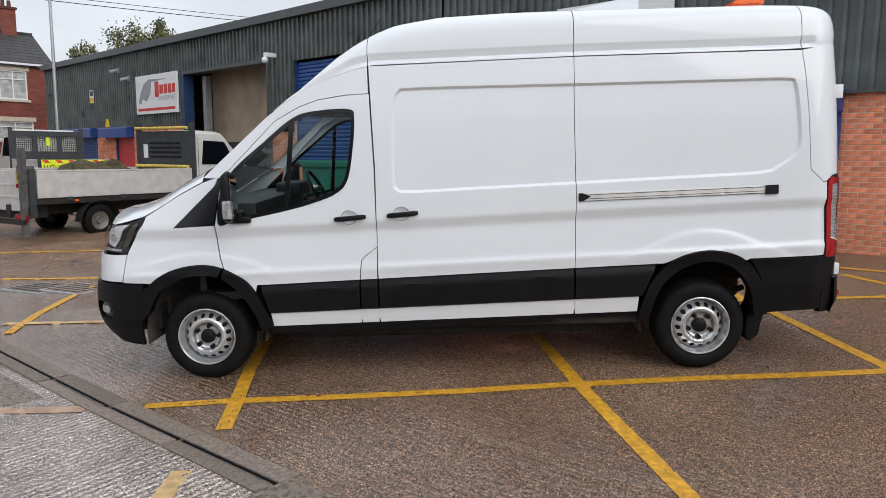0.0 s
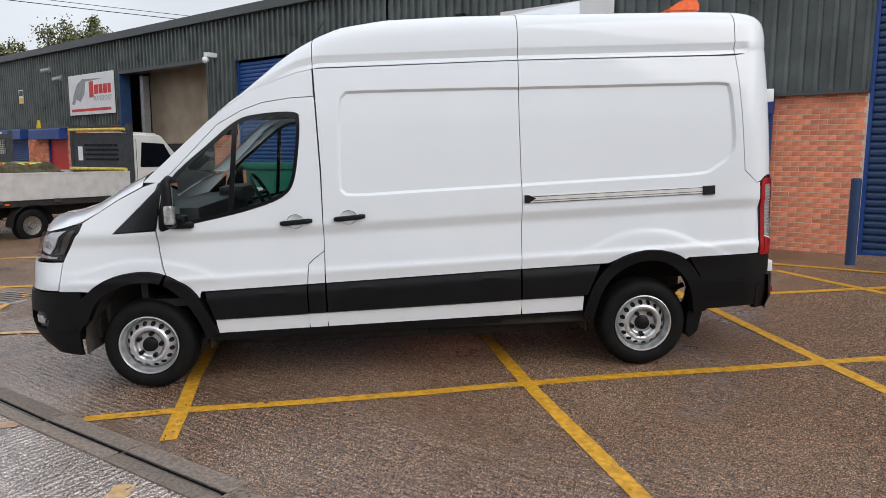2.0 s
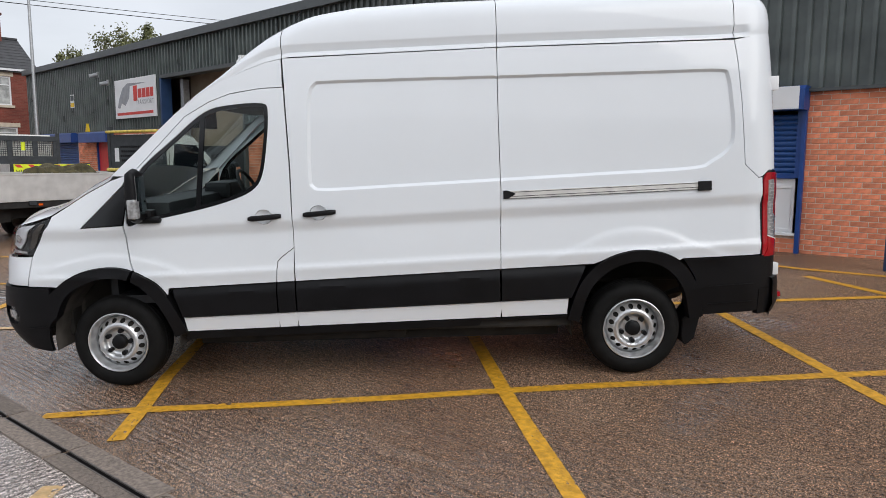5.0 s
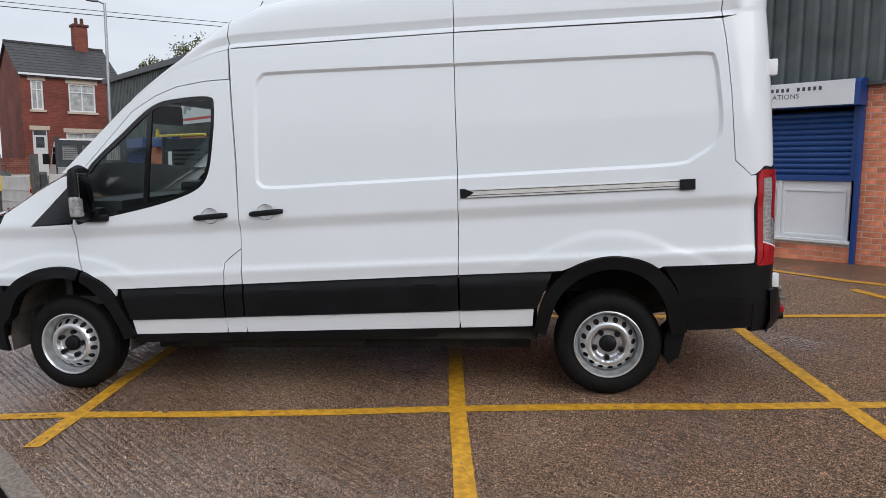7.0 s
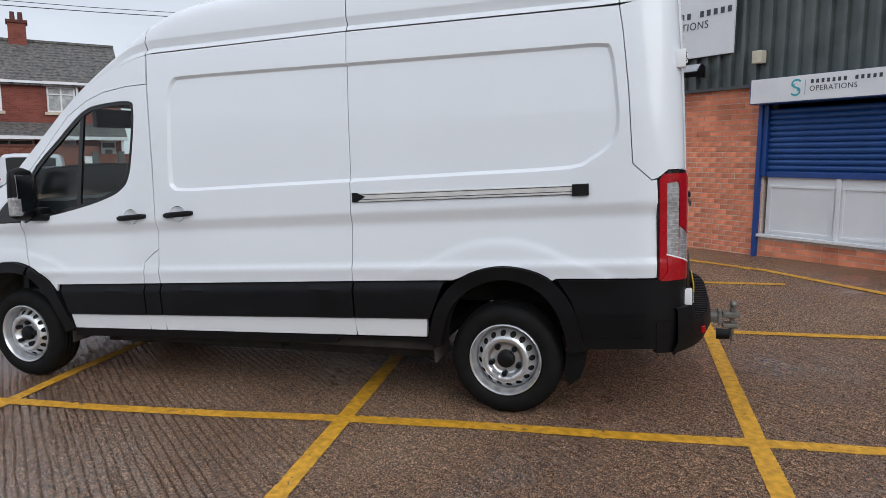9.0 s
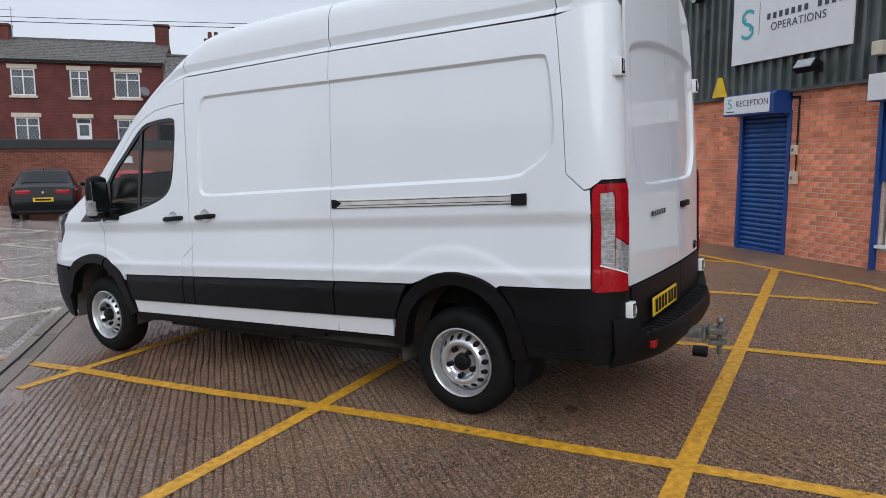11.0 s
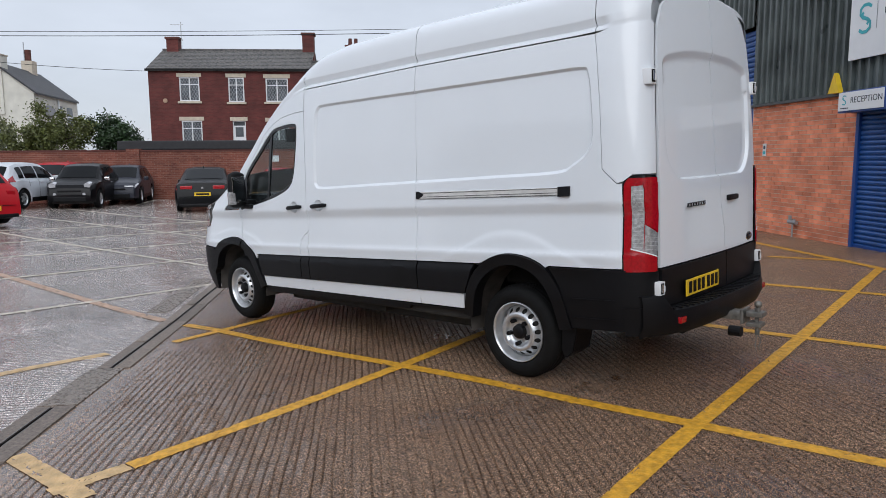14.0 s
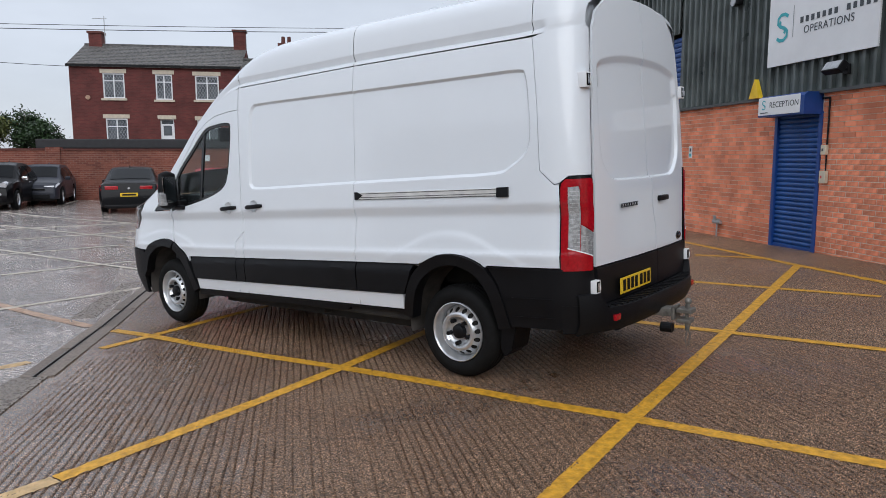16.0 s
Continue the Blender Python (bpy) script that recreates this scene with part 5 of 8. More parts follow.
def dish(ring):
    (cx, cz) = np.array(ring).mean(0)

    def at(u, z, off=0.0):
        r = np.hypot((u - cx) / 0.058, (z - cz) / 0.05)
        return flank_point(u, z, off - 0.02 * (1 - np.clip(r, 0, 1) ** 2))

    both_sides("handle_dish", skin_mesh(ring, rim=0.004, step=0.012, gap=0.0008, at=at), M_BODY)


for ring in CUPS:
    dish(ring)
handle(1.034, 1.268, 1.225, 1.24)
handle(1.423, 1.653, 1.242, 1.258)

# door mirrors
bm = bmesh.new()
bmesh.ops.create_cube(bm, size=1.0)
bmesh.ops.subdivide_edges(bm, edges=bm.edges[:], cuts=5, use_grid_fill=True)
for v in bm.verts:
    c = v.co.copy()
    d = c.normalized() * 0.5 * 1.12
    c = c.lerp(d, 0.45)
    top = 1.0 - 0.18 * max(0, c.z * 2)
    v.co = Vector((0.295 + c.x * 0.078 * top, -0.15 + c.y * 0.19 * (1 - 0.12 * c.z), 1.415 + c.z * 0.36))
mirror_parts = both_sides("door_mirror", bm, M_PLASTIC, "black door mirror housing", 60)
for o in mirror_parts:
    part("indicator", box(0.272, 0.338, -0.256, -0.18, 1.262, 1.40, 0.02), M_LAMP_CLEAR, o, "clear indicator lens")
    part("mirror_glass", box(0.33, 0.337, -0.222, -0.085, 1.29, 1.55, 0.002), M_MIRROR, o)
    part("mirror_arm", box(0.25, 0.36, -0.08, 0.03, 1.245, 1.31, 0.02), M_PLASTIC, o)
    part("mirror_foot", box(0.24, 0.42, -0.09, 0.02, 1.215, 1.262, 0.02), M_PLASTIC, o)


# wheels
def lathe(profile, sides=48):
    bm, rows = bmesh.new(), []
    for k in range(sides):
        a = k * math.tau / sides
        rows.append([bm.verts.new((r * math.cos(a), y, r * math.sin(a))) for r, y in profile])
    for k in range(sides):
        p, q = rows[k], rows[(k + 1) % sides]
        for i in range(len(profile) - 1):
            bm.faces.new((p[i], q[i], q[i + 1], p[i + 1]))
    return bm


def wheel_disc():
    """Pressed steel disc with a ring of vent holes."""
    ring = [(0.200 * math.cos(k * math.tau / 64), 0.200 * math.sin(k * math.tau / 64)) for k in range(64)]
    core = [(0.058 * math.cos(k * math.tau / 24), 0.058 * math.sin(k * math.tau / 24)) for k in range(24)]
    holes = [core]
    for k in range(16):
        a = k * math.tau / 16
        holes.append([((0.166 + 0.0165 * math.cos(b)) * math.cos(a + 0.019 / 0.166 * math.sin(b)), (0.166 + 0.0165 * math.cos(b)) * math.sin(a + 0.019 / 0.166 * math.sin(b))) for b in [j * math.tau / 12 for j in range(12)]])

    def at(u, z, off=0.0):
        r = np.hypot(u, z)
        y = np.interp(r, [0.0, 0.058, 0.088, 0.102, 0.112, 0.136, 0.146, 0.185, 0.2], [0.034, 0.034, 0.034, 0.026, 0.0, -0.006, 0.0, 0.05, 0.075])
        return np.stack([u, y - off, z], 1)

    return skin_mesh(ring, holes, rim=0.006, step=0.011, gap=0, at=at)


TYRE = [(0.205, 0.075), (0.222, 0.012), (0.245, -0.008), (0.29, -0.012), (0.325, 0.0), (0.343, 0.02), (0.350, 0.05), (0.352, 0.10), (0.350, 0.16), (0.343, 0.195), (0.30, 0.21), (0.205, 0.2)]
RIMP = [(0.197, 0.14), (0.198, 0.06), (0.203, 0.035), (0.207, 0.03), (0.212, 0.008), (0.216, -0.002), (0.223, -0.01), (0.228, -0.008), (0.229, 0.004)]


def wheel(x, y, turn, mirrored=False):
    tyre_bm = lathe(TYRE, 64)
    w = part("wheel", tyre_bm, M_RUBBER, van, "black tyre on a silver steel wheel", auto=40)
    w.matrix_local = pose(x, y, 0.343, 0, turn, 180 if mirrored else 0) @ Matrix.Diagonal((0.965, 1, 0.965, 1))
    part("rim", lathe(RIMP, 64), M_RIM, w, auto=40)
    part("disc", wheel_disc(), M_RIM, w, "silver pressed steel disc with round vents", auto=40)
    part("hub_cap", lathe([(0.0, -0.004), (0.04, -0.004), (0.052, 0.004), (0.058, 0.03), (0.058, 0.06)], 24), M_BLACK, w, auto=40)
    # dark backing added close behind the disc so the vent holes look shaded
    part("vent_shade_backing", lathe([(0.0, 0.07), (0.13, 0.05), (0.15, 0.03), (0.188, 0.075), (0.197, 0.13)], 24), M_UNDER, w)
    for k in range(5):
        a = k * math.tau / 5 + 0.3
        part("nut", tube((0.09 * math.cos(a), -0.006, 0.09 * math.sin(a)), (0.09 * math.cos(a), 0.04, 0.09 * math.sin(a)), 0.018, sides=6), M_BLACK, w)
    # tread grooves
    for yy in (0.06, 0.1, 0.145):
        part("tread_rib", lathe([(0.3515, yy - 0.014), (0.3555, yy - 0.011), (0.3555, yy + 0.011), (0.3515, yy + 0.014)], 64), M_RUBBER, w)
    return w


wheel(0.0, 0.0, 12)
wheel(3.75, 0.0, 40)
wheel(0.0, 2 * CY, 0, True)
wheel(3.75, 2 * CY, 0, True)

# underbody, wheel wells, floor, with dark inner boxes that stop light
part("underbody", box(0.45, 3.3, 0.02, 2 * CY - 0.02, 0.37, 0.45, 0.02), M_UNDER, van)
# unseen rails, tank, box and wheel hung low to block light under the van
for y in (0.3, 2 * CY - 0.4):
    part("chassis_rail", box(0.5, 3.25, y, y + 0.1, 0.235, 0.38, 0.01), M_UNDER, van)
part("tank_light_block", box(0.7, 2.1, 0.2, 1.0, 0.26, 0.40, 0.05), M_UNDER, van, auto=40)
part("exhaust_light_block", box(1.4, 3.1, 1.05, 1.7, 0.25, 0.40, 0.05), M_UNDER, van, auto=40)
part("rear_light_block", tube((4.05, CY, 0.40), (4.05, CY, 0.60), 0.33, sides=24), M_UNDER, van, auto=40)
part("engine_bay", box(-0.72, -0.42, 0.2, 2 * CY - 0.2, 0.35, 1.15, 0.03), M_UNDER, van)
part("engine_core", box(-0.42, 0.45, 0.32, 2 * CY - 0.32, 0.3, 1.15, 0.03), M_UNDER, van)
part("rear_core", box(3.3, 4.72, 0.45, 2 * CY - 0.45, 0.6, 0.86, 0.03), M_UNDER, van)
part("rear_axle", tube((3.75, 0.1, 0.352), (3.75, 2 * CY - 0.1, 0.352), 0.05), M_UNDER, van)
part("spring_hanger", tube((4.02, 0.34, 0.50), (4.2, 0.34, 0.56), 0.022), M_UNDER, van)
part("cargo_floor", box(0.5, 4.74, 0.06, 2 * CY - 0.06, 0.86, 0.9), M_UNDER, van)
part("bulkhead", box(1.50, 1.53, 0.16, 2 * CY - 0.16, 0.86, 2.25), M_SEAT, van)
part("cab_floor", box(0.0, 1.5, 0.05, 2 * CY - 0.05, 0.62, 0.68), M_DASH, van)
part("firewall", box(-0.05, 0.0, 0.08, 2 * CY - 0.08, 0.62, 1.3), M_DASH, van)
for cx, nm in ((0.0, "front"), (3.76, "rear")):
    bm = bmesh.new()
    rows = []
    for k in range(15):
        a = math.pi * (k / 14 * 1.12 - 0.06) if nm == "front" else math.pi * (0.3 + k / 14 * 0.76)
        rows.append([bm.verts.new((cx + 0.46 * math.cos(a), yy, 0.38 + 0.46 * math.sin(a))) for yy in (0.0, 0.32)])
    for p, q in zip(rows, rows[1:]):
        bm.faces.new((p[0], q[0], q[1], p[1]))
    if nm == "front":
        bm.faces.new([r[1] for r in rows])
    both_sides("wheel_well", bm, M_WELL)
both_sides("mud_flap", prism([(4.19, 0.62), (4.225, 0.62), (4.235, 0.42), (4.195, 0.25), (4.13, 0.20), (4.10, 0.26), (4.11, 0.40), (4.17, 0.46)], 0.03, 0.25, 0.006), M_PLASTIC)

# cab interior
part("dashboard", box(-0.02, 0.42, 0.12, 2 * CY - 0.12, 1.0, 1.36, 0.06), M_DASH, van, auto=40)
part("dash_hood", box(0.28, 0.52, CY + 0.25, CY + 0.7, 1.3, 1.44, 0.04), M_DASH, van)
for y0, wd in ((0.14, 0.9), (1.24, 0.52)):
    seat = part("seat", box(0.72, 1.26, y0, y0 + wd, 0.95, 1.16, 0.05), M_SEAT, van)
    part("seat_back", prism([(1.18, 1.1), (1.32, 1.1), (1.44, 1.74), (1.32, 1.76)], y0, y0 + wd, 0.03), M_SEAT, seat)
    for k in range(2 if wd > 0.6 else 1):
        yy = y0 + 0.1 + k * 0.45
        part("headrest", box(1.36, 1.46, yy, yy + 0.26, 1.76, 1.95, 0.035), M_SEAT, seat)
bm = bmesh.new()
for k in range(24):
    a, b = k * math.tau / 24, (k + 1) * math.tau / 24
    bm_tube(bm, (0, 0.19 * math.cos(a), 0.19 * math.sin(a)), (0, 0.19 * math.cos(b), 0.19 * math.sin(b)), 0.017, sides=6, caps=False)
bm_tube(bm, (0, -0.19, 0), (0, 0.19, 0), 0.02, sides=6)
part("steering_wheel", bm, M_DASH, van, auto=60).matrix_local = pose(0.62, 1.46, 1.36, 0, -28, 0)
part("headlining", box(0.62, 1.5, 0.2, 2 * CY - 0.2, 2.03, 2.06), M_PALE, van)
part("sun_visor", box(0.56, 0.60, 0.3, 0.75, 1.88, 2.02, 0.01), M_DASH, van)
both_sides("belt_pillar", box(1.22, 1.36, 0.1, 0.16, 1.1, 2.1, 0.02), M_PALE)

# ---- rear end of the van ----
def rear_point(u, z, off=0.0):
    """The rear doors' face: u across, from the left."""
    u, z = np.asarray(u, float), np.asarray(z, float)
    x = tail_x(z) + 0.035 * (1 - ((u - CY) / 0.9) ** 2)
    d = np.where(inside(REAR_RECESS, u, z), away(REAR_RECESS, u, z), 0)
    x = x - 0.024 * ease(d / np.where(z > 2.02, 0.062, 0.015))
    return np.stack([x + off, u, z], 1)


def mirrored(points):
    return points + [(2 * CY - y, z) for y, z in points[::-1]]


REAR_RECESS = np.array(smooth_curve(mirrored([(0.62, 1.40), (0.42, 1.415), (0.31, 1.5), (0.265, 1.6), (0.255, 1.8), (0.255, 2.08), (0.275, 2.17), (0.4, 2.215), (0.7, 2.25)]), True, 4))
REAR_FINE = with_tree([densify(shrink(REAR_RECESS, g), 0.02) for g in (-0.004, 0.002, 0.008, 0.014, 0.03, 0.045, 0.06)])
LEFT_EDGE = 0.165
seam_line = [(0.98, 2.645), (0.99, 2.25), (1.0, 1.9), (1.02, 1.45), (1.05, 1.36), (1.06, 1.2), (1.12, 1.02), (1.13, 0.88)]
low = 0.855
left_door = [(LEFT_EDGE, low), (1.13, low)] + seam_line[::-1] + [(0.7, 2.635), (0.45, 2.60), (0.3, 2.5), (0.24, 2.38), (LEFT_EDGE + 0.045, 2.2), (LEFT_EDGE, 1.5)]
right_door = [(1.13, low), (2 * CY - LEFT_EDGE, low), (2 * CY - LEFT_EDGE, 1.5), (2 * CY - LEFT_EDGE - 0.045, 2.2), (2 * CY - 0.24, 2.38), (2 * CY - 0.3, 2.5), (2 * CY - 0.45, 2.60), (2 * CY - 0.7, 2.635)] + seam_line
for outline in (left_door, right_door):
    part("rear_door", skin_mesh(outline, at=rear_point, step=0.022, gap=0.004, extra=REAR_FINE), M_BODY, van, auto=35)
for a, b in ((0.16, 1.125), (1.13, 2 * CY - 0.16)):
    part("rear_door_trim", skin_mesh([(a, 0.60), (b, 0.60), (b, 0.852), (a, 0.852)], at=rear_point, off=0.012, rim=0.03), M_PLASTIC, van, auto=35)
part("rear_frame", box(4.55, 4.72, 0.12, 2 * CY - 0.12, 0.5, 0.9), M_UNDER, van)

# rear bumper with a step
bm = bmesh.new()
rows = []
for k in range(61):
    t = -1 + 2 * k / 60
    y = CY + t * 0.955
    xo = 4.735 + 0.205 * (1 - abs(t) ** 4)
    zt = 0.595 + 0.10 * float(ease((abs(t) - 0.80) / 0.07))
    rows.append([bm.verts.new(p) for p in ((4.70, y, zt), (xo - 0.025, y, zt), (xo - 0.006, y, zt - 0.008), (xo, y, zt - 0.03), (xo + 0.003, y, 0.5), (xo - 0.03, y, 0.43), (4.72, y, 0.42))])
for p, q in zip(rows, rows[1:]):
    for i in range(6):
        bm.faces.new((p[i], q[i], q[i + 1], p[i + 1]))
part("rear_bumper", bm, M_PLASTIC, van, "black plastic rear bumper with a tread step", auto=40)
for k in range(26):
    y = CY - 0.75 + 1.5 * k / 25
    part("step_rib", box(4.83, 4.928 - 0.2 * abs((y - CY) / 0.955) ** 4, y - 0.012, y + 0.012, 0.594, 0.603, 0.003), M_PLASTIC, van)
for y in (0.22, 2 * CY - 0.34):
    xo = 4.735 + 0.205 * (1 - abs((y + 0.06 - CY) / 0.955) ** 4)
    part("reflector", box(xo - 0.03, xo + 0.004, y, y + 0.12, 0.50, 0.54, 0.004), M_LAMP_RED, van, "red reflector")
both_sides("rear_corner", skin_mesh([(4.60, 0.43), (T_END, 0.43), (T_END, 0.62), (4.60, 0.62)], off=0.016, rim=0.04), M_PLASTIC)

# tail lamps: dark housing, red and clear lenses on a plain curved face
def lamp_point(u, z, off=0.0):
    """The rear corner without the side's creases."""
    u, z = np.asarray(u, float), np.asarray(z, float)
    ps = np.clip((u - TAIL_U) / TAIL_L, 0, 1) * math.pi / 2
    x = TAIL_U + (tail_x(z) + 0.004 - TAIL_U) * np.sin(ps)
    y = 0.5 * (-0.058 + 0.03 * np.clip((z - 0.85) / 0.6, 0, 1)) + 0.5 * flank(np.full_like(z, TAIL_U), z) + 0.19 * (1 - np.cos(ps))
    return np.stack([x + off * np.sin(ps), y - off * np.cos(ps), z], 1)


LA, LB = nose_u(4.618, 1.2), T_END - 0.012
LW = LB - LA
tl = [(LA, 0.86), (LA + 0.012, 0.838), (LB - 0.02, 0.832), (LB, 0.845), (LB, 1.43), (LB - 0.03, 1.452), (LA + 0.04, 1.452), (LA + 0.01, 1.425), (LA, 1.395)]


def lens(name, points, mat, off, owner, label=""):
    part(name, skin_mesh([(LA + LW * u, z) for u, z in points], at=lamp_point, off=off, rim=0.012, step=0.02, gap=0.0012), mat, owner, label, auto=40)


for o in both_sides("tail_lamp", skin_mesh(tl, at=lamp_point, off=0.006, rim=0.05, step=0.02), M_GLOSS, "tall red and clear tail lamp"):
    lens("red_base", [(0.035, 0.852), (0.965, 0.845), (0.965, 1.42), (0.9, 1.436), (0.14, 1.436), (0.06, 1.41), (0.035, 1.39)], M_LAMP_RED, 0.0095, o, "red lens")
    lens("red_side", [(0.04, 0.865), (0.19, 0.90), (0.19, 1.385), (0.3, 1.405), (0.3, 1.428), (0.12, 1.43), (0.04, 1.39)], M_LAMP_RED, 0.014, o, "red lens")
    lens("red_top", [(0.52, 1.15), (0.96, 1.09), (0.96, 1.40), (0.84, 1.428), (0.3, 1.428), (0.3, 1.405), (0.48, 1.395), (0.52, 1.36)], M_LAMP_RED, 0.0145, o, "red lens")
    lens("red_foot", [(0.06, 0.85), (0.95, 0.845), (0.96, 0.94), (0.22, 0.99), (0.21, 0.90)], M_LAMP_RED, 0.0135, o, "red lens")
    lens("clear_strip", [(0.20, 0.995), (0.5, 0.972), (0.51, 1.36), (0.47, 1.39), (0.20, 1.385)], M_LAMP_CLEAR, 0.012, o, "clear ribbed lens strip")
    lens("clear_corner", [(0.51, 0.972), (0.96, 0.943), (0.96, 1.085), (0.52, 1.145)], M_LAMP_CLEAR, 0.0125, o, "clear lens")
    for k in range(15):
        z = 1.005 + k * 0.025
        lens("lens_rib", [(0.24, z), (0.49, z), (0.49, z + 0.004), (0.24, z + 0.004)], M_PVC_LENS, 0.0145, o)
    for k in range(4):
        z = 0.99 + k * 0.026
        lens("lens_rib", [(0.56, z), (0.93, z - 0.012), (0.93, z - 0.008), (0.56, z + 0.004)], M_PVC_LENS, 0.0145, o)
    lens("lens_trim", [(0.18, 1.002), (0.96, 0.945), (0.96, 0.935), (0.18, 0.992)], M_WHITE, 0.015, o)

# hinges, plate, badges, handle
for z, off, big in ((2.05, 0.0, 0.8), (0.735, 0.022, 0.72)):
    x0 = float(tail_x(z))
    for hy in (0.0, 1.0):
        y = 0.125 + hy * (2 * CY - 0.25)
        s = 1 if hy else -1
        o = part("hinge", box(x0 - 0.05, x0 + 0.022 + off, y - 0.045 * big, y + 0.045 * big, z - 0.06 * big, z + 0.06 * big, 0.005), M_WHITE, van, "white rear door hinge", auto=40)
        # dark plate on the face, painted as the shade of the hinge's hollow
        part("hinge_gap_shade", box(x0 + 0.018 + off, x0 + 0.024 + off, y - 0.034 * big, y + 0.022 * big, z - 0.046 * big, z + 0.048 * big), M_GAP_SHADE, o)
        part("hinge_pin", tube((x0 + 0.026 + off, y - 0.008, z - 0.035 * big), (x0 + 0.026 + off, y - 0.008, z + 0.04 * big), 0.007, sides=8), M_CHROME, o)
        part("hinge_leaf", box(x0 + 0.016 + off, x0 + 0.03 + off, y + 0.0 * big, y + 0.03 * big, z - 0.032 * big, z + 0.02 * big, 0.003), M_WHITE, o)
pl = part("number_plate", box(4.825, 4.833, 0.42, 0.94, 0.635, 0.745, 0.003), M_PLATE, van, "yellow number plate with dark bars")
for k in range(7):
    y = 0.455 + k * 0.066 + (0.02 if k > 3 else 0)
    part("plate_bar", box(4.834, 4.836, y, y + 0.045, 0.652, 0.73), M_BLACK, pl)
xb = 4.808
for k in range(7):
    y = 0.50 + k * 0.04
    bm = box(xb - 0.006, xb + 0.004, y, y + 0.028, 1.217, 1.245)
    for v in bm.verts:
        v.co.y += (v.co.z - 1.217) * 0.3
    o = part("badge_bar", bm, M_GLOSS, van)
    bm = box(xb + 0.004, xb + 0.0055, y + 0.009, y + 0.025, 1.225, 1.24)
    part("badge_inset", bm, M_CHROME, o)
bm = bmesh.new()
bmesh.ops.create_uvsphere(bm, u_segments=20, v_segments=10, radius=1.0)
for v in bm.verts:
    v.co = Vector((4.782 + v.co.x * 0.014, 1.635 + v.co.y * 0.062, 0.91 + v.co.z * 0.034))
o = part("oval_badge", bm, M_CHROME, van, "dark oval badge with a chrome rim", auto=60)
bm = bmesh.new()
bmesh.ops.create_uvsphere(bm, u_segments=20, v_segments=10, radius=1.0)
for v in bm.verts:
    v.co = Vector((4.788 + v.co.x * 0.011, 1.635 + v.co.y * 0.052, 0.91 + v.co.z * 0.027))
part("badge_face", bm, M_GLOSS, o, auto=60)
part("rear_handle", box(4.793, 4.828, 1.16, 1.33, 1.218, 1.258, 0.012), M_BLACK, van, "black plastic rear door handle", auto=40)
bm = bmesh.new()
bmesh.ops.create_uvsphere(bm, u_segments=16, v_segments=8, radius=1.0)
for v in bm.verts:
    v.co = Vector((4.79 + v.co.x * 0.012, 1.24 + v.co.y * 0.06, 1.252 + v.co.z * 0.045))
part("handle_cup", bm, M_BODY, van, auto=60)

M_TOW = material("dull_dirty_steel", (0.20, 0.19, 0.17), 0.5, 0.5, vary=0.35, scale=25)
# tow bar with ball, pin and chains
tow = part("tow_bar", box(4.72, 5.02, CY - 0.06, CY + 0.06, 0.40, 0.46, 0.012), M_TOW, van, "worn steel tow bar with ball and pin", auto=40)
part("tow_beam", tube((4.80, CY - 0.55, 0.42), (4.80, CY + 0.55, 0.42), 0.035), M_UNDER, tow)
part("tow_plate", box(5.0, 5.02, CY - 0.07, CY + 0.07, 0.38, 0.48, 0.006), M_TOW, tow)
part("tow_jaw", box(5.03, 5.14, CY - 0.05, CY + 0.05, 0.43, 0.465, 0.008), M_TOW, tow)
part("tow_jaw", box(5.03, 5.13, CY - 0.05, CY + 0.05, 0.36, 0.39, 0.008), M_TOW, tow)
part("pin", tube((5.09, CY, 0.30), (5.09, CY, 0.49), 0.014), M_TOW, tow)
bm = bmesh.new()
bm_tube(bm, (5.10, CY, 0.465), (5.10, CY, 0.495), 0.015)
bmesh.ops.create_uvsphere(bm, u_segments=16, v_segments=10, radius=0.025, matrix=Matrix.Translation((5.10, CY, 0.515)))
part("tow_ball", bm, M_TOW, tow, auto=60)
part("socket", tube((4.98, CY - 0.2, 0.36), (5.06, CY - 0.2, 0.36), 0.035, sides=14), M_BLACK, tow)
for dy in (-0.02, 0.05):
    bm = bmesh.new()
    last = Vector((5.09, CY + dy, 0.36))
    for k in range(7):
        nxt = last + Vector((0.008 * math.sin(k * 1.7 + dy * 50), 0.012 * math.cos(k * 2.1), -0.026))
        bm_tube(bm, last, nxt, 0.004, sides=6)
        last = nxt
    part("safety_chain", bm, M_TOW, tow)

# things on the roof
part("roof_deflector", prism([(2.84, 2.735), (3.41, 2.735), (3.41, 2.86), (2.86, 2.765)], 0.62, 0.632), M_BODY, van, "white sheet deflector on the roof")
both = part("light_bar", prism([(4.08, 2.73), (4.33, 2.73), (4.33, 2.81), (4.28, 2.83), (4.18, 2.82), (4.08, 2.755)], 0.45, 1.45, 0.015), M_AMBER, van, "orange beacon light bar on the roof", auto=40)
part("aerial", tube((1.12, CY - 0.35, 2.40), (1.36, CY - 0.35, 2.74), 0.003, sides=6), M_BLACK, van)

# ---- beyond the van: drain, far markings ----
def near_drain(t, d):
    p = DRAIN_A + DRAIN_D * t + DRAIN_N * d
    return Vector((p.x, p.y, yard_height(p.x, p.y)))


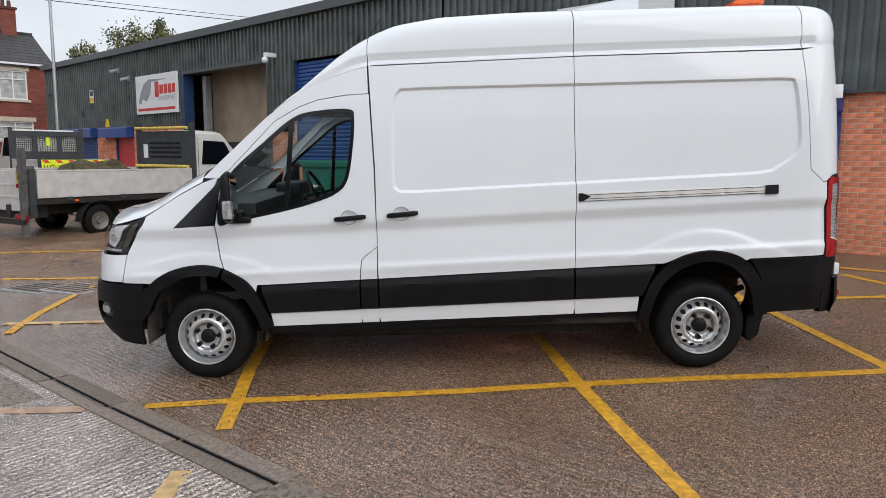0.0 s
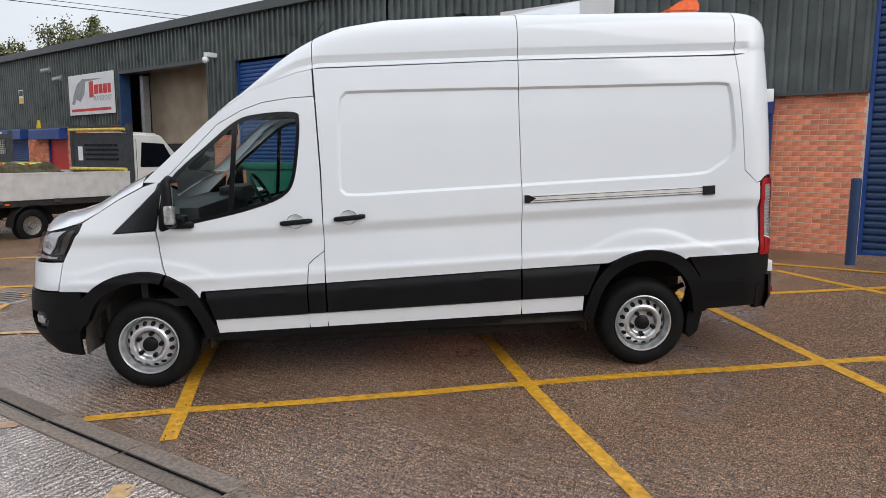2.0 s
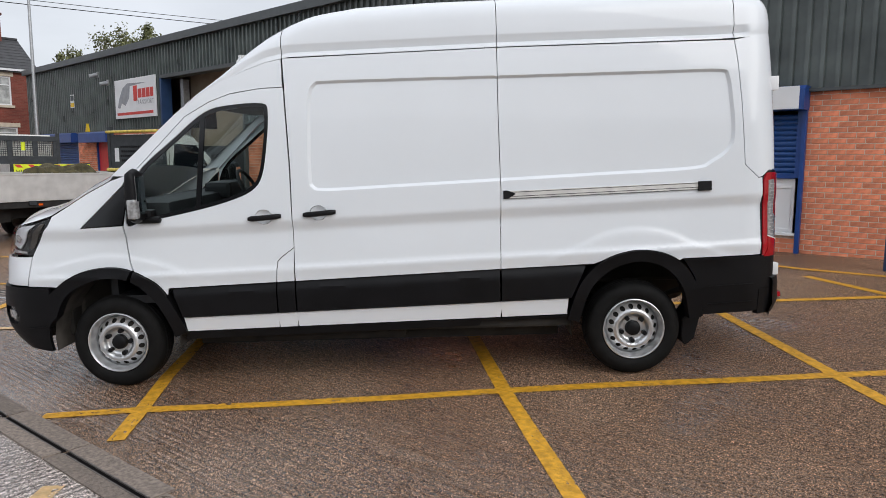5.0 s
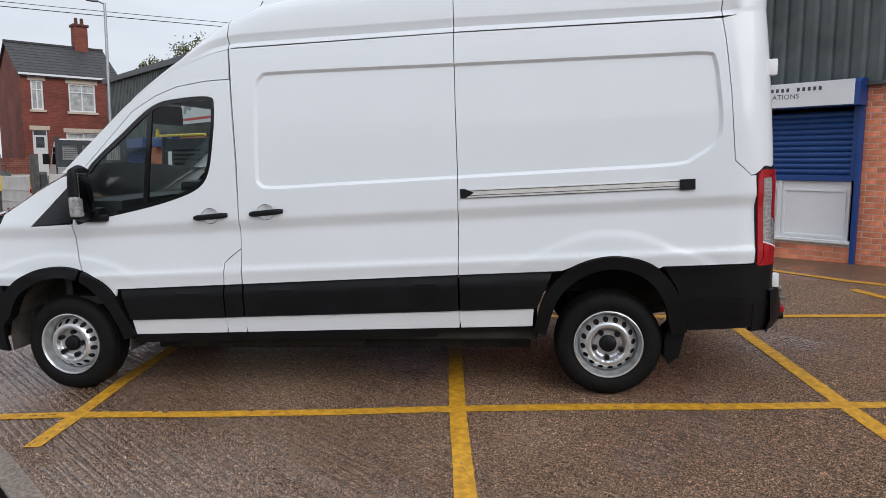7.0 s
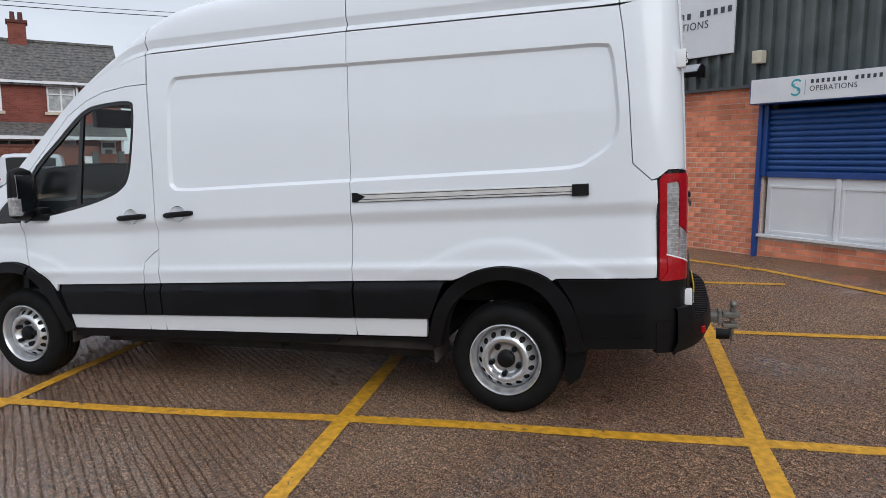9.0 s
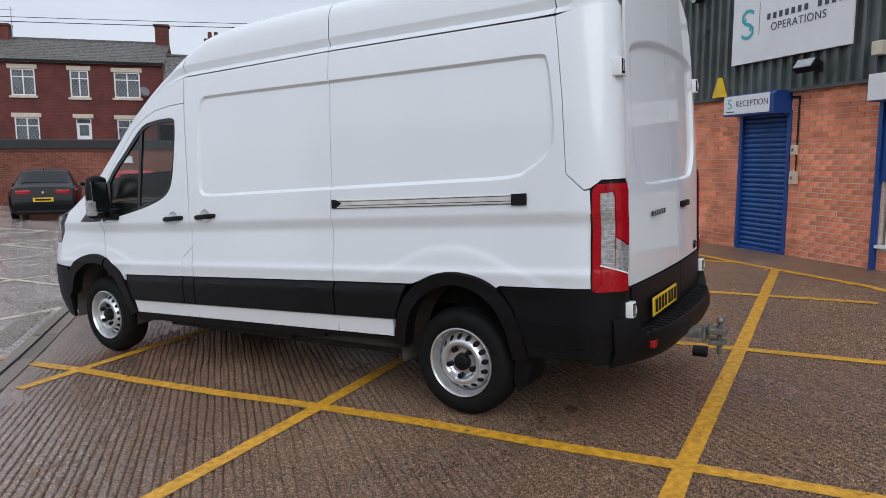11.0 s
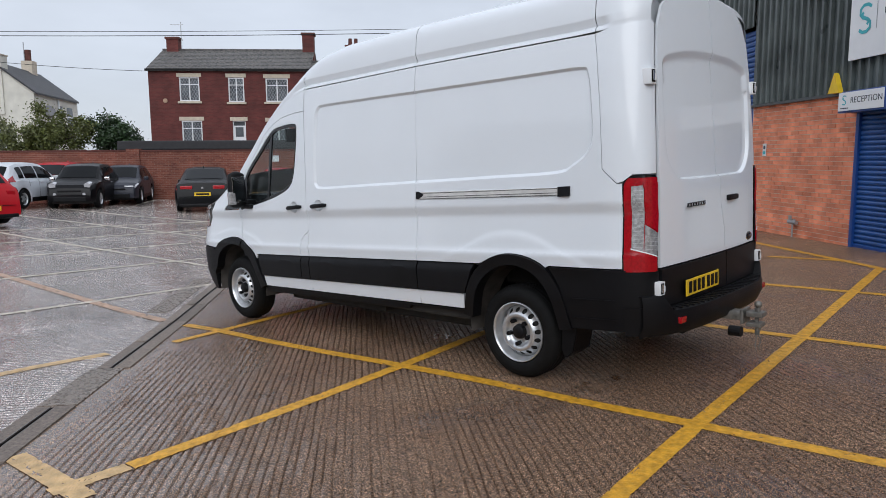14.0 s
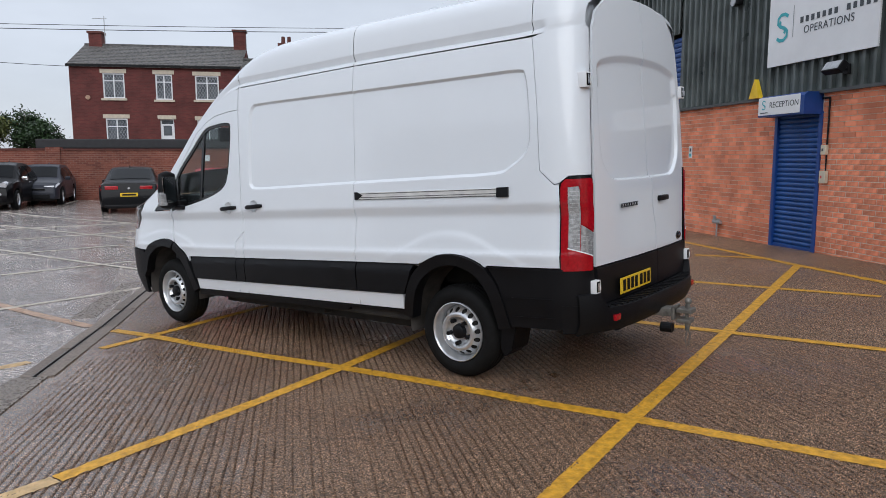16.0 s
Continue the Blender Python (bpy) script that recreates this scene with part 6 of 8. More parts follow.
def drain_block(t0, t1, d0, d1, mat, name, lift=0.012):
    bm = bmesh.new()
    n = max(1, int((t1 - t0) / 0.5))
    for k in range(n):
        a, b = t0 + (t1 - t0) * k / n, t0 + (t1 - t0) * (k + 1) / n
        q = [near_drain(t, d) for t, d in ((a, d0), (b, d0), (b, d1), (a, d1))]
        v = [bm.verts.new(p + Vector((0, 0, lift))) for p in q] + [bm.verts.new(p - Vector((0, 0, 0.08))) for p in q]
        for f in ((0, 1, 2, 3), (0, 4, 5, 1), (1, 5, 6, 2), (2, 6, 7, 3), (3, 7, 4, 0)):
            bm.faces.new([v[i] for i in f])
    return part(name, bm, mat)


drain = thing("drain_channel", "slotted concrete drain channel with weathered block edges", "drain", kind="structure")
t = 3.82 - 34 * 0.98
while t < 7.0:
    t1 = t + 0.98
    if 3.7 < t < 4.7:
        t = 4.8
        continue
    shift = -0.04 if t < 3.3 else 0.0
    for d0, d1 in ((-0.145 + shift, -0.027 + shift), (0.012 + shift, 0.112 + shift)):
        ob = drain_block(t + 0.008, t1 - 0.008, d0 + random.uniform(-0.006, 0.006), d1, M_KERB, "drain_kerb_block", 0.010 + random.uniform(-0.002, 0.004))
        ob.parent = drain
    # the slot is not cut: a dark strip gives its inner shade
    ob = drain_block(t + 0.02, t1 - 0.02, -0.026 + shift, 0.011 + shift, M_GAP_SHADE, "slot", 0.004)
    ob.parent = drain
    for d in (-0.028 + shift, 0.006 + shift):
        ob = drain_block(t + 0.02, t1 - 0.02, d, d + 0.007, M_SLOT_EDGE, "slot_edge", 0.0125)
        ob.parent = drain
    t += 0.98
patch = drain_block(3.82, 4.78, -0.145, 0.115, M_SMOOTH, "concrete_patch", 0.008)
tagged(patch, "pale smooth concrete patch filling the drain line", "ground patch", "", "structure")
strip = drain_block(-1.2, 1.3, 0.168, 0.42, M_SMOOTH, "concrete_patch", 0.004)
tagged(strip, "smooth damp concrete patch beside the drain", "ground patch", "", "structure")


M_PAINT_P = material("faded_pinkish_road_paint", (0.42, 0.27, 0.18), 0.45, vary=0.25, scale=14, bump=0.6, bump_scale=70)
M_PAINT_O = material("faded_pale_orange_paint", (0.56, 0.37, 0.17), 0.45, vary=0.25, scale=14, bump=0.6, bump_scale=70)
lift = 0.004
for pts, wd, mm in (([(2.7, -2.05), (2.185, -1.616), (1.83, -1.345), (1.40, -0.93)], 0.11, M_PAINT_O), ([(3.80, -0.52), (4.36, 0.09)], 0.12, M_PAINT_O), ([(2.74, -1.66), (3.36, -0.93)], 0.13, M_PAINT_O),
                    ([(-11.5, -12.7), (-3.16, -4.1), (-0.74, -1.61), (-0.1, -0.89)], 0.13, M_PAINT_P), ([(1.9, -5.0), (-0.27, -2.975), (-1.22, -2.126), (-2.06, -1.4), (-2.6, -0.98)], 0.1, M_PAINT_W), ([(0.0, -6.7), (-3.01, -4.02), (-5.45, -1.82)], 0.1, M_PAINT_W),
                    ([(-2.0, -8.6), (-5.33, -5.22), (-7.84, -2.67)], 0.1, M_PAINT_W), ([(-11.0, -9.5), (-8.88, -6.93), (-4.37, -1.36)], 0.1, M_PAINT_W), ([(-14.0, -9.6), (-11.53, -6.14), (-8.99, -2.6)], 0.1, M_PAINT_W),
                    ([(-5.5, -8.0), (-7.35, -6.26), (-10.81, -2.91)], 0.1, M_PAINT_W), ([(-8.0, -9.5), (-9.67, -7.45), (-12.76, -3.7)], 0.1, M_PAINT_W), ([(-16.5, -9.0), (-14.2, -6.0), (-12.5, -3.0)], 0.1, M_PAINT_W),
                    ([(-19.0, -7.6), (-22.0, -7.9)], 0.1, M_PAINT_W),
                    ([(-6.4, 0.3), (-5.2, 1.25), (-4.0, 2.3)], 0.1, M_PAINT_Y), ([(-4.8, 0.95), (-3.6, -0.1), (-2.9, -0.6)], 0.1, M_PAINT_Y), ([(-3.4, -0.5), (-2.7, 0.12), (-1.9, 0.8)], 0.09, M_PAINT_O), ([(-9.5, 0.7), (-8.09, 2.0), (-7.0, 3.0)], 0.1, M_PAINT_Y)):
    draped(pts, wd, lift, mm, "bay_line", "faded painted bay line on wet concrete", lift * 9000, 0.34)
    lift += 0.0003

yard_strip([(3.11, -2.95), (3.09, -2.56)], 0.105, 0.0038, M_PAINT_O, "bay_line", "worn pale end of a yellow bay divider", 4)

# manhole covers sunk in the yard
for x, y in ((-5.25, 0.42), (-4.75, 0.72)):
    mc = thing("manhole_cover", "dark steel manhole cover set in concrete", "manhole", Matrix.Translation((x, y, yard_height(x, y))) @ pose(0, 0, 0, 0, 0, 20))
    part("frame", box(-0.36, 0.36, -0.3, 0.3, -0.03, 0.008, 0.004), M_STEEL, mc)
    part("lid", box(-0.31, 0.31, -0.25, 0.25, 0.004, 0.014, 0.004), M_KERB, mc)
    for k in range(5):
        part("tread_bar", box(-0.28, 0.28, -0.2 + k * 0.1 - 0.012, -0.2 + k * 0.1 + 0.012, 0.014, 0.018), M_BLACK, mc)

# ---- brickwork by texture, for what stands far off ----
def brickwork(name, a, b, joint):
    m = bpy.data.materials.new(name)
    m.use_nodes = True
    n, l = m.node_tree.nodes, m.node_tree.links
    co, sepc, add, comb = n.new("ShaderNodeTexCoord"), n.new("ShaderNodeSeparateXYZ"), n.new("ShaderNodeMath"), n.new("ShaderNodeCombineXYZ")
    l.new(co.outputs["Object"], sepc.inputs[0])
    l.new(sepc.outputs["X"], add.inputs[0])
    l.new(sepc.outputs["Y"], add.inputs[1])
    l.new(add.outputs[0], comb.inputs["X"])
    l.new(sepc.outputs["Z"], comb.inputs["Y"])
    br = n.new("ShaderNodeTexBrick")
    br.inputs["Scale"].default_value = 1.0
    br.inputs["Brick Width"].default_value, br.inputs["Row Height"].default_value, br.inputs["Mortar Size"].default_value = 0.225, 0.075, 0.006
    br.inputs["Color1"].default_value, br.inputs["Color2"].default_value, br.inputs["Mortar"].default_value = (*a, 1), (*b, 1), (*joint, 1)
    l.new(comb.outputs[0], br.inputs["Vector"])
    st = n.new("ShaderNodeTexNoise")
    st.inputs["Scale"].default_value, st.inputs["Detail"].default_value = 0.9, 7
    l.new(co.outputs["Object"], st.inputs["Vector"])
    mr = n.new("ShaderNodeMapRange")
    mr.inputs[1].default_value, mr.inputs[2].default_value, mr.inputs[3].default_value, mr.inputs[4].default_value = 0.3, 0.7, 0.7, 1.25
    l.new(st.outputs["Fac"], mr.inputs[0])
    sc = n.new("ShaderNodeVectorMath")
    sc.operation = "SCALE"
    l.new(br.outputs["Color"], sc.inputs[0])
    l.new(mr.outputs[0], sc.inputs["Scale"])
    l.new(sc.outputs[0], n["Principled BSDF"].inputs["Base Color"])
    n["Principled BSDF"].inputs["Roughness"].default_value = 0.85
    return m


M_HB1 = brickwork("dark_plum_brickwork", (0.092, 0.021, 0.018), (0.13, 0.03, 0.025), (0.115, 0.045, 0.037))
M_HB2 = brickwork("red_house_brickwork", (0.165, 0.038, 0.024), (0.22, 0.058, 0.04), (0.19, 0.085, 0.065))
M_GB = brickwork("garden_wall_brickwork", (0.14, 0.037, 0.023), (0.215, 0.069, 0.043), (0.24, 0.145, 0.11))
M_PANE = material("dim_window_pane", (0.10, 0.11, 0.12), 0.05, vary=0.5, scale=1.5)
M_NET = material("net_curtain_pane", (0.42, 0.43, 0.42), 0.2, vary=0.3, scale=5)
M_TIN = material("weathered_pantile", (0.04, 0.04, 0.043), 0.6, vary=0.3, scale=4)
M_DISH = material("grey_dish", (0.2, 0.2, 0.21), 0.5)


def window(parent, x0, x1, z0, z1, lintel=M_STONE, curtain=False, split=2, lattice=False):
    w = part("window", box(x0, x1, 0.1, 0.12, z0, z1), M_NET if curtain else M_PANE, parent)
    for a, b, c, d in ((x0, x1, z1 - 0.07, z1), (x0, x1, z0, z0 + 0.07), (x0, x0 + 0.07, z0 + 0.07, z1 - 0.07), (x1 - 0.07, x1, z0 + 0.07, z1 - 0.07)):
        part("frame", box(a, b, 0.04, 0.1, c, d), M_PVC, w)
    for k in range(1, split):
        x = x0 + (x1 - x0) * k / split
        part("mullion", box(x - 0.03, x + 0.03, 0.045, 0.1, z0 + 0.07, z1 - 0.07), M_PVC, w)
    zt = z0 + (z1 - z0) * 0.7
    part("transom", box(x0 + 0.07, x1 - 0.07, 0.05, 0.1, zt - 0.025, zt + 0.025), M_PVC, w)
    if lattice:
        for k in range(-7, 8):
            for g in (1, -1):
                cx, h = (x0 + x1) / 2 + k * 0.16, (z1 - z0)
                a, b = (cx - g * h * 0.3, z0), (cx + g * h * 0.3, z1)
                pts = [(a[0] + (b[0] - a[0]) * f, a[1] + (b[1] - a[1]) * f) for f in [i / 24 for i in range(25)]]
                pts = [p for p in pts if x0 + 0.05 < p[0] < x1 - 0.05]
                if len(pts) > 1:
                    part("lead", tube((pts[0][0], 0.096, pts[0][1]), (pts[-1][0], 0.096, pts[-1][1]), 0.011, sides=4), M_SIGNGREY, w)
    part("sill", box(x0 - 0.1, x1 + 0.1, -0.08, 0.0, z0 - 0.12, z0 - 0.002), lintel, w)
    part("lintel", box(x0 - 0.12, x1 + 0.12, -0.02, 0.0, z1 + 0.003, z1 + 0.22), lintel, w)
    return w


def house(label, m, w0, w1, deep, eaves, ridge, wall_mat, roof_mat, windows, doors=(), chimneys=(), courses=0.0):
    """A house facing -y in its own frame, ridge along x."""
    t = thing("house", label, "house", m)
    holes = [w[:4] for w in windows] + [(x0, x1, -0.3, z1) for x0, x1, z1 in doors]
    bm = bmesh.new()
    xs = sorted({w0, w1} | {h[0] for h in holes} | {h[1] for h in holes})
    zs = sorted({-0.5, eaves} | {h[2] for h in holes} | {h[3] for h in holes})
    grid = {(x, z): bm.verts.new((x, 0, z)) for x in xs for z in zs}
    for x, xe in zip(xs, xs[1:]):
        for z, ze in zip(zs, zs[1:]):
            if not any(h[0] <= x and xe <= h[1] and h[2] <= z and ze <= h[3] for h in holes):
                bm.faces.new((grid[x, z], grid[xe, z], grid[xe, ze], grid[x, ze]))
    for h in holes:
        ring = [(h[0], h[2]), (h[1], h[2]), (h[1], h[3]), (h[0], h[3])]
        for p, q in zip(ring, ring[1:] + ring[:1]):
            bm.faces.new((grid[p], grid[q], bm.verts.new((q[0], 0.14, q[1])), bm.verts.new((p[0], 0.14, p[1]))))
    v = [grid[w0, -0.5], grid[w1, -0.5], bm.verts.new((w1, deep, -0.5)), bm.verts.new((w0, deep, -0.5)), grid[w0, eaves], grid[w1, eaves], bm.verts.new((w1, deep, eaves)), bm.verts.new((w0, deep, eaves)), bm.verts.new((w0, deep / 2, ridge)), bm.verts.new((w1, deep / 2, ridge))]
    for f in ((2, 3, 7, 6), (1, 2, 6, 9, 5), (3, 0, 4, 8, 7)):
        bm.faces.new([v[i] for i in f])
    part("wall", bm, wall_mat, t)
    over = 0.18
    slope = (ridge - eaves) / (deep / 2)
    for side in (0, 1):
        n = int((deep / 2 + over) / courses) if courses else 1
        bm, rows = bmesh.new(), []
        for k in range(n):
            for e, drop in ((k, 0.06), (k + 1, 0.035 if courses else 0.06)):
                a = -over + (deep / 2 + over) * e / n
                y = a if side == 0 else deep - a
                rows.append([bm.verts.new((x, y, eaves + a * slope + drop)) for x in (w0 - 0.12, w1 + 0.12)])
        first = [bm.verts.new(v.co - Vector((0, 0, 0.09))) for v in rows[0]]
        last = [bm.verts.new(v.co - Vector((0, 0, 0.09))) for v in rows[-1]]
        for p, q in zip([first] + rows, rows + [last]):
            bm.faces.new((p[0], p[1], q[1], q[0]))
        bm.faces.new((last[0], last[1], first[1], first[0]))
        for i in (0, 1):
            bm.faces.new([r[i] for r in [first] + rows + [last]])
        part("roof", bm, roof_mat, t)
    part("ridge", box(w0 - 0.12, w1 + 0.12, deep / 2 - 0.12, deep / 2 + 0.12, ridge + 0.0, ridge + 0.1), roof_mat, t)
    part("gutter", box(w0 - 0.1, w1 + 0.1, -0.24, -0.13, eaves - 0.07, eaves + 0.03), M_PVC if wall_mat is M_HB2 else M_BLACK, t)
    for a in windows:
        window(t, *a[:4], *([M_STONE, a[4]] if len(a) > 4 else []), lattice=wall_mat is M_HB1)
    for x0, x1, z1 in doors:
        d = part("door", box(x0, x1, 0.08, 0.12, -0.3, z1), M_PVC, t)
        part("door_pane", box(x0 + 0.15, x1 - 0.15, 0.072, 0.08, z1 - 0.9, z1 - 0.35), M_PANE, d)
        part("fanlight", box(x0 + 0.06, x1 - 0.06, 0.072, 0.08, z1 - 0.26, z1 - 0.05), M_PANE, d)
        part("lintel", box(x0 - 0.12, x1 + 0.12, -0.02, 0.0, z1 + 0.003, z1 + 0.22), M_STONE, d)
    for x, h in chimneys:
        c = part("chimney", box(x - 0.35, x + 0.35, deep / 2 - 0.35, deep / 2 + 0.35, ridge - 0.6, h), wall_mat, t)
        part("cap", box(x - 0.42, x + 0.42, deep / 2 - 0.42, deep / 2 + 0.42, h, h + 0.12), M_HBRICK, c)
        for dx in ((-0.15, 0.15) if wall_mat is M_HB2 else ()):
            part("pot", tube((x + dx, deep / 2, h + 0.12), (x + dx, deep / 2, h + 0.5), 0.11, 0.09, 10), M_HBRICK, c)
    return t


def facing(X):
    return pose(X, 0, 0, 0, 0, 90)


h1 = house("dark red brick terrace house with slate roof behind the wall", facing(-34.5), -11.85, -2.85, 7.0, 6.8, 8.35, M_HB1, M_SLATE,
           [(-10.15, -9.02, 5.02, 6.38), (-7.4, -6.5, 4.97, 6.36), (-5.28, -4.0, 4.98, 6.32), (-10.12, -8.97, 2.45, 3.92), (-5.25, -4.0, 2.4, 3.85)], [(-7.25, -6.5, 3.89)], [(-11.3, 9.0), (-3.1, 9.3)], 0.25)
part("alarm_box", tube((-10.95, -0.08, 5.05), (-10.95, 0.0, 5.05), 0.12, sides=14), M_PAINT_P, h1)
part("dish", tube((-3.75, -0.25, 5.3), (-3.7, -0.3, 5.32), 0.28, 0.24, 16), M_DISH, h1)
aer = part("aerial", tube((-10.75, 3.2, 8.4), (-10.75, 3.2, 10.0), 0.025), M_STEEL, h1)
part("boom", tube((-11.4, 3.2, 9.85), (-10.6, 3.2, 9.85), 0.018), M_STEEL, aer)
h2 = house("red brick house with slate roof and front porch roof", facing(-28.0), -2.15, 3.67, 6.0, 4.75, 6.75, M_HB2, M_SLATE,
           [(0.86, 1.92, 3.54, 4.6, True), (-1.9, -0.75, 3.54, 4.6, True), (0.87, 1.85, 1.5, 2.42, True), (-1.5, 0.3, 1.5, 2.4)], [(2.8, 3.4, 2.35)], [(-0.05, 7.5)], 0.2)
bm = bmesh.new()
q = [bm.verts.new(p) for p in ((-2.2, -1.2, 2.5), (3.75, -1.2, 2.5), (3.75, -0.01, 3.1), (-2.2, -0.01, 3.1))]
q += [bm.verts.new(x.co - Vector((0, 0, 0.09))) for x in q]
for f in ((0, 1, 2, 3), (0, 4, 5, 1), (1, 5, 6, 2), (3, 7, 4, 0), (7, 6, 5, 4)):
    bm.faces.new([q[i] for i in f])
part("porch_roof", bm, M_SLATE, h2)
part("fascia", box(-2.2, 3.75, -1.24, -1.2, 2.38, 2.52), M_PVC, h2)
part("porch_post", box(3.5, 3.6, -1.15, -1.05, -0.3, 2.4), M_PVC, h2)
part("downpipe", tube((2.0, -0.05, 3.1), (2.0, -0.05, 4.7), 0.05), M_PVC, h2)
house("red brick house with dark tiled roof and stone lintels", facing(-36.0), 6.23, 10.96, 6.5, 6.15, 8.1, M_HB2, M_TIN,
      [(6.67, 7.23, 4.37, 5.84, True), (8.42, 9.72, 4.35, 5.8, True), (8.2, 9.9, 2.3, 3.25, True)], [(6.63, 7.32, 3.33)], [(9.9, 9.3)], 0.3)
# white rendered house, its gable to the yard
wh = thing("house", "cream rendered house with grey roof and gable chimney", "house")
bm = bmesh.new()
prof = [(-24.4, -0.5), (-19.8, -0.5), (-19.8, 5.85), (-22.1, 7.6), (-24.4, 5.85)]
BACK = Vector((-8.0, -0.8, 0.0))
f0 = [bm.verts.new((-38, y, z)) for y, z in prof]
f1 = [bm.verts.new(v.co + BACK) for v in f0]
bm.faces.new(f0)
bm.faces.new(f1[::-1])
for i in (0, 1, 4):
    bm.faces.new((f0[i], f1[i], f1[(i + 1) % 5], f0[(i + 1) % 5]))
part("wall", bm, M_RENDER, wh)
for s in (-1, 1):
    bm = bmesh.new()
    e, r = Vector((-37.85, -22.1 + s * 2.5, 5.72)), Vector((-37.85, -22.1, 7.64))
    q = [bm.verts.new(p) for p in (e, r, r + BACK, e + BACK)]
    q += [bm.verts.new(x.co + Vector((0, 0, 0.12))) for x in q]
    for f in ((4, 5, 6, 7), (0, 1, 5, 4), (3, 0, 4, 7), (1, 2, 6, 5)):
        bm.faces.new([q[i] for i in f])
    part("roof", bm, M_TIN, wh)
st = part("chimney", box(-38.7, -37.9, -22.75, -21.55, 4.5, 8.05), M_RENDER, wh)
part("cap", box(-38.75, -37.85, -22.8, -21.5, 8.05, 8.12), M_STONE, st)
part("pot", tube((-38.3, -22.4, 8.12), (-38.3, -22.4, 8.6), 0.16), M_DARK, st)
st = part("chimney", box(-44.3, -43.6, -23.1, -22.4, 6.9, 8.45), M_STONE, wh)
part("pot", tube((-43.9, -22.75, 8.45), (-43.9, -22.75, 9.2), 0.2), M_HBRICK, st)
part("aerial", tube((-43.7, -22.9, 8.4), (-43.7, -22.9, 9.7), 0.03), M_STEEL, wh)
for y0, y1, z0, z1 in ((-22.1, -21.2, 2.2, 3.6), (-24.2, -23.4, 2.0, 3.2)):
    w = part("window", box(-37.99, -37.96, y0, y1, z0, z1), M_PANE, wh)
    for yy in (y0, (y0 + y1) / 2 - 0.03, y1 - 0.06):
        part("frame", box(-37.96, -37.93, yy, yy + 0.06, z0, z1), M_PVC, w)
    for zz in (z0, (z0 + z1) / 2, z1 - 0.06):
        part("frame", box(-37.96, -37.935, y0, y1, zz, zz + 0.06), M_PVC, w)
for k, (a, b) in enumerate(((-42.6, -42.1), (-44.6, -43.7))):
    yy = -19.8 + (a + 38) * 0.1
    w = part("window", box(a, b, yy - 0.05, yy + 0.09, 4.0, 5.3), M_PANE, wh)
    part("frame", box(a, b, yy + 0.02, yy + 0.11, 4.6, 4.68), M_PVC, w)
part("downpipe", tube((-41.9, -20.1, 0.0), (-41.9, -20.1, 5.7), 0.06), M_PVC, wh)
part("dish", tube((-39.3, -19.6, 4.75), (-39.15, -19.5, 4.8), 0.42, 0.36, 16), M_DISH, wh)

# garden wall with piers, and the flat dark roof behind it
bm = bmesh.new()
bm_box(bm, -22.75, -22.5, -40, -9.08, -0.4, 2.06)
bm_box(bm, -22.75, -22.5, -8.55, 1.72, -0.4, 2.05)
bm_box(bm, -22.75, -22.5, 2.25, 4.2, -0.4, 1.8)
gw = tagged(part("garden_wall", bm, M_GB), "old red brick boundary wall with piers", "wall", "", "structure")
for y0, y1, z in ((-9.08, -8.55, 2.16), (-15.7, -15.2, 2.16), (1.72, 2.25, 2.08)):
    part("pier", box(-22.82, -22.43, y0, y1, -0.4, z), M_GB, gw)
part("coping", box(-22.79, -22.46, -40, -9.09, 2.061, 2.12), M_HBRICK, gw)
part("coping", box(-22.79, -22.46, -8.54, 1.71, 2.051, 2.11), M_HBRICK, gw)
part("plaque", box(-22.43, -22.41, 1.8, 2.15, 1.45, 1.7), M_WHITE, gw)
part("plaque", box(-22.49, -22.47, -3.2, -2.9, 1.6, 1.85), M_WHITE, gw)
shed = thing("lean_to_roof", "long low dark felt roof behind the wall", "roof")
part("felt", box(-25.5, -22.9, -9.6, -1.0, 2.12, 2.5, 0.05), M_DARK, shed)
part("support", box(-25.4, -23.0, -9.5, -1.1, -0.3, 2.12), M_HBRICK, shed)


# ---- trees and bushes ----
def leaf_material(name, colour):
    return material(name, colour, 0.55, vary=0.35, scale=2.0, by_island=0.35)


M_LEAF = leaf_material("dull_green_leaves", (0.10, 0.115, 0.028))
M_LEAF_DARK = leaf_material("dark_green_leaves", (0.028, 0.055, 0.018))
M_WILLOW = leaf_material("grey_green_willow_leaves", (0.135, 0.145, 0.06))
M_BARK = material("grey_brown_bark", (0.10, 0.075, 0.055), 0.9, vary=0.3, scale=8, bump=0.5, bump_scale=40)


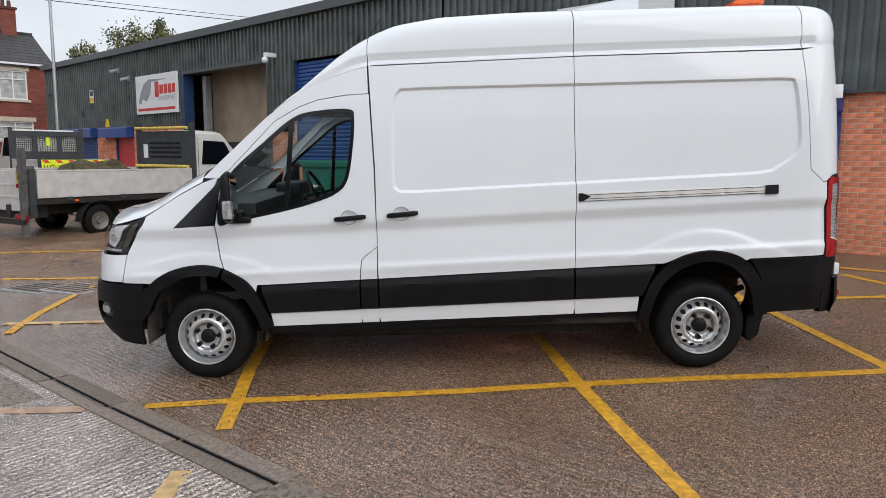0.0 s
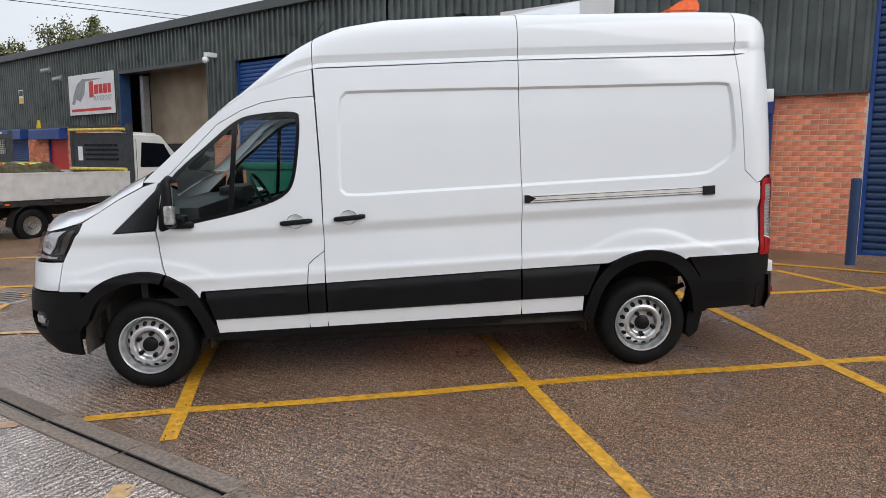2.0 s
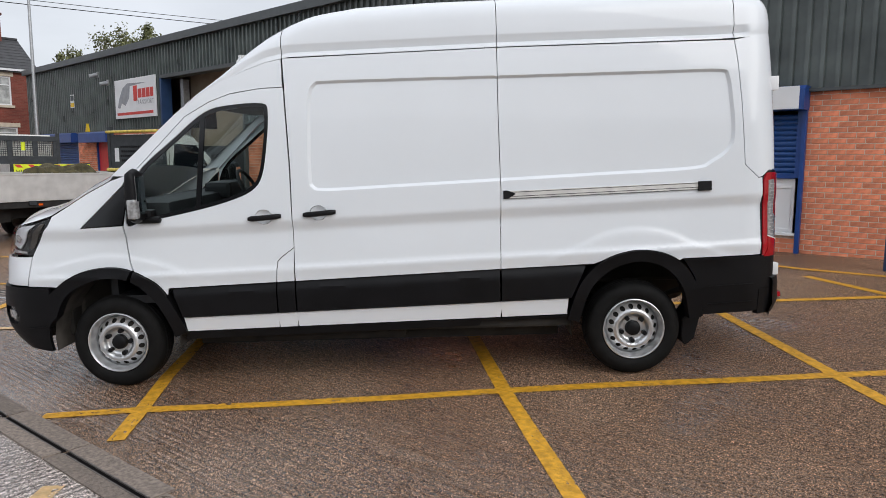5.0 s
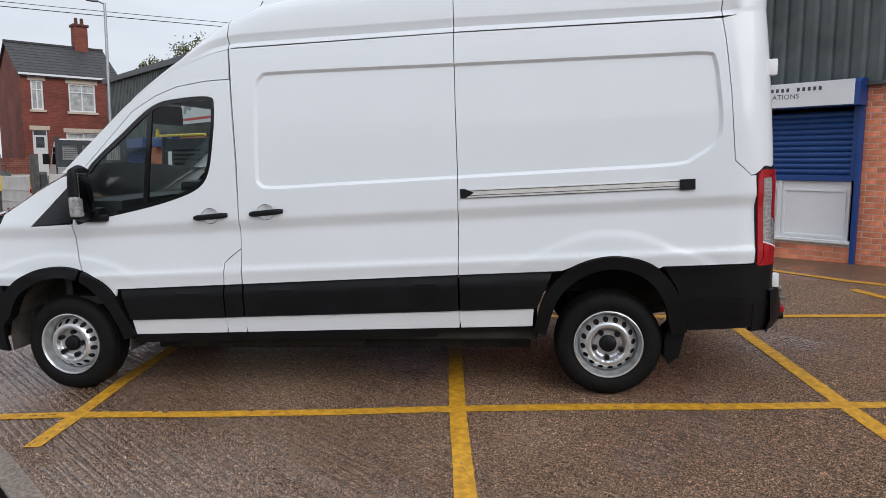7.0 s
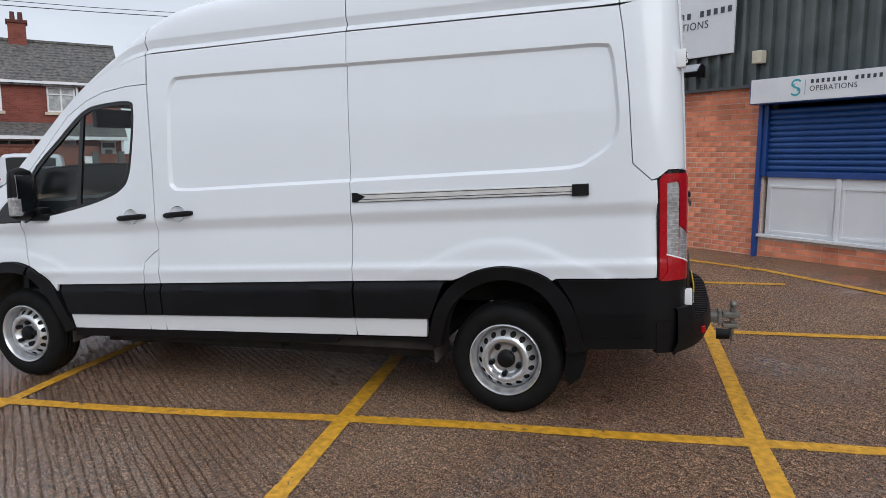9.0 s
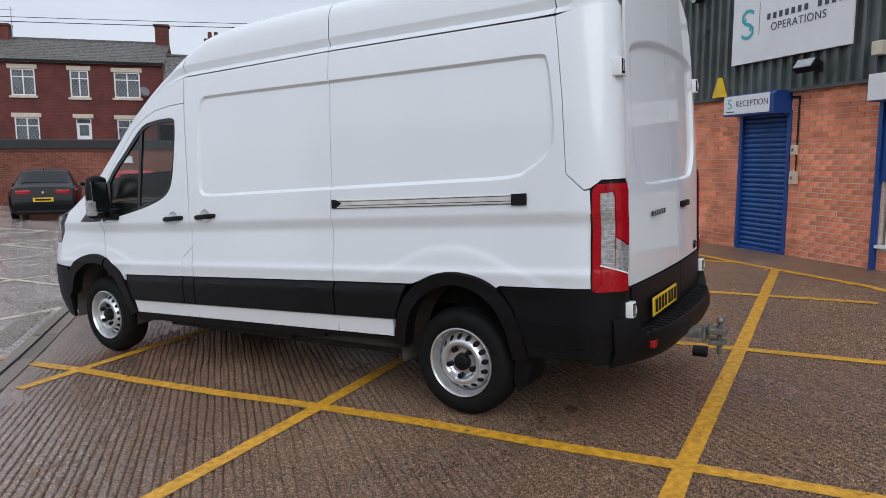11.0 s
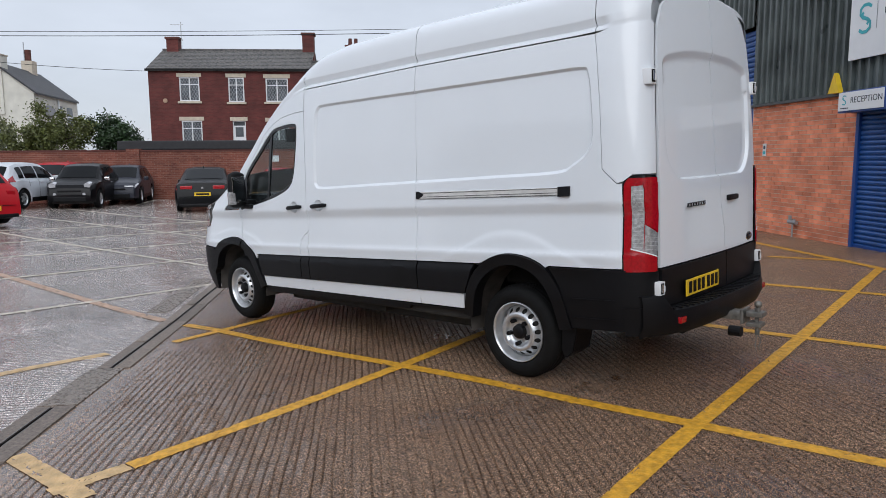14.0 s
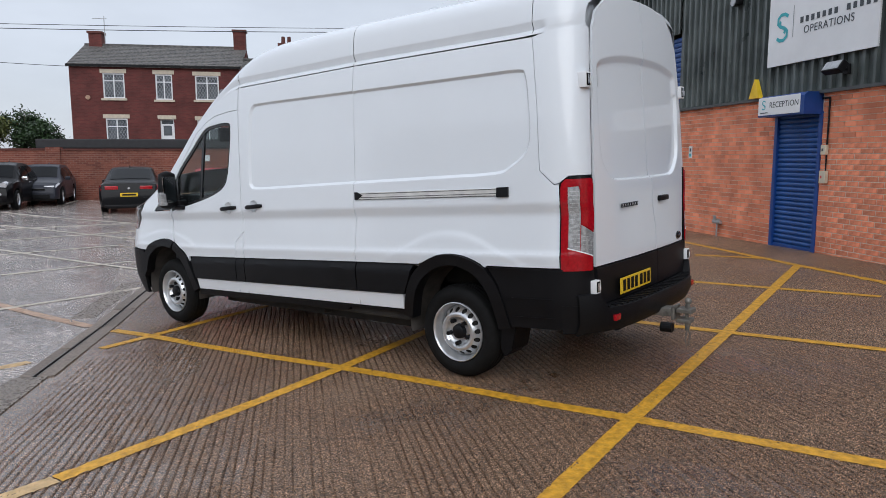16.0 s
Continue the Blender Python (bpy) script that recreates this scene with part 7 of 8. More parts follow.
def tree(name, label, x, y, trunk_h, crown, n, mat, leaf, droop=0.0, seed=1):
    """A tapered trunk, limbs to every lobe, and a crown of many small leaves in uneven clumps."""
    rnd = random.Random(seed)
    z0 = yard_height(x, y) - 0.1
    t = thing(name, label, "tree" if name == "tree" else "bush", Matrix.Translation((x, y, z0)))
    bm = bmesh.new()
    bm_tube(bm, (0, 0, 0), (0.05, 0.03, trunk_h), 0.05 * trunk_h + 0.04, 0.03 * trunk_h + 0.02, 10)
    for cx, cy, cz, r in crown:
        bm_tube(bm, (0.05, 0.03, trunk_h * 0.8), (cx * 0.9, cy * 0.9, cz), 0.025 * trunk_h + 0.015, 0.015, 7)
        for k in range(4):
            d = Vector((rnd.uniform(-1, 1), rnd.uniform(-1, 1), rnd.uniform(-0.3, 1))) * r * 0.8
            bm_tube(bm, (cx * 0.7, cy * 0.7, cz * 0.9), (cx + d.x, cy + d.y, cz + d.z), 0.02, 0.006, 5)
    part("trunk", bm, M_BARK, t)
    verts, faces = [], []
    total = sum(r ** 2 for *_, r in crown)
    for cx, cy, cz, r in crown:
        clumps = []
        for k in range(int(9 + r * 8)):
            d = Vector((rnd.gauss(0, 1), rnd.gauss(0, 1), rnd.gauss(0, 0.8))).normalized() * r * rnd.uniform(0.45, 1.05)
            clumps.append((Vector((cx, cy, cz)) + d, r * rnd.uniform(0.16, 0.34)))
        for k in range(int(n * r ** 2 / total)):
            c, cr = rnd.choice(clumps)
            p = c + Vector((rnd.gauss(0, 1), rnd.gauss(0, 1), rnd.gauss(0, 1))) * cr * 0.6
            if droop:
                p.z -= rnd.random() ** 2 * droop
            a = Vector((rnd.uniform(-1, 1), rnd.uniform(-1, 1), rnd.uniform(-1, 0.4) - droop)).normalized()
            b = a.cross(Vector((rnd.uniform(-1, 1), rnd.uniform(-1, 1), rnd.uniform(-1, 1)))).normalized()
            s = leaf * rnd.uniform(0.6, 1.3)
            i = len(verts)
            verts += [p, p + a * s * 0.5 + b * s * 0.28, p + a * s, p + a * s * 0.5 - b * s * 0.28]
            faces.append((i, i + 1, i + 2, i + 3))
    me = bpy.data.meshes.new("crown")
    me.from_pydata([tuple(v) for v in verts], [], faces)
    me.materials.append(mat)
    ob = new("crown", me)
    ob.parent = t
    return t


tree("bush", "round dull green bush behind the brick wall", -24.6, -13.0, 1.4, [(0, 0.0, 2.95, 1.1), (0.2, -1.0, 2.5, 0.95), (-0.1, 0.9, 2.75, 0.95), (0.1, 0.1, 2.3, 1.0)], 11000, M_LEAF, 0.13, seed=3)
tree("bush", "dark green bush behind the brick wall", -25.6, -11.0, 1.4, [(0, 0, 2.95, 0.95), (0.2, 0.9, 2.6, 0.85), (0.1, 0.3, 2.2, 0.9)], 9000, M_LEAF_DARK, 0.13, seed=5)
tree("tree", "drooping grey-green willow behind the wall", -25.5, -16.6, 2.2, [(0, 0, 3.3, 1.2), (0, 1.1, 2.9, 0.9), (0, -1.3, 3.4, 1.2)], 11000, M_WILLOW, 0.13, 0.9, seed=7)
tree("tree", "thin-topped tree behind the industrial unit", -42.0, 15.5, 5.0, [(0, 2.2, 8.3, 1.5), (0.5, 4.2, 8.6, 1.3), (0, -0.6, 7.3, 0.9), (0, 3.3, 7.4, 1.6), (0.2, 5.4, 8.0, 1.2)], 11000, M_WILLOW, 0.2, 0.4, seed=9)


# ---- street lamps and cables ----
def street_lamp(x, y, h, arm):
    z = yard_height(x, y)
    t = thing("street_lamp", "tall grey steel street lamp column", "street lamp", Matrix.Translation((x, y, z)))
    part("base", tube((0, 0, -0.2), (0, 0, 1.4), 0.11, sides=12), M_STEEL, t)
    part("column", tube((0, 0, 1.4), (0, 0, h), 0.075, 0.05, sides=12), M_STEEL, t)
    part("arm", tube((0, 0, h - 0.03), (0, arm, h + 0.06), 0.035, sides=8), M_STEEL, t)
    part("head", box(-0.13, 0.13, arm - 0.3 if arm < 0 else arm - 0.1, arm + 0.1 if arm < 0 else arm + 0.3, h, h + 0.12, 0.03), M_SIGNGREY, t)


street_lamp(-24.5, 7.2, 7.6, -0.35)
street_lamp(-26.0, -16.3, 10.0, 0.4)


def cable(a, b, sag, r=0.018):
    bm = bmesh.new()
    a, b = Vector(a), Vector(b)
    side = Vector((-(b - a).y, (b - a).x, 0)).normalized()
    last = None
    for k in range(25):
        t = k / 24
        p = a.lerp(b, t) - Vector((0, 0, sag * 4 * t * (1 - t)))
        ring = [bm.verts.new(p + side * r * math.cos(j * math.tau / 5) + Vector((0, 0, r * math.sin(j * math.tau / 5)))) for j in range(5)]
        if last:
            for j in range(5):
                bm.faces.new((last[j], last[(j + 1) % 5], ring[(j + 1) % 5], ring[j]))
        last = ring
    tagged(part("overhead_cable", bm, M_BLACK), "thin black overhead cable", "cable", "overhead cables")


cable((-30, -40, 8.1), (-30, 3.0, 8.15), 0.25)
cable((-30, 3.0, 8.15), (-30, 28.0, 9.4), 0.1)
cable((-30.6, -40, 8.3), (-30.6, 3.0, 8.45), 0.2, 0.014)
cable((-30.6, 3.0, 8.45), (-30.6, 28.0, 9.75), 0.1, 0.014)
cable((-30, -30, 8.3), (-34.4, -11.9, 6.7), 0.4, 0.014)

# ---- parked cars ----
M_CARGLASS = material("dark_car_glass", (0.004, 0.005, 0.006), 0.03, spec=0.12, vary=0.2, scale=3)
M_LENS_W = material("pale_lamp_glass", (0.6, 0.6, 0.62), 0.1, 0.3, vary=0.15)


def paint(name, colour):
    return material(name, colour, 0.3, spec=0.1, vary=0.06, scale=2, coat=0.16)


M_CAR_BLACK, M_CAR_NAVY = paint("black_car_paint", (0.004, 0.004, 0.005)), paint("navy_car_paint", (0.008, 0.009, 0.02))
M_CAR_SILVER, M_CAR_RED, M_CAR_GREY = paint("silver_car_paint", (0.6, 0.62, 0.65)), paint("red_car_paint", (0.42, 0.012, 0.018)), paint("grey_blue_car_paint", (0.03, 0.032, 0.042))


PROFILES = {
    "hatch": [(0.5, 0.30), (0.492, 0.42), (0.47, 0.50), (0.42, 0.56), (0.25, 0.655), (0.07, 0.955), (0.0, 0.99), (-0.12, 1.0), (-0.28, 0.985), (-0.365, 0.94), (-0.45, 0.70), (-0.475, 0.60), (-0.495, 0.45), (-0.5, 0.30)],
    "mini": [(0.5, 0.30), (0.49, 0.44), (0.465, 0.53), (0.40, 0.59), (0.25, 0.655), (0.09, 0.95), (0.02, 0.985), (-0.10, 1.0), (-0.25, 0.98), (-0.36, 0.90), (-0.455, 0.64), (-0.48, 0.55), (-0.495, 0.42), (-0.5, 0.30)],
    "saloon": [(0.5, 0.30), (0.49, 0.42), (0.465, 0.49), (0.40, 0.56), (0.22, 0.64), (0.06, 0.955), (0.0, 0.985), (-0.07, 1.0), (-0.17, 0.975), (-0.335, 0.725), (-0.36, 0.71), (-0.45, 0.695), (-0.478, 0.66), (-0.492, 0.5), (-0.5, 0.30)],
    "van": [(0.5, 0.26), (0.49, 0.36), (0.465, 0.44), (0.38, 0.52), (0.31, 0.57), (0.16, 0.93), (0.08, 0.985), (-0.1, 1.0), (-0.3, 1.0), (-0.45, 0.985), (-0.475, 0.95), (-0.492, 0.60), (-0.497, 0.4), (-0.5, 0.25)]}


def car(label, x, y, heading, mat, length=4.2, width=1.75, height=1.45, kind="hatch", rear_lamp=M_LAMP_RED, round_lamps=False, tall_lamps=False):
    """A parked car, nose along +x in its own frame: shaped shell with open arches, panes, lamps, bumpers and wheels."""
    t = thing("car", label, "car", Matrix.Translation((x, y, yard_height(x, y))) @ pose(0, 0, 0, 0, 0, heading), "parked cars")
    L, W, H = length, width / 2, height
    prof = sorted(PROFILES[kind])
    px, pz = np.array([p[0] for p in prof]) * L, np.array([p[1] for p in prof]) * H
    wheels = (0.315 * L, -0.295 * L)
    tw = W * (0.84 if kind == "van" else 0.72)

    def section(xx):
        """Half a cross-section: sill, flank, shoulder, window line, roof edge, roof middle."""
        u = xx / L
        zt = float(np.interp(xx, px, pz))
        belt = H * (0.60 + 0.05 * (0.3 - u)) if kind != "van" else H * 0.56
        zb = min(zt - 0.02, belt)
        nose, back = max(0.0, (u - 0.26) / 0.24), max(0.0, (-u - 0.34) / 0.16)
        w = W * (1 - 0.2 * nose ** 2.6 - (0.05 if kind == "van" else 0.13) * back ** 3)
        h = min(1.0, max(0.0, (zt - zb) / (H - belt)))
        wr = w * 0.84 * (1 - h) + min(tw, w * 0.9) * h
        low = 0.2 + 0.05 * nose ** 3 + 0.06 * back ** 3
        for wx in wheels:
            if abs(xx - wx) < 0.37:
                low = max(low, 0.3 + math.sqrt(max(0.0, 0.37 ** 2 - (xx - wx) ** 2)))
        low = min(low, zb - 0.05)
        mid = low + (zb - low) * 0.55
        row = [(w * 0.965, low), (w * 0.99, low + (zb - low) * 0.2), (w, mid), (w * 0.985, zb - 0.10 * min(1, zb - low)), (w * 0.95, zb - 0.02), (w * 0.935, zb)]
        edge_z = zt - 0.075 * h - 0.012
        for f in (0.12, 0.5, 0.9):
            row.append((w * 0.93 + (wr - w * 0.93) * f + 0.025 * h * math.sin(math.pi * f), zb + (edge_z - zb) * f))
        row += [(wr, edge_z), (wr * 0.93, zt - 0.02 * h - 0.006), (wr * 0.6, zt + 0.006), (0.0, zt + 0.012)]
        return row

    xs = set(np.linspace(-0.5 * L, 0.5 * L, 57)) | set(px)
    for wx in wheels:
        xs |= set(wx + 0.372 * np.cos(np.linspace(0, math.pi, 15)))
    xs = sorted(xs)
    bm = bmesh.new()
    grid = []
    for xx in xs:
        r = section(xx)
        grid.append([bm.verts.new((xx, -a, b)) for a, b in r] + [bm.verts.new((xx, a, b)) for a, b in r[-2::-1]])
    for a, b in zip(grid, grid[1:]):
        for i in range(len(a) - 1):
            bm.faces.new((a[i], a[i + 1], b[i + 1], b[i]))
    bm.faces.new(grid[0])
    bm.faces.new(grid[-1][::-1])
    bmesh.ops.remove_doubles(bm, verts=bm.verts[:], dist=1e-5)
    part("body", bm, mat, t, auto=32)
    part("underbody", box(-0.47 * L, 0.46 * L, -W * 0.72, W * 0.72, 0.17, 0.62, 0.03), M_UNDER, t)

    def pane(name, x0, x1, s, f0=0.1, f1=0.93, m=M_CARGLASS, off=0.006):
        """A side pane between two stations, from the window line up."""
        bm = bmesh.new()
        rows = []
        for xx in np.linspace(x0, x1, 9):
            r = section(xx)
            a, b = r[5], r[9]
            line = []
            for f in (f0, 0.3, 0.5, 0.7, f1):
                ya = a[0] + (b[0] - a[0]) * f + 0.025 * math.sin(math.pi * f) * min(1, max(0, (b[1] - a[1]) / (0.33 * H)))
                line.append(bm.verts.new((xx, s * (ya + off), a[1] + (b[1] - a[1]) * f)))
            rows.append(line)
        for p, q in zip(rows, rows[1:]):
            for i in range(4):
                bm.faces.new((p[i], q[i], q[i + 1], p[i + 1]))
        part(name, bm, m, t, auto=50)

    def screen(name, x0, x1, out, m=M_CARGLASS, inset=0.94):
        """A pane across the car, riding on the shell's middle rows."""
        bm = bmesh.new()
        rows = []
        for xx in np.linspace(x0, x1, 7):
            r = section(xx)
            half = [(r[10][0] * inset, r[10][1] - 0.004), (r[10][0] * 0.8, (r[10][1] + r[11][1]) / 2 + 0.002), r[11], (r[11][0] * 0.4, r[12][1] - 0.003)]
            full = [(-a, b) for a, b in half] + [(0.0, r[12][1])] + half[::-1]
            rows.append([bm.verts.new((xx + out, a, b + 0.01)) for a, b in full])
        for p, q in zip(rows, rows[1:]):
            for i in range(len(p) - 1):
                bm.faces.new((p[i], q[i], q[i + 1], p[i + 1]))
        part(name, bm, m, t, auto=50)

    def seam(xx, s, a=1, b=5, wd=0.014):
        bm = bmesh.new()
        rows = []
        for e in (-wd / 2, wd / 2):
            r = section(xx + e)
            rows.append([bm.verts.new((xx + e, s * (r[i][0] + 0.003), r[i][1])) for i in range(a, b + 1)])
        for i in range(b - a):
            bm.faces.new((rows[0][i], rows[1][i], rows[1][i + 1], rows[0][i + 1]))
        part("door_seam", bm, M_BLACK, t)

    def wrap(name, x0, x1, s, i0, i1, m, off=0.007):
        """A patch on the flank between two rows of the section: lamps and bumper bands."""
        bm = bmesh.new()
        rows = []
        for xx in np.linspace(x0, x1, 6):
            r = section(xx)
            rows.append([bm.verts.new((xx, s * (r[i][0] + off), r[i][1])) for i in range(i0, i1 + 1)])
        for p, q in zip(rows, rows[1:]):
            for i in range(i1 - i0):
                bm.faces.new((p[i], q[i], q[i + 1], p[i + 1]))
        part(name, bm, m, t, auto=50)

    ws = {"hatch": (0.235, 0.085), "mini": (0.235, 0.105), "saloon": (0.205, 0.075), "van": (0.295, 0.17)}[kind]
    rs = {"hatch": (-0.375, -0.445), "mini": (-0.37, -0.45), "saloon": (-0.185, -0.325), "van": (-0.476, -0.487)}[kind]
    screen("windscreen", ws[1] * L, ws[0] * L, 0.004)
    screen("rear_window", rs[1] * L, rs[0] * L, -0.004, inset=0.9)
    sides = {"hatch": ((0.155, -0.06), (-0.08, -0.25), (-0.265, -0.335)), "mini": ((0.155, -0.10), (-0.12, -0.3)), "saloon": ((0.135, -0.045), (-0.065, -0.21)), "van": ((0.22, 0.02),)}[kind]
    for s in (1, -1):
        for a, b in sides:
            pane("side_window", b * L, a * L, s)
        seam(0.19 * L, s)
        seam((sides[0][1] - 0.01) * L, s)
        if kind != "mini":
            seam(-0.21 * L, s, 2)
        for hx in (sides[0][1] + 0.025, ) if kind in ("mini", "van") else (sides[0][1] + 0.025, -0.2):
            r = section(hx * L)
            part("door_handle", box(hx * L - 0.09, hx * L + 0.09, s * (r[3][0] + 0.004) - 0.014, s * (r[3][0] + 0.004) + 0.014, r[3][1] - 0.03, r[3][1] - 0.002, 0.006), M_CHROME if kind == "mini" else mat, t)
        wrap("sill_trim", -0.19 * L, 0.20 * L, s, 0, 1, M_PLASTIC, 0.004)
        r = section(0.17 * L)
        part("door_mirror", box(0.15 * L, 0.15 * L + 0.12, s * (W + 0.07) - 0.09, s * (W + 0.07) + 0.09, r[5][1] + 0.0, r[5][1] + 0.13, 0.035), M_CHROME if kind == "mini" else mat, t, auto=40)
        r = section(0.465 * L)
        if round_lamps:
            part("headlamp", tube((0.40 * L, s * W * 0.66, H * 0.53), (0.478 * L, s * W * 0.66, H * 0.515), 0.115, 0.10, 20), M_LENS_W, t, auto=40)
            part("fog_lamp", tube((0.44 * L, s * W * 0.55, H * 0.33), (0.499 * L, s * W * 0.55, H * 0.33), 0.055, 0.05, 14), M_LENS_W, t, auto=40)
        else:
            wrap("headlamp", 0.40 * L, 0.478 * L, s, 3, 5, M_LENS_W)
            part("lamp_front", box(0.455 * L, 0.482 * L, s * W * 0.58 - 0.16, s * W * 0.58 + 0.16, H * 0.40, H * 0.49, 0.03), M_LENS_W, t, auto=40)
        if kind == "saloon":
            wrap("tail_lamp", -0.487 * L, -0.43 * L, s, 3, 4, rear_lamp)
            part("lamp_inner", box(-0.493 * L, -0.465 * L, s * W * 0.55 - 0.19, s * W * 0.55 + 0.19, H * 0.53, H * 0.61, 0.025), rear_lamp, t, auto=40)
        elif kind == "van":
            part("tail_lamp", box(-0.492 * L, -0.46 * L, s * W * 0.90 - 0.05, s * W * 0.90 + 0.05, H * 0.38, H * 0.60, 0.02), rear_lamp, t, auto=40)
        else:
            wrap("tail_lamp", -0.475 * L, -0.40 * L, s, 3, 7 if tall_lamps else 5, rear_lamp)
            part("lamp_inner", box(-0.484 * L, -0.45 * L, s * W * 0.68 - 0.11, s * W * 0.68 + 0.11, H * 0.46, H * 0.60, 0.03), rear_lamp, t, auto=40)
    part("number_plate", box(-0.507 * L, -0.497 * L, -0.26, 0.26, H * 0.38 if kind == "saloon" else H * 0.27, (H * 0.38 if kind == "saloon" else H * 0.27) + 0.115), M_PLATE, t)
    pz0 = (H * 0.38 if kind == "saloon" else H * 0.27) + 0.03
    part("plate_bar", box(-0.509 * L, -0.507 * L, -0.2, 0.2, pz0, pz0 + 0.055), M_BLACK, t)
    part("boot_seam", box(-0.5025 * L, -0.499 * L, -W * 0.72, W * 0.72, H * 0.345, H * 0.352), M_BLACK, t)
    part("badge", tube((-0.4975 * L, 0, H * 0.56), (-0.49 * L, 0, H * 0.56), 0.035, sides=14), M_CHROME, t)
    part("front_grille", box(0.485 * L, 0.503 * L, -0.5, 0.5, 0.25, 0.40, 0.02), M_BLACK, t)
    part("bumper_slot", box(0.48 * L, 0.5 * L, -0.36, 0.36, H * 0.38, H * 0.42, 0.01), M_BLACK, t)
    part("rear_skirt", box(-0.5035 * L, -0.42 * L, -W * 0.8, W * 0.8, 0.2, 0.30, 0.03), M_PLASTIC, t)
    part("roof_fin", prism([(-0.31 * L, H * 0.985), (-0.27 * L, H * 0.985), (-0.305 * L, H + 0.06)], -0.015, 0.015), mat, t)
    for wx in wheels:
        for s in (1, -1):
            w = part("wheel", lathe([(0.19, 0.03), (0.21, 0.0), (0.28, -0.005), (0.305, 0.02), (0.31, 0.1), (0.30, 0.18), (0.19, 0.18)], 28), M_RUBBER, t, auto=40)
            w.matrix_local = pose(wx, s * (W - 0.015), 0.305, 0, 0, 180 if s > 0 else 0)
            part("rim", lathe([(0.175, 0.09), (0.18, 0.03), (0.195, 0.012), (0.203, 0.02)], 28), M_RIM, w, auto=40)
            part("brake", lathe([(0.0, 0.075), (0.178, 0.08)], 24), M_DARK, w)
            for k in range(5):
                a = k * math.tau / 5 + 0.4
                bm = bmesh.new()
                v = [bm.verts.new(p) for p in ((-0.03, 0.02, 0.02), (0.03, 0.02, 0.02), (0.022, 0.03, 0.185), (-0.022, 0.03, 0.185), (-0.03, 0.06, 0.02), (0.03, 0.06, 0.02), (0.022, 0.06, 0.185), (-0.022, 0.06, 0.185))]
                for f in ((0, 1, 2, 3), (0, 4, 5, 1), (1, 5, 6, 2), (3, 2, 6, 7), (0, 3, 7, 4)):
                    bm.faces.new([v[q] for q in f])
                part("spoke", bm, M_RIM, w).matrix_local = pose(0, 0, 0, 0, math.degrees(a), 0)
            part("hub", lathe([(0.0, 0.012), (0.035, 0.016), (0.045, 0.05)], 16), M_RIM, w, auto=40)
    return t


car("black saloon car parked with its rear to the yard", -18.3, -4.85, 190, M_CAR_BLACK, 4.8, 1.84, 1.46, "saloon")
car("small black hatchback without front bumper trim", -18.1, -9.0, 6, M_CAR_BLACK, 3.55, 1.63, 1.48, "mini", round_lamps=True)
car("grey-blue hatchback parked by the brick wall", -20.45, -8.5, 9, M_CAR_GREY, 3.8, 1.64, 1.42)
car("silver-white hatchback seen from behind", -17.3, -10.85, 176, M_CAR_SILVER, 3.95, 1.72, 1.48, tall_lamps=True)
car("red hatchback parked in the wet yard", -10.9, -9.6, 238, M_CAR_RED, 4.15, 1.73, 1.44)
car("red car parked behind others at the wall", -20.3, -11.0, 0, M_CAR_RED, 4.0, 1.7, 1.46)
car("red car parked beyond the black saloon", -20.8, -2.6, 190, M_CAR_RED, 4.0, 1.7, 1.46)
car("navy saloon car with its rear to the yard", -17.2, 0.55, 168, M_CAR_NAVY, 4.6, 1.86, 1.47, "saloon")
car("white small panel van parked beside the navy saloon", -20.6, 0.25, 176, M_CAR_SILVER, 3.9, 1.9, 1.85, "van")

# ---- flatbed trucks ----
M_BED = material("dull_aluminium_dropside", (0.58, 0.57, 0.55), 0.5, 0.15, vary=0.1, scale=5)
M_CHASSIS = material("dirty_black_chassis", (0.018, 0.017, 0.016), 0.7, vary=0.4, scale=9)
M_TRUCK = paint("off_white_truck_paint", (0.62, 0.62, 0.58))
M_FRAME = material("dark_grey_steel_frame", (0.035, 0.04, 0.045), 0.6, vary=0.25, scale=8)
M_FRAMEP = material("grey_tail_lift_steel", (0.12, 0.12, 0.115), 0.55, 0.3, vary=0.3, scale=8)
M_YBAR = material("worn_yellow_bar", (0.6, 0.45, 0.08), 0.5, vary=0.3, scale=14)
M_HIVIS = material("fluorescent_yellow_board", (0.75, 0.85, 0.03), 0.5)
M_TURF = material("heaped_soil_and_turf", (0.065, 0.055, 0.025), 0.95, vary=0.5, scale=9, bump=1.0, bump_scale=25)


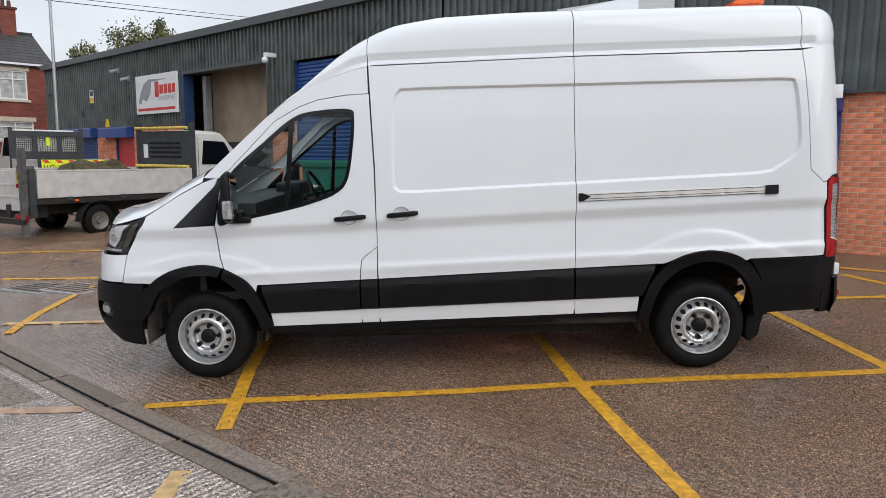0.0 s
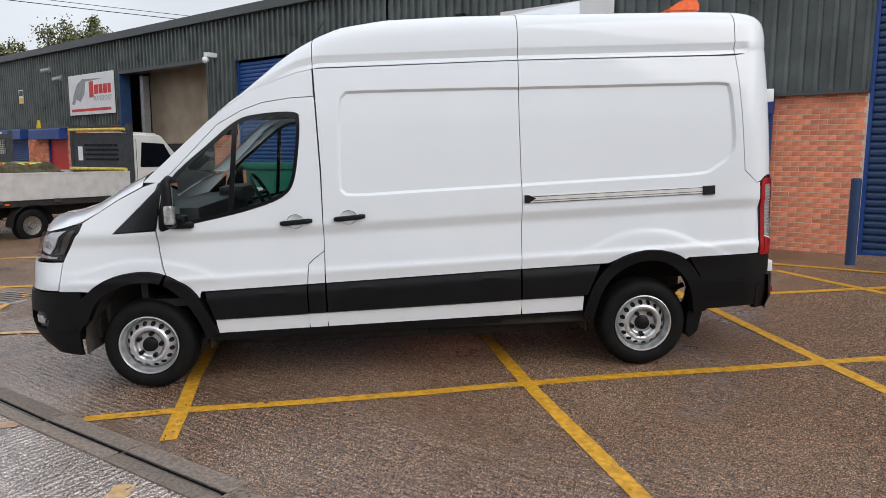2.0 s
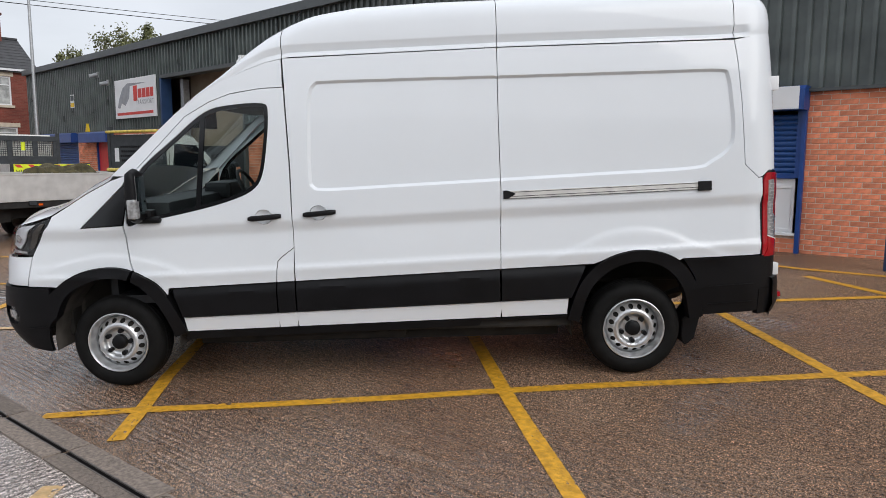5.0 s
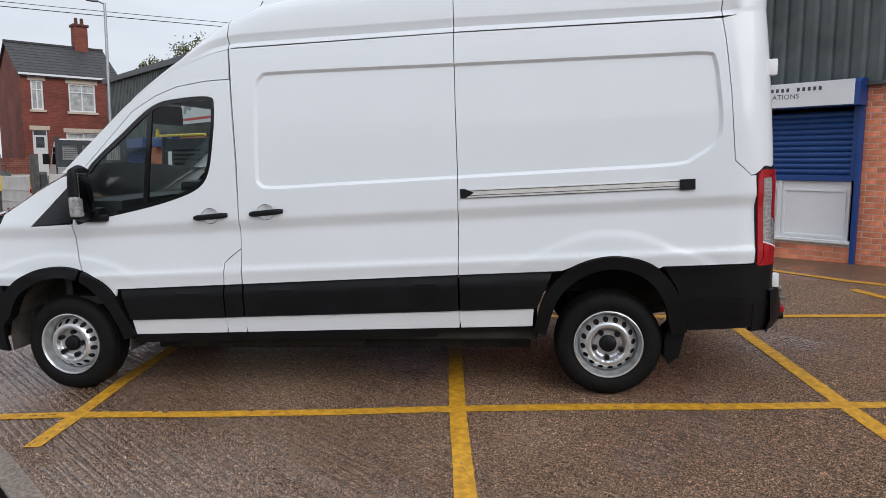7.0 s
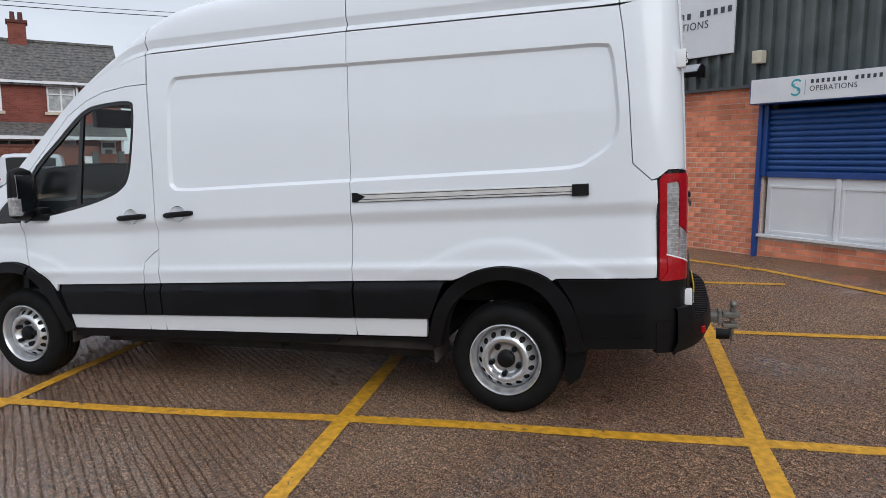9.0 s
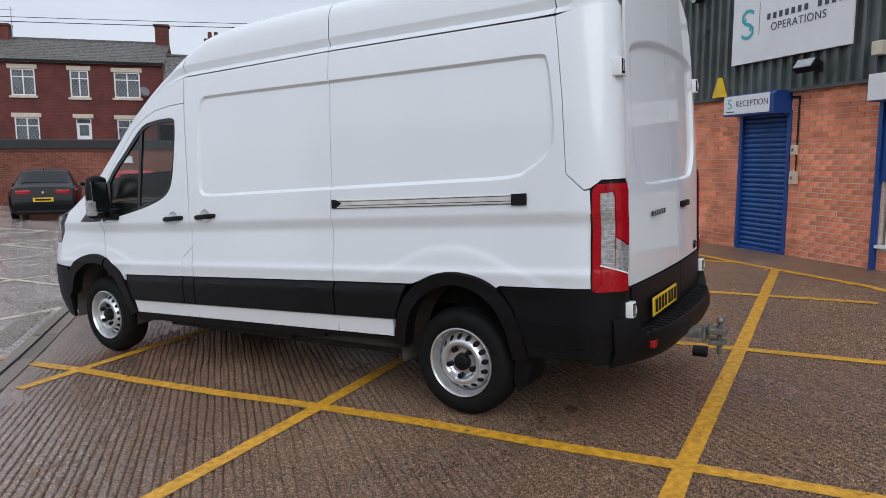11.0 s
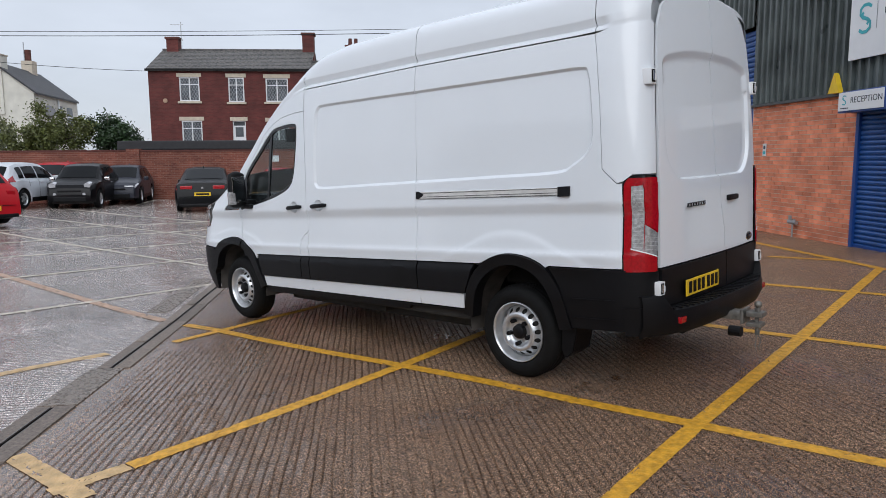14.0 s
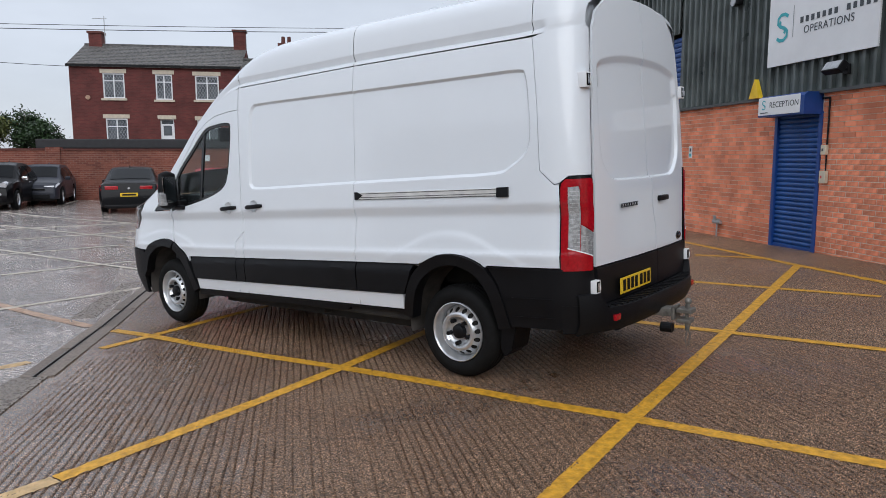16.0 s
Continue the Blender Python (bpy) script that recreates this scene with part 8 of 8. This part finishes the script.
def truck(label, x, y, heading, L=3.8, tail_lift=True, board=False, mesh_head=False, high=2.4):
    """A dropside truck, nose along +x in its own frame, tail at x = 0, bed L long."""
    t = thing("flatbed_truck", label, "truck", Matrix.Translation((x, y, yard_height(x, y) - 0.03)) @ pose(0, 0, 0, 0, 0, heading), "flatbed trucks")
    part("bed_floor", box(0.02, L + 0.1, -0.99, 0.99, 0.74, 0.86, 0.01), M_CHASSIS, t)
    for s in (1, -1):
        d = part("dropside", box(0.15, L, s * 1.0 - 0.022, s * 1.0 + 0.022, 0.87, 1.39, 0.008), M_BED, t)
        part("top_edge", box(0.15, L, s * 1.0 - 0.03, s * 1.0 + 0.03, 1.385, 1.42, 0.006), M_BED, d)
        part("dent_rib", box(0.17, L - 0.02, s * 1.02 - 0.006, s * 1.02 + 0.006, 0.90, 0.93), M_BED, d)
        for xx in (0.7, L * 0.5, L - 0.7):
            part("latch", box(xx, xx + 0.14, s * 1.02 - 0.02, s * 1.02 + 0.02, 0.80, 0.88, 0.006), M_FRAME, d)
        part("post", box(0.0, 0.12, s * 0.97 - 0.05, s * 0.97 + 0.05, 0.5, 1.45), M_FRAME, t)
        part("post", box(L + 0.005, L + 0.11, s * 1.0 - 0.05, s * 1.0 + 0.05, 0.8, high + 0.1), M_FRAME, t)
        lamp = part("tail_lamp", box(-0.08, 0.0, s * 0.75 - 0.2, s * 0.75 + 0.2, 0.42, 0.56, 0.01), M_LAMP_RED, t)
        part("lamp_bracket", box(-0.02, 0.08, s * 0.75 - 0.22, s * 0.75 + 0.22, 0.56, 0.72), M_CHASSIS, lamp)
        guard = bmesh.new()
        rows = []
        for k in range(13):
            a = math.pi * k / 12
            rows.append([guard.verts.new((1.45 + 0.44 * math.cos(a), s * 0.9 + w, 0.34 + 0.44 * math.sin(a))) for w in (-0.13, 0.13)])
        for p, q in zip(rows, rows[1:]):
            guard.faces.new((p[0], p[1], q[1], q[0]))
        part("mudguard", guard, M_CHASSIS, t)
        part("marker", box(0.9, 0.98, s * 1.0 - 0.012, s * 1.0 + 0.012, 0.78, 0.82), M_AMBER, t)
    tb = part("tailboard", box(-0.06, -0.01, -0.78, 0.78, 0.62 if tail_lift else 0.9, 1.40, 0.008), M_BED, t)
    for z in (0.88, 1.12):
        part("rib", box(-0.072, -0.06, -0.77, 0.77, z, z + 0.025), M_BED, tb)
    if tail_lift:
        for s in (1, -1):
            part("lift_column", box(-0.12, 0.0, s * 0.9 - 0.05, s * 0.9 + 0.05, 0.15, 1.85), M_FRAMEP, t)
            part("lift_bracket", prism([(-0.1, 1.5), (-0.1, 1.2), (0.15, 1.1), (0.15, 1.5)], s * 0.86 - 0.1, s * 0.86 + 0.1, 0.01), M_FRAMEP, t)
            part("side_lamp", box(-0.10, -0.06, s * 0.8 - 0.07, s * 0.8 + 0.07, 1.08, 1.42, 0.01), M_YBAR, t)
            part("side_lamp_red", box(-0.105, -0.10, s * 0.8 - 0.06, s * 0.8 + 0.06, 1.08, 1.16), M_LAMP_RED, t)
    if mesh_head:
        head = part("headboard", box(L + 0.02, L + 0.08, -0.98, 0.98, 0.9, high - 0.62, 0.01), M_FRAME, t)
        part("rail", box(L + 0.02, L + 0.08, -0.98, 0.98, high - 0.16, high, 0.01), M_FRAME, head)
        for y0, y1 in ((-0.98, -0.86), (-0.42, -0.28), (0.28, 0.42), (0.86, 0.98)):
            part("stile", box(L + 0.02, L + 0.08, y0, y1, high - 0.62, high - 0.16), M_FRAME, head)
        for y0, y1 in ((-0.86, -0.42), (-0.28, 0.28), (0.42, 0.86)):
            for k in range(1, 8):
                part("mesh_wire", tube((L + 0.05, y0 + (y1 - y0) * k / 8, high - 0.62), (L + 0.05, y0 + (y1 - y0) * k / 8, high - 0.16), 0.008, sides=5), M_FRAME, head)
            for k in range(1, 7):
                z = high - 0.62 + 0.46 * k / 7
                part("mesh_wire", tube((L + 0.05, y0, z), (L + 0.05, y1, z), 0.008, sides=5), M_FRAME, head)
        part("beacon", tube((L - 0.4, 0.1, high - 0.45), (L - 0.4, 0.1, high - 0.2), 0.06), M_HIVIS, head)
    else:
        head = part("headboard", box(L + 0.02, L + 0.08, -0.95, 0.95, 0.86, high - 0.1, 0.01), M_FRAME, t)
        for r in range(4):
            for k in range(14):
                yy, zz = -0.62 + k * 0.085 + (r % 2) * 0.042, high - 0.72 + r * 0.11
                part("vent", tube((L + 0.008, yy, zz), (L + 0.021, yy, zz), 0.03, sides=8), M_BLACK, head)
        part("label_plate", box(L + 0.012, L + 0.02, 0.62, 0.78, high - 0.75, high - 0.42), M_WHITE, head)
        for z, r in ((high - 0.95, 0.045), (high - 0.03, 0.035)):
            part("ladder_bar", tube((L - 0.06, -0.97, z), (L - 0.06, 0.97, z), r), M_YBAR, t)
    for s in (1, -1):
        part("chassis_rail", box(-0.1, L + 1.7, s * 0.36 - 0.06, s * 0.36 + 0.06, 0.5, 0.74), M_CHASSIS, t)
    part("bumper_beam", box(-0.14, -0.04, -0.95, 0.95, 0.36, 0.46), M_CHASSIS, t)
    part("underrun", box(0.0, 0.5, -0.7, 0.7, 0.46, 0.74), M_CHASSIS, t)
    # crew cab
    c = L + 0.16
    bm = bmesh.new()
    bm_prism(bm, [(c, 0.5), (c + 2.1, 0.5), (c + 2.25, 0.8), (c + 2.15, 1.15), (c + 1.6, 1.4), (c + 1.0, 2.18), (c + 0.8, 2.3), (c + 0.06, 2.32), (c, 2.2)], -0.92, 0.92)
    bmesh.ops.bevel(bm, geom=bm.edges[:], offset=0.07, segments=3, affect="EDGES")
    cabm = part("cab", bm, M_TRUCK, t, auto=40)
    for s in (1, -1):
        part("side_window", prism([(c + 0.22, 1.5), (c + 1.3, 1.5), (c + 0.92, 2.06), (c + 0.28, 2.08)], s * 0.925 - 0.006, s * 0.925 + 0.006, 0.004), M_CARGLASS, cabm)
        part("door_mirror", box(c + 1.3, c + 1.4, s * 1.08 - 0.1, s * 1.08 + 0.1, 1.5, 1.85, 0.03), M_BLACK, cabm)
        part("door_seam", box(c + 0.12, c + 0.13, s * 0.922 - 0.003, s * 0.922 + 0.003, 0.6, 2.15), M_BLACK, cabm)
    bm = bmesh.new()
    q = [bm.verts.new(p) for p in ((c + 1.6, -0.8, 1.45), (c + 1.6, 0.8, 1.45), (c + 1.06, 0.72, 2.16), (c + 1.06, -0.72, 2.16))]
    bm.faces.new(q)
    part("windscreen", bm, M_CARGLASS, cabm).location.x += 0.03
    for wx in (1.45, L + 1.4):
        for s in (1, -1):
            w = part("wheel", lathe([(0.19, 0.03), (0.21, 0.0), (0.30, -0.005), (0.335, 0.02), (0.34, 0.1), (0.33, 0.2), (0.19, 0.2)], 28), M_RUBBER, t, auto=40)
            w.matrix_local = pose(wx, s * 0.98, 0.35, 0, 0, 180 if s > 0 else 0)
            part("rim", lathe([(0.0, 0.03), (0.06, 0.02), (0.08, 0.06), (0.16, 0.05), (0.2, 0.02)], 24), M_TOW, w, auto=40)
    if board:
        b = part("chevron_board", box(-0.10, -0.08, -0.98, 0.98, 1.10, 1.42), M_HIVIS, t, "yellow and red chevron board lettered highway maintenance")
        for k in range(6):
            y0 = -0.9 + k * 0.33
            bm = bmesh.new()
            bm.faces.new([bm.verts.new((-0.104, y, z)) for y, z in ((y0, 1.33), (y0 + 0.14, 1.33), (y0 + 0.22, 1.41), (y0 + 0.08, 1.41))])
            part("chevron", bm, M_SIGNRED, b)
        words("lettering", "HIGHWAY MAINTENANCE", 0.155, M_BLACK, b, pose(-0.106, 0, 1.21, 90, 0, -90))
    return t


def heap(x0, x1, y0, y1, z0, high, seed):
    bm = bmesh.new()
    nx, ny = 26, 12
    rows = []
    for i in range(nx + 1):
        r = []
        for j in range(ny + 1):
            u, v = i / nx, j / ny
            e = max(0.0, math.sin(math.pi * u) * math.sin(math.pi * v)) ** 0.5
            z = z0 + high * e * (0.65 + 0.6 * noise.noise(Vector((u * 5 + seed, v * 4, seed)))) + 0.05 * noise.noise(Vector((u * 25, v * 18, seed)))
            r.append(bm.verts.new((x0 + (x1 - x0) * u, y0 + (y1 - y0) * v, z)))
        rows.append(r)
    for a, b in zip(rows, rows[1:]):
        for j in range(ny):
            bm.faces.new((a[j], b[j], b[j + 1], a[j + 1]))
    return bm


tk = truck("white dropside truck loaded with turf and soil", -11.2, 1.65, 101.5)
soil = part("soil_load", heap(0.1, 3.6, -0.95, 0.95, 0.86, 0.95, 3.0), M_TURF)
tagged(soil, "heap of soil and cut turf on a truck bed", "soil heap", "", "stuff")
soil.matrix_world = tk.matrix_world.copy()
truck("flatbed truck with mesh headboard and chevron tail board", -16.6, 5.05, 178, 2.7, False, True, True, 2.27)

# green waste bin in front of the blue shutter
M_BIN = material("green_bin_plastic", (0.012, 0.14, 0.10), 0.5, vary=0.12, scale=5)
bx, by = -8.5, 7.75
wb = thing("waste_bin", "large green wheeled waste bin by the blue shutter", "waste bin", Matrix.Translation((bx, by, yard_height(bx, by))))
bm = bmesh.new()
bm_prism(bm, [(-0.62, 0.18), (0.62, 0.18), (0.70, 1.2), (-0.70, 1.2)], -0.5, 0.5)
bmesh.ops.bevel(bm, geom=bm.edges[:], offset=0.04, segments=2, affect="EDGES")
part("tub", bm, M_BIN, wb, auto=40)
part("lid", box(-0.73, 0.73, -0.54, 0.54, 1.2, 1.36, 0.05), M_BIN, wb, auto=40)
part("label_bar", box(-0.4, 0.4, -0.56, -0.535, 0.7, 0.8), M_WHITE, wb)
for dx in (-0.5, 0.5):
    for dy in (-0.4, 0.4):
        part("castor", tube((dx - 0.03, dy, 0.09), (dx + 0.03, dy, 0.09), 0.09, sides=12), M_BLACK, wb)

# ---- bricks of the front wall ----
def brick_places():
    course, step = 0.075, 0.225
    z, row = 0.06, 0
    while z < DADO - 0.055:
        k0 = math.floor(WALL_L / step)
        for k in range(k0, int(3.3 / step) + 2):
            a = k * step + (row % 2) * step / 2
            b = a + 0.215
            for lo, hi in BRICK_RUNS:
                aa, bb = max(a, lo), min(b, hi)
                if bb - aa > 0.03 and not any(o[0] < (aa + bb) / 2 < o[1] and o[2] - 0.02 < z + 0.03 < o[3] for o in OPENINGS):
                    yield aa, bb, z
        z += course
        row += 1


BRICK_RUNS = [(-30.2, -28.45), (-24.75, -23.0), (-21.4, -17.36), (-12.35, -11.22), (-5.72, -2.64), (-1.56, -0.02), (0.0, 2.0), (2.02, 3.28)]
verts, faces, count = [], [], 0
shared = {}
for a, b, z in brick_places():
    near = count < 300 and (a > 2.02 or (-1.56 < a < -0.2 and z < 1.9)) and abs(b - a - 0.215) < 1e-6
    dy = random.uniform(-0.0025, 0.0025)
    if near:
        count += 1
        if "whole" not in shared:
            bm = box(0, 0.215, 0, 0.1, 0, 0.065, 0.004, 1)
            shared["whole"] = mesh_of("brick", bm, M_BRICK)
        o = new("brick", shared["whole"])
        o.parent, o.location = WALL, (a, WY + dy, z)
        continue
    i = len(verts)
    y0, y1 = WY + dy, WY + 0.1
    verts += [(a, y0, z), (b, y0, z), (b, y1, z), (a, y1, z), (a, y0, z + 0.065), (b, y0, z + 0.065), (b, y1, z + 0.065), (a, y1, z + 0.065)]
    faces += [tuple(i + q for q in f) for f in ((0, 1, 5, 4), (1, 2, 6, 5), (2, 3, 7, 6), (3, 0, 4, 7), (4, 5, 6, 7), (0, 3, 2, 1))]
me = bpy.data.meshes.new("brickwork")
me.from_pydata(verts, [], faces)
me.materials.append(M_BRICKS)
bw = new("brickwork", me)
bw.parent = WALL
tagged(bw, "", "", "", "stuff")
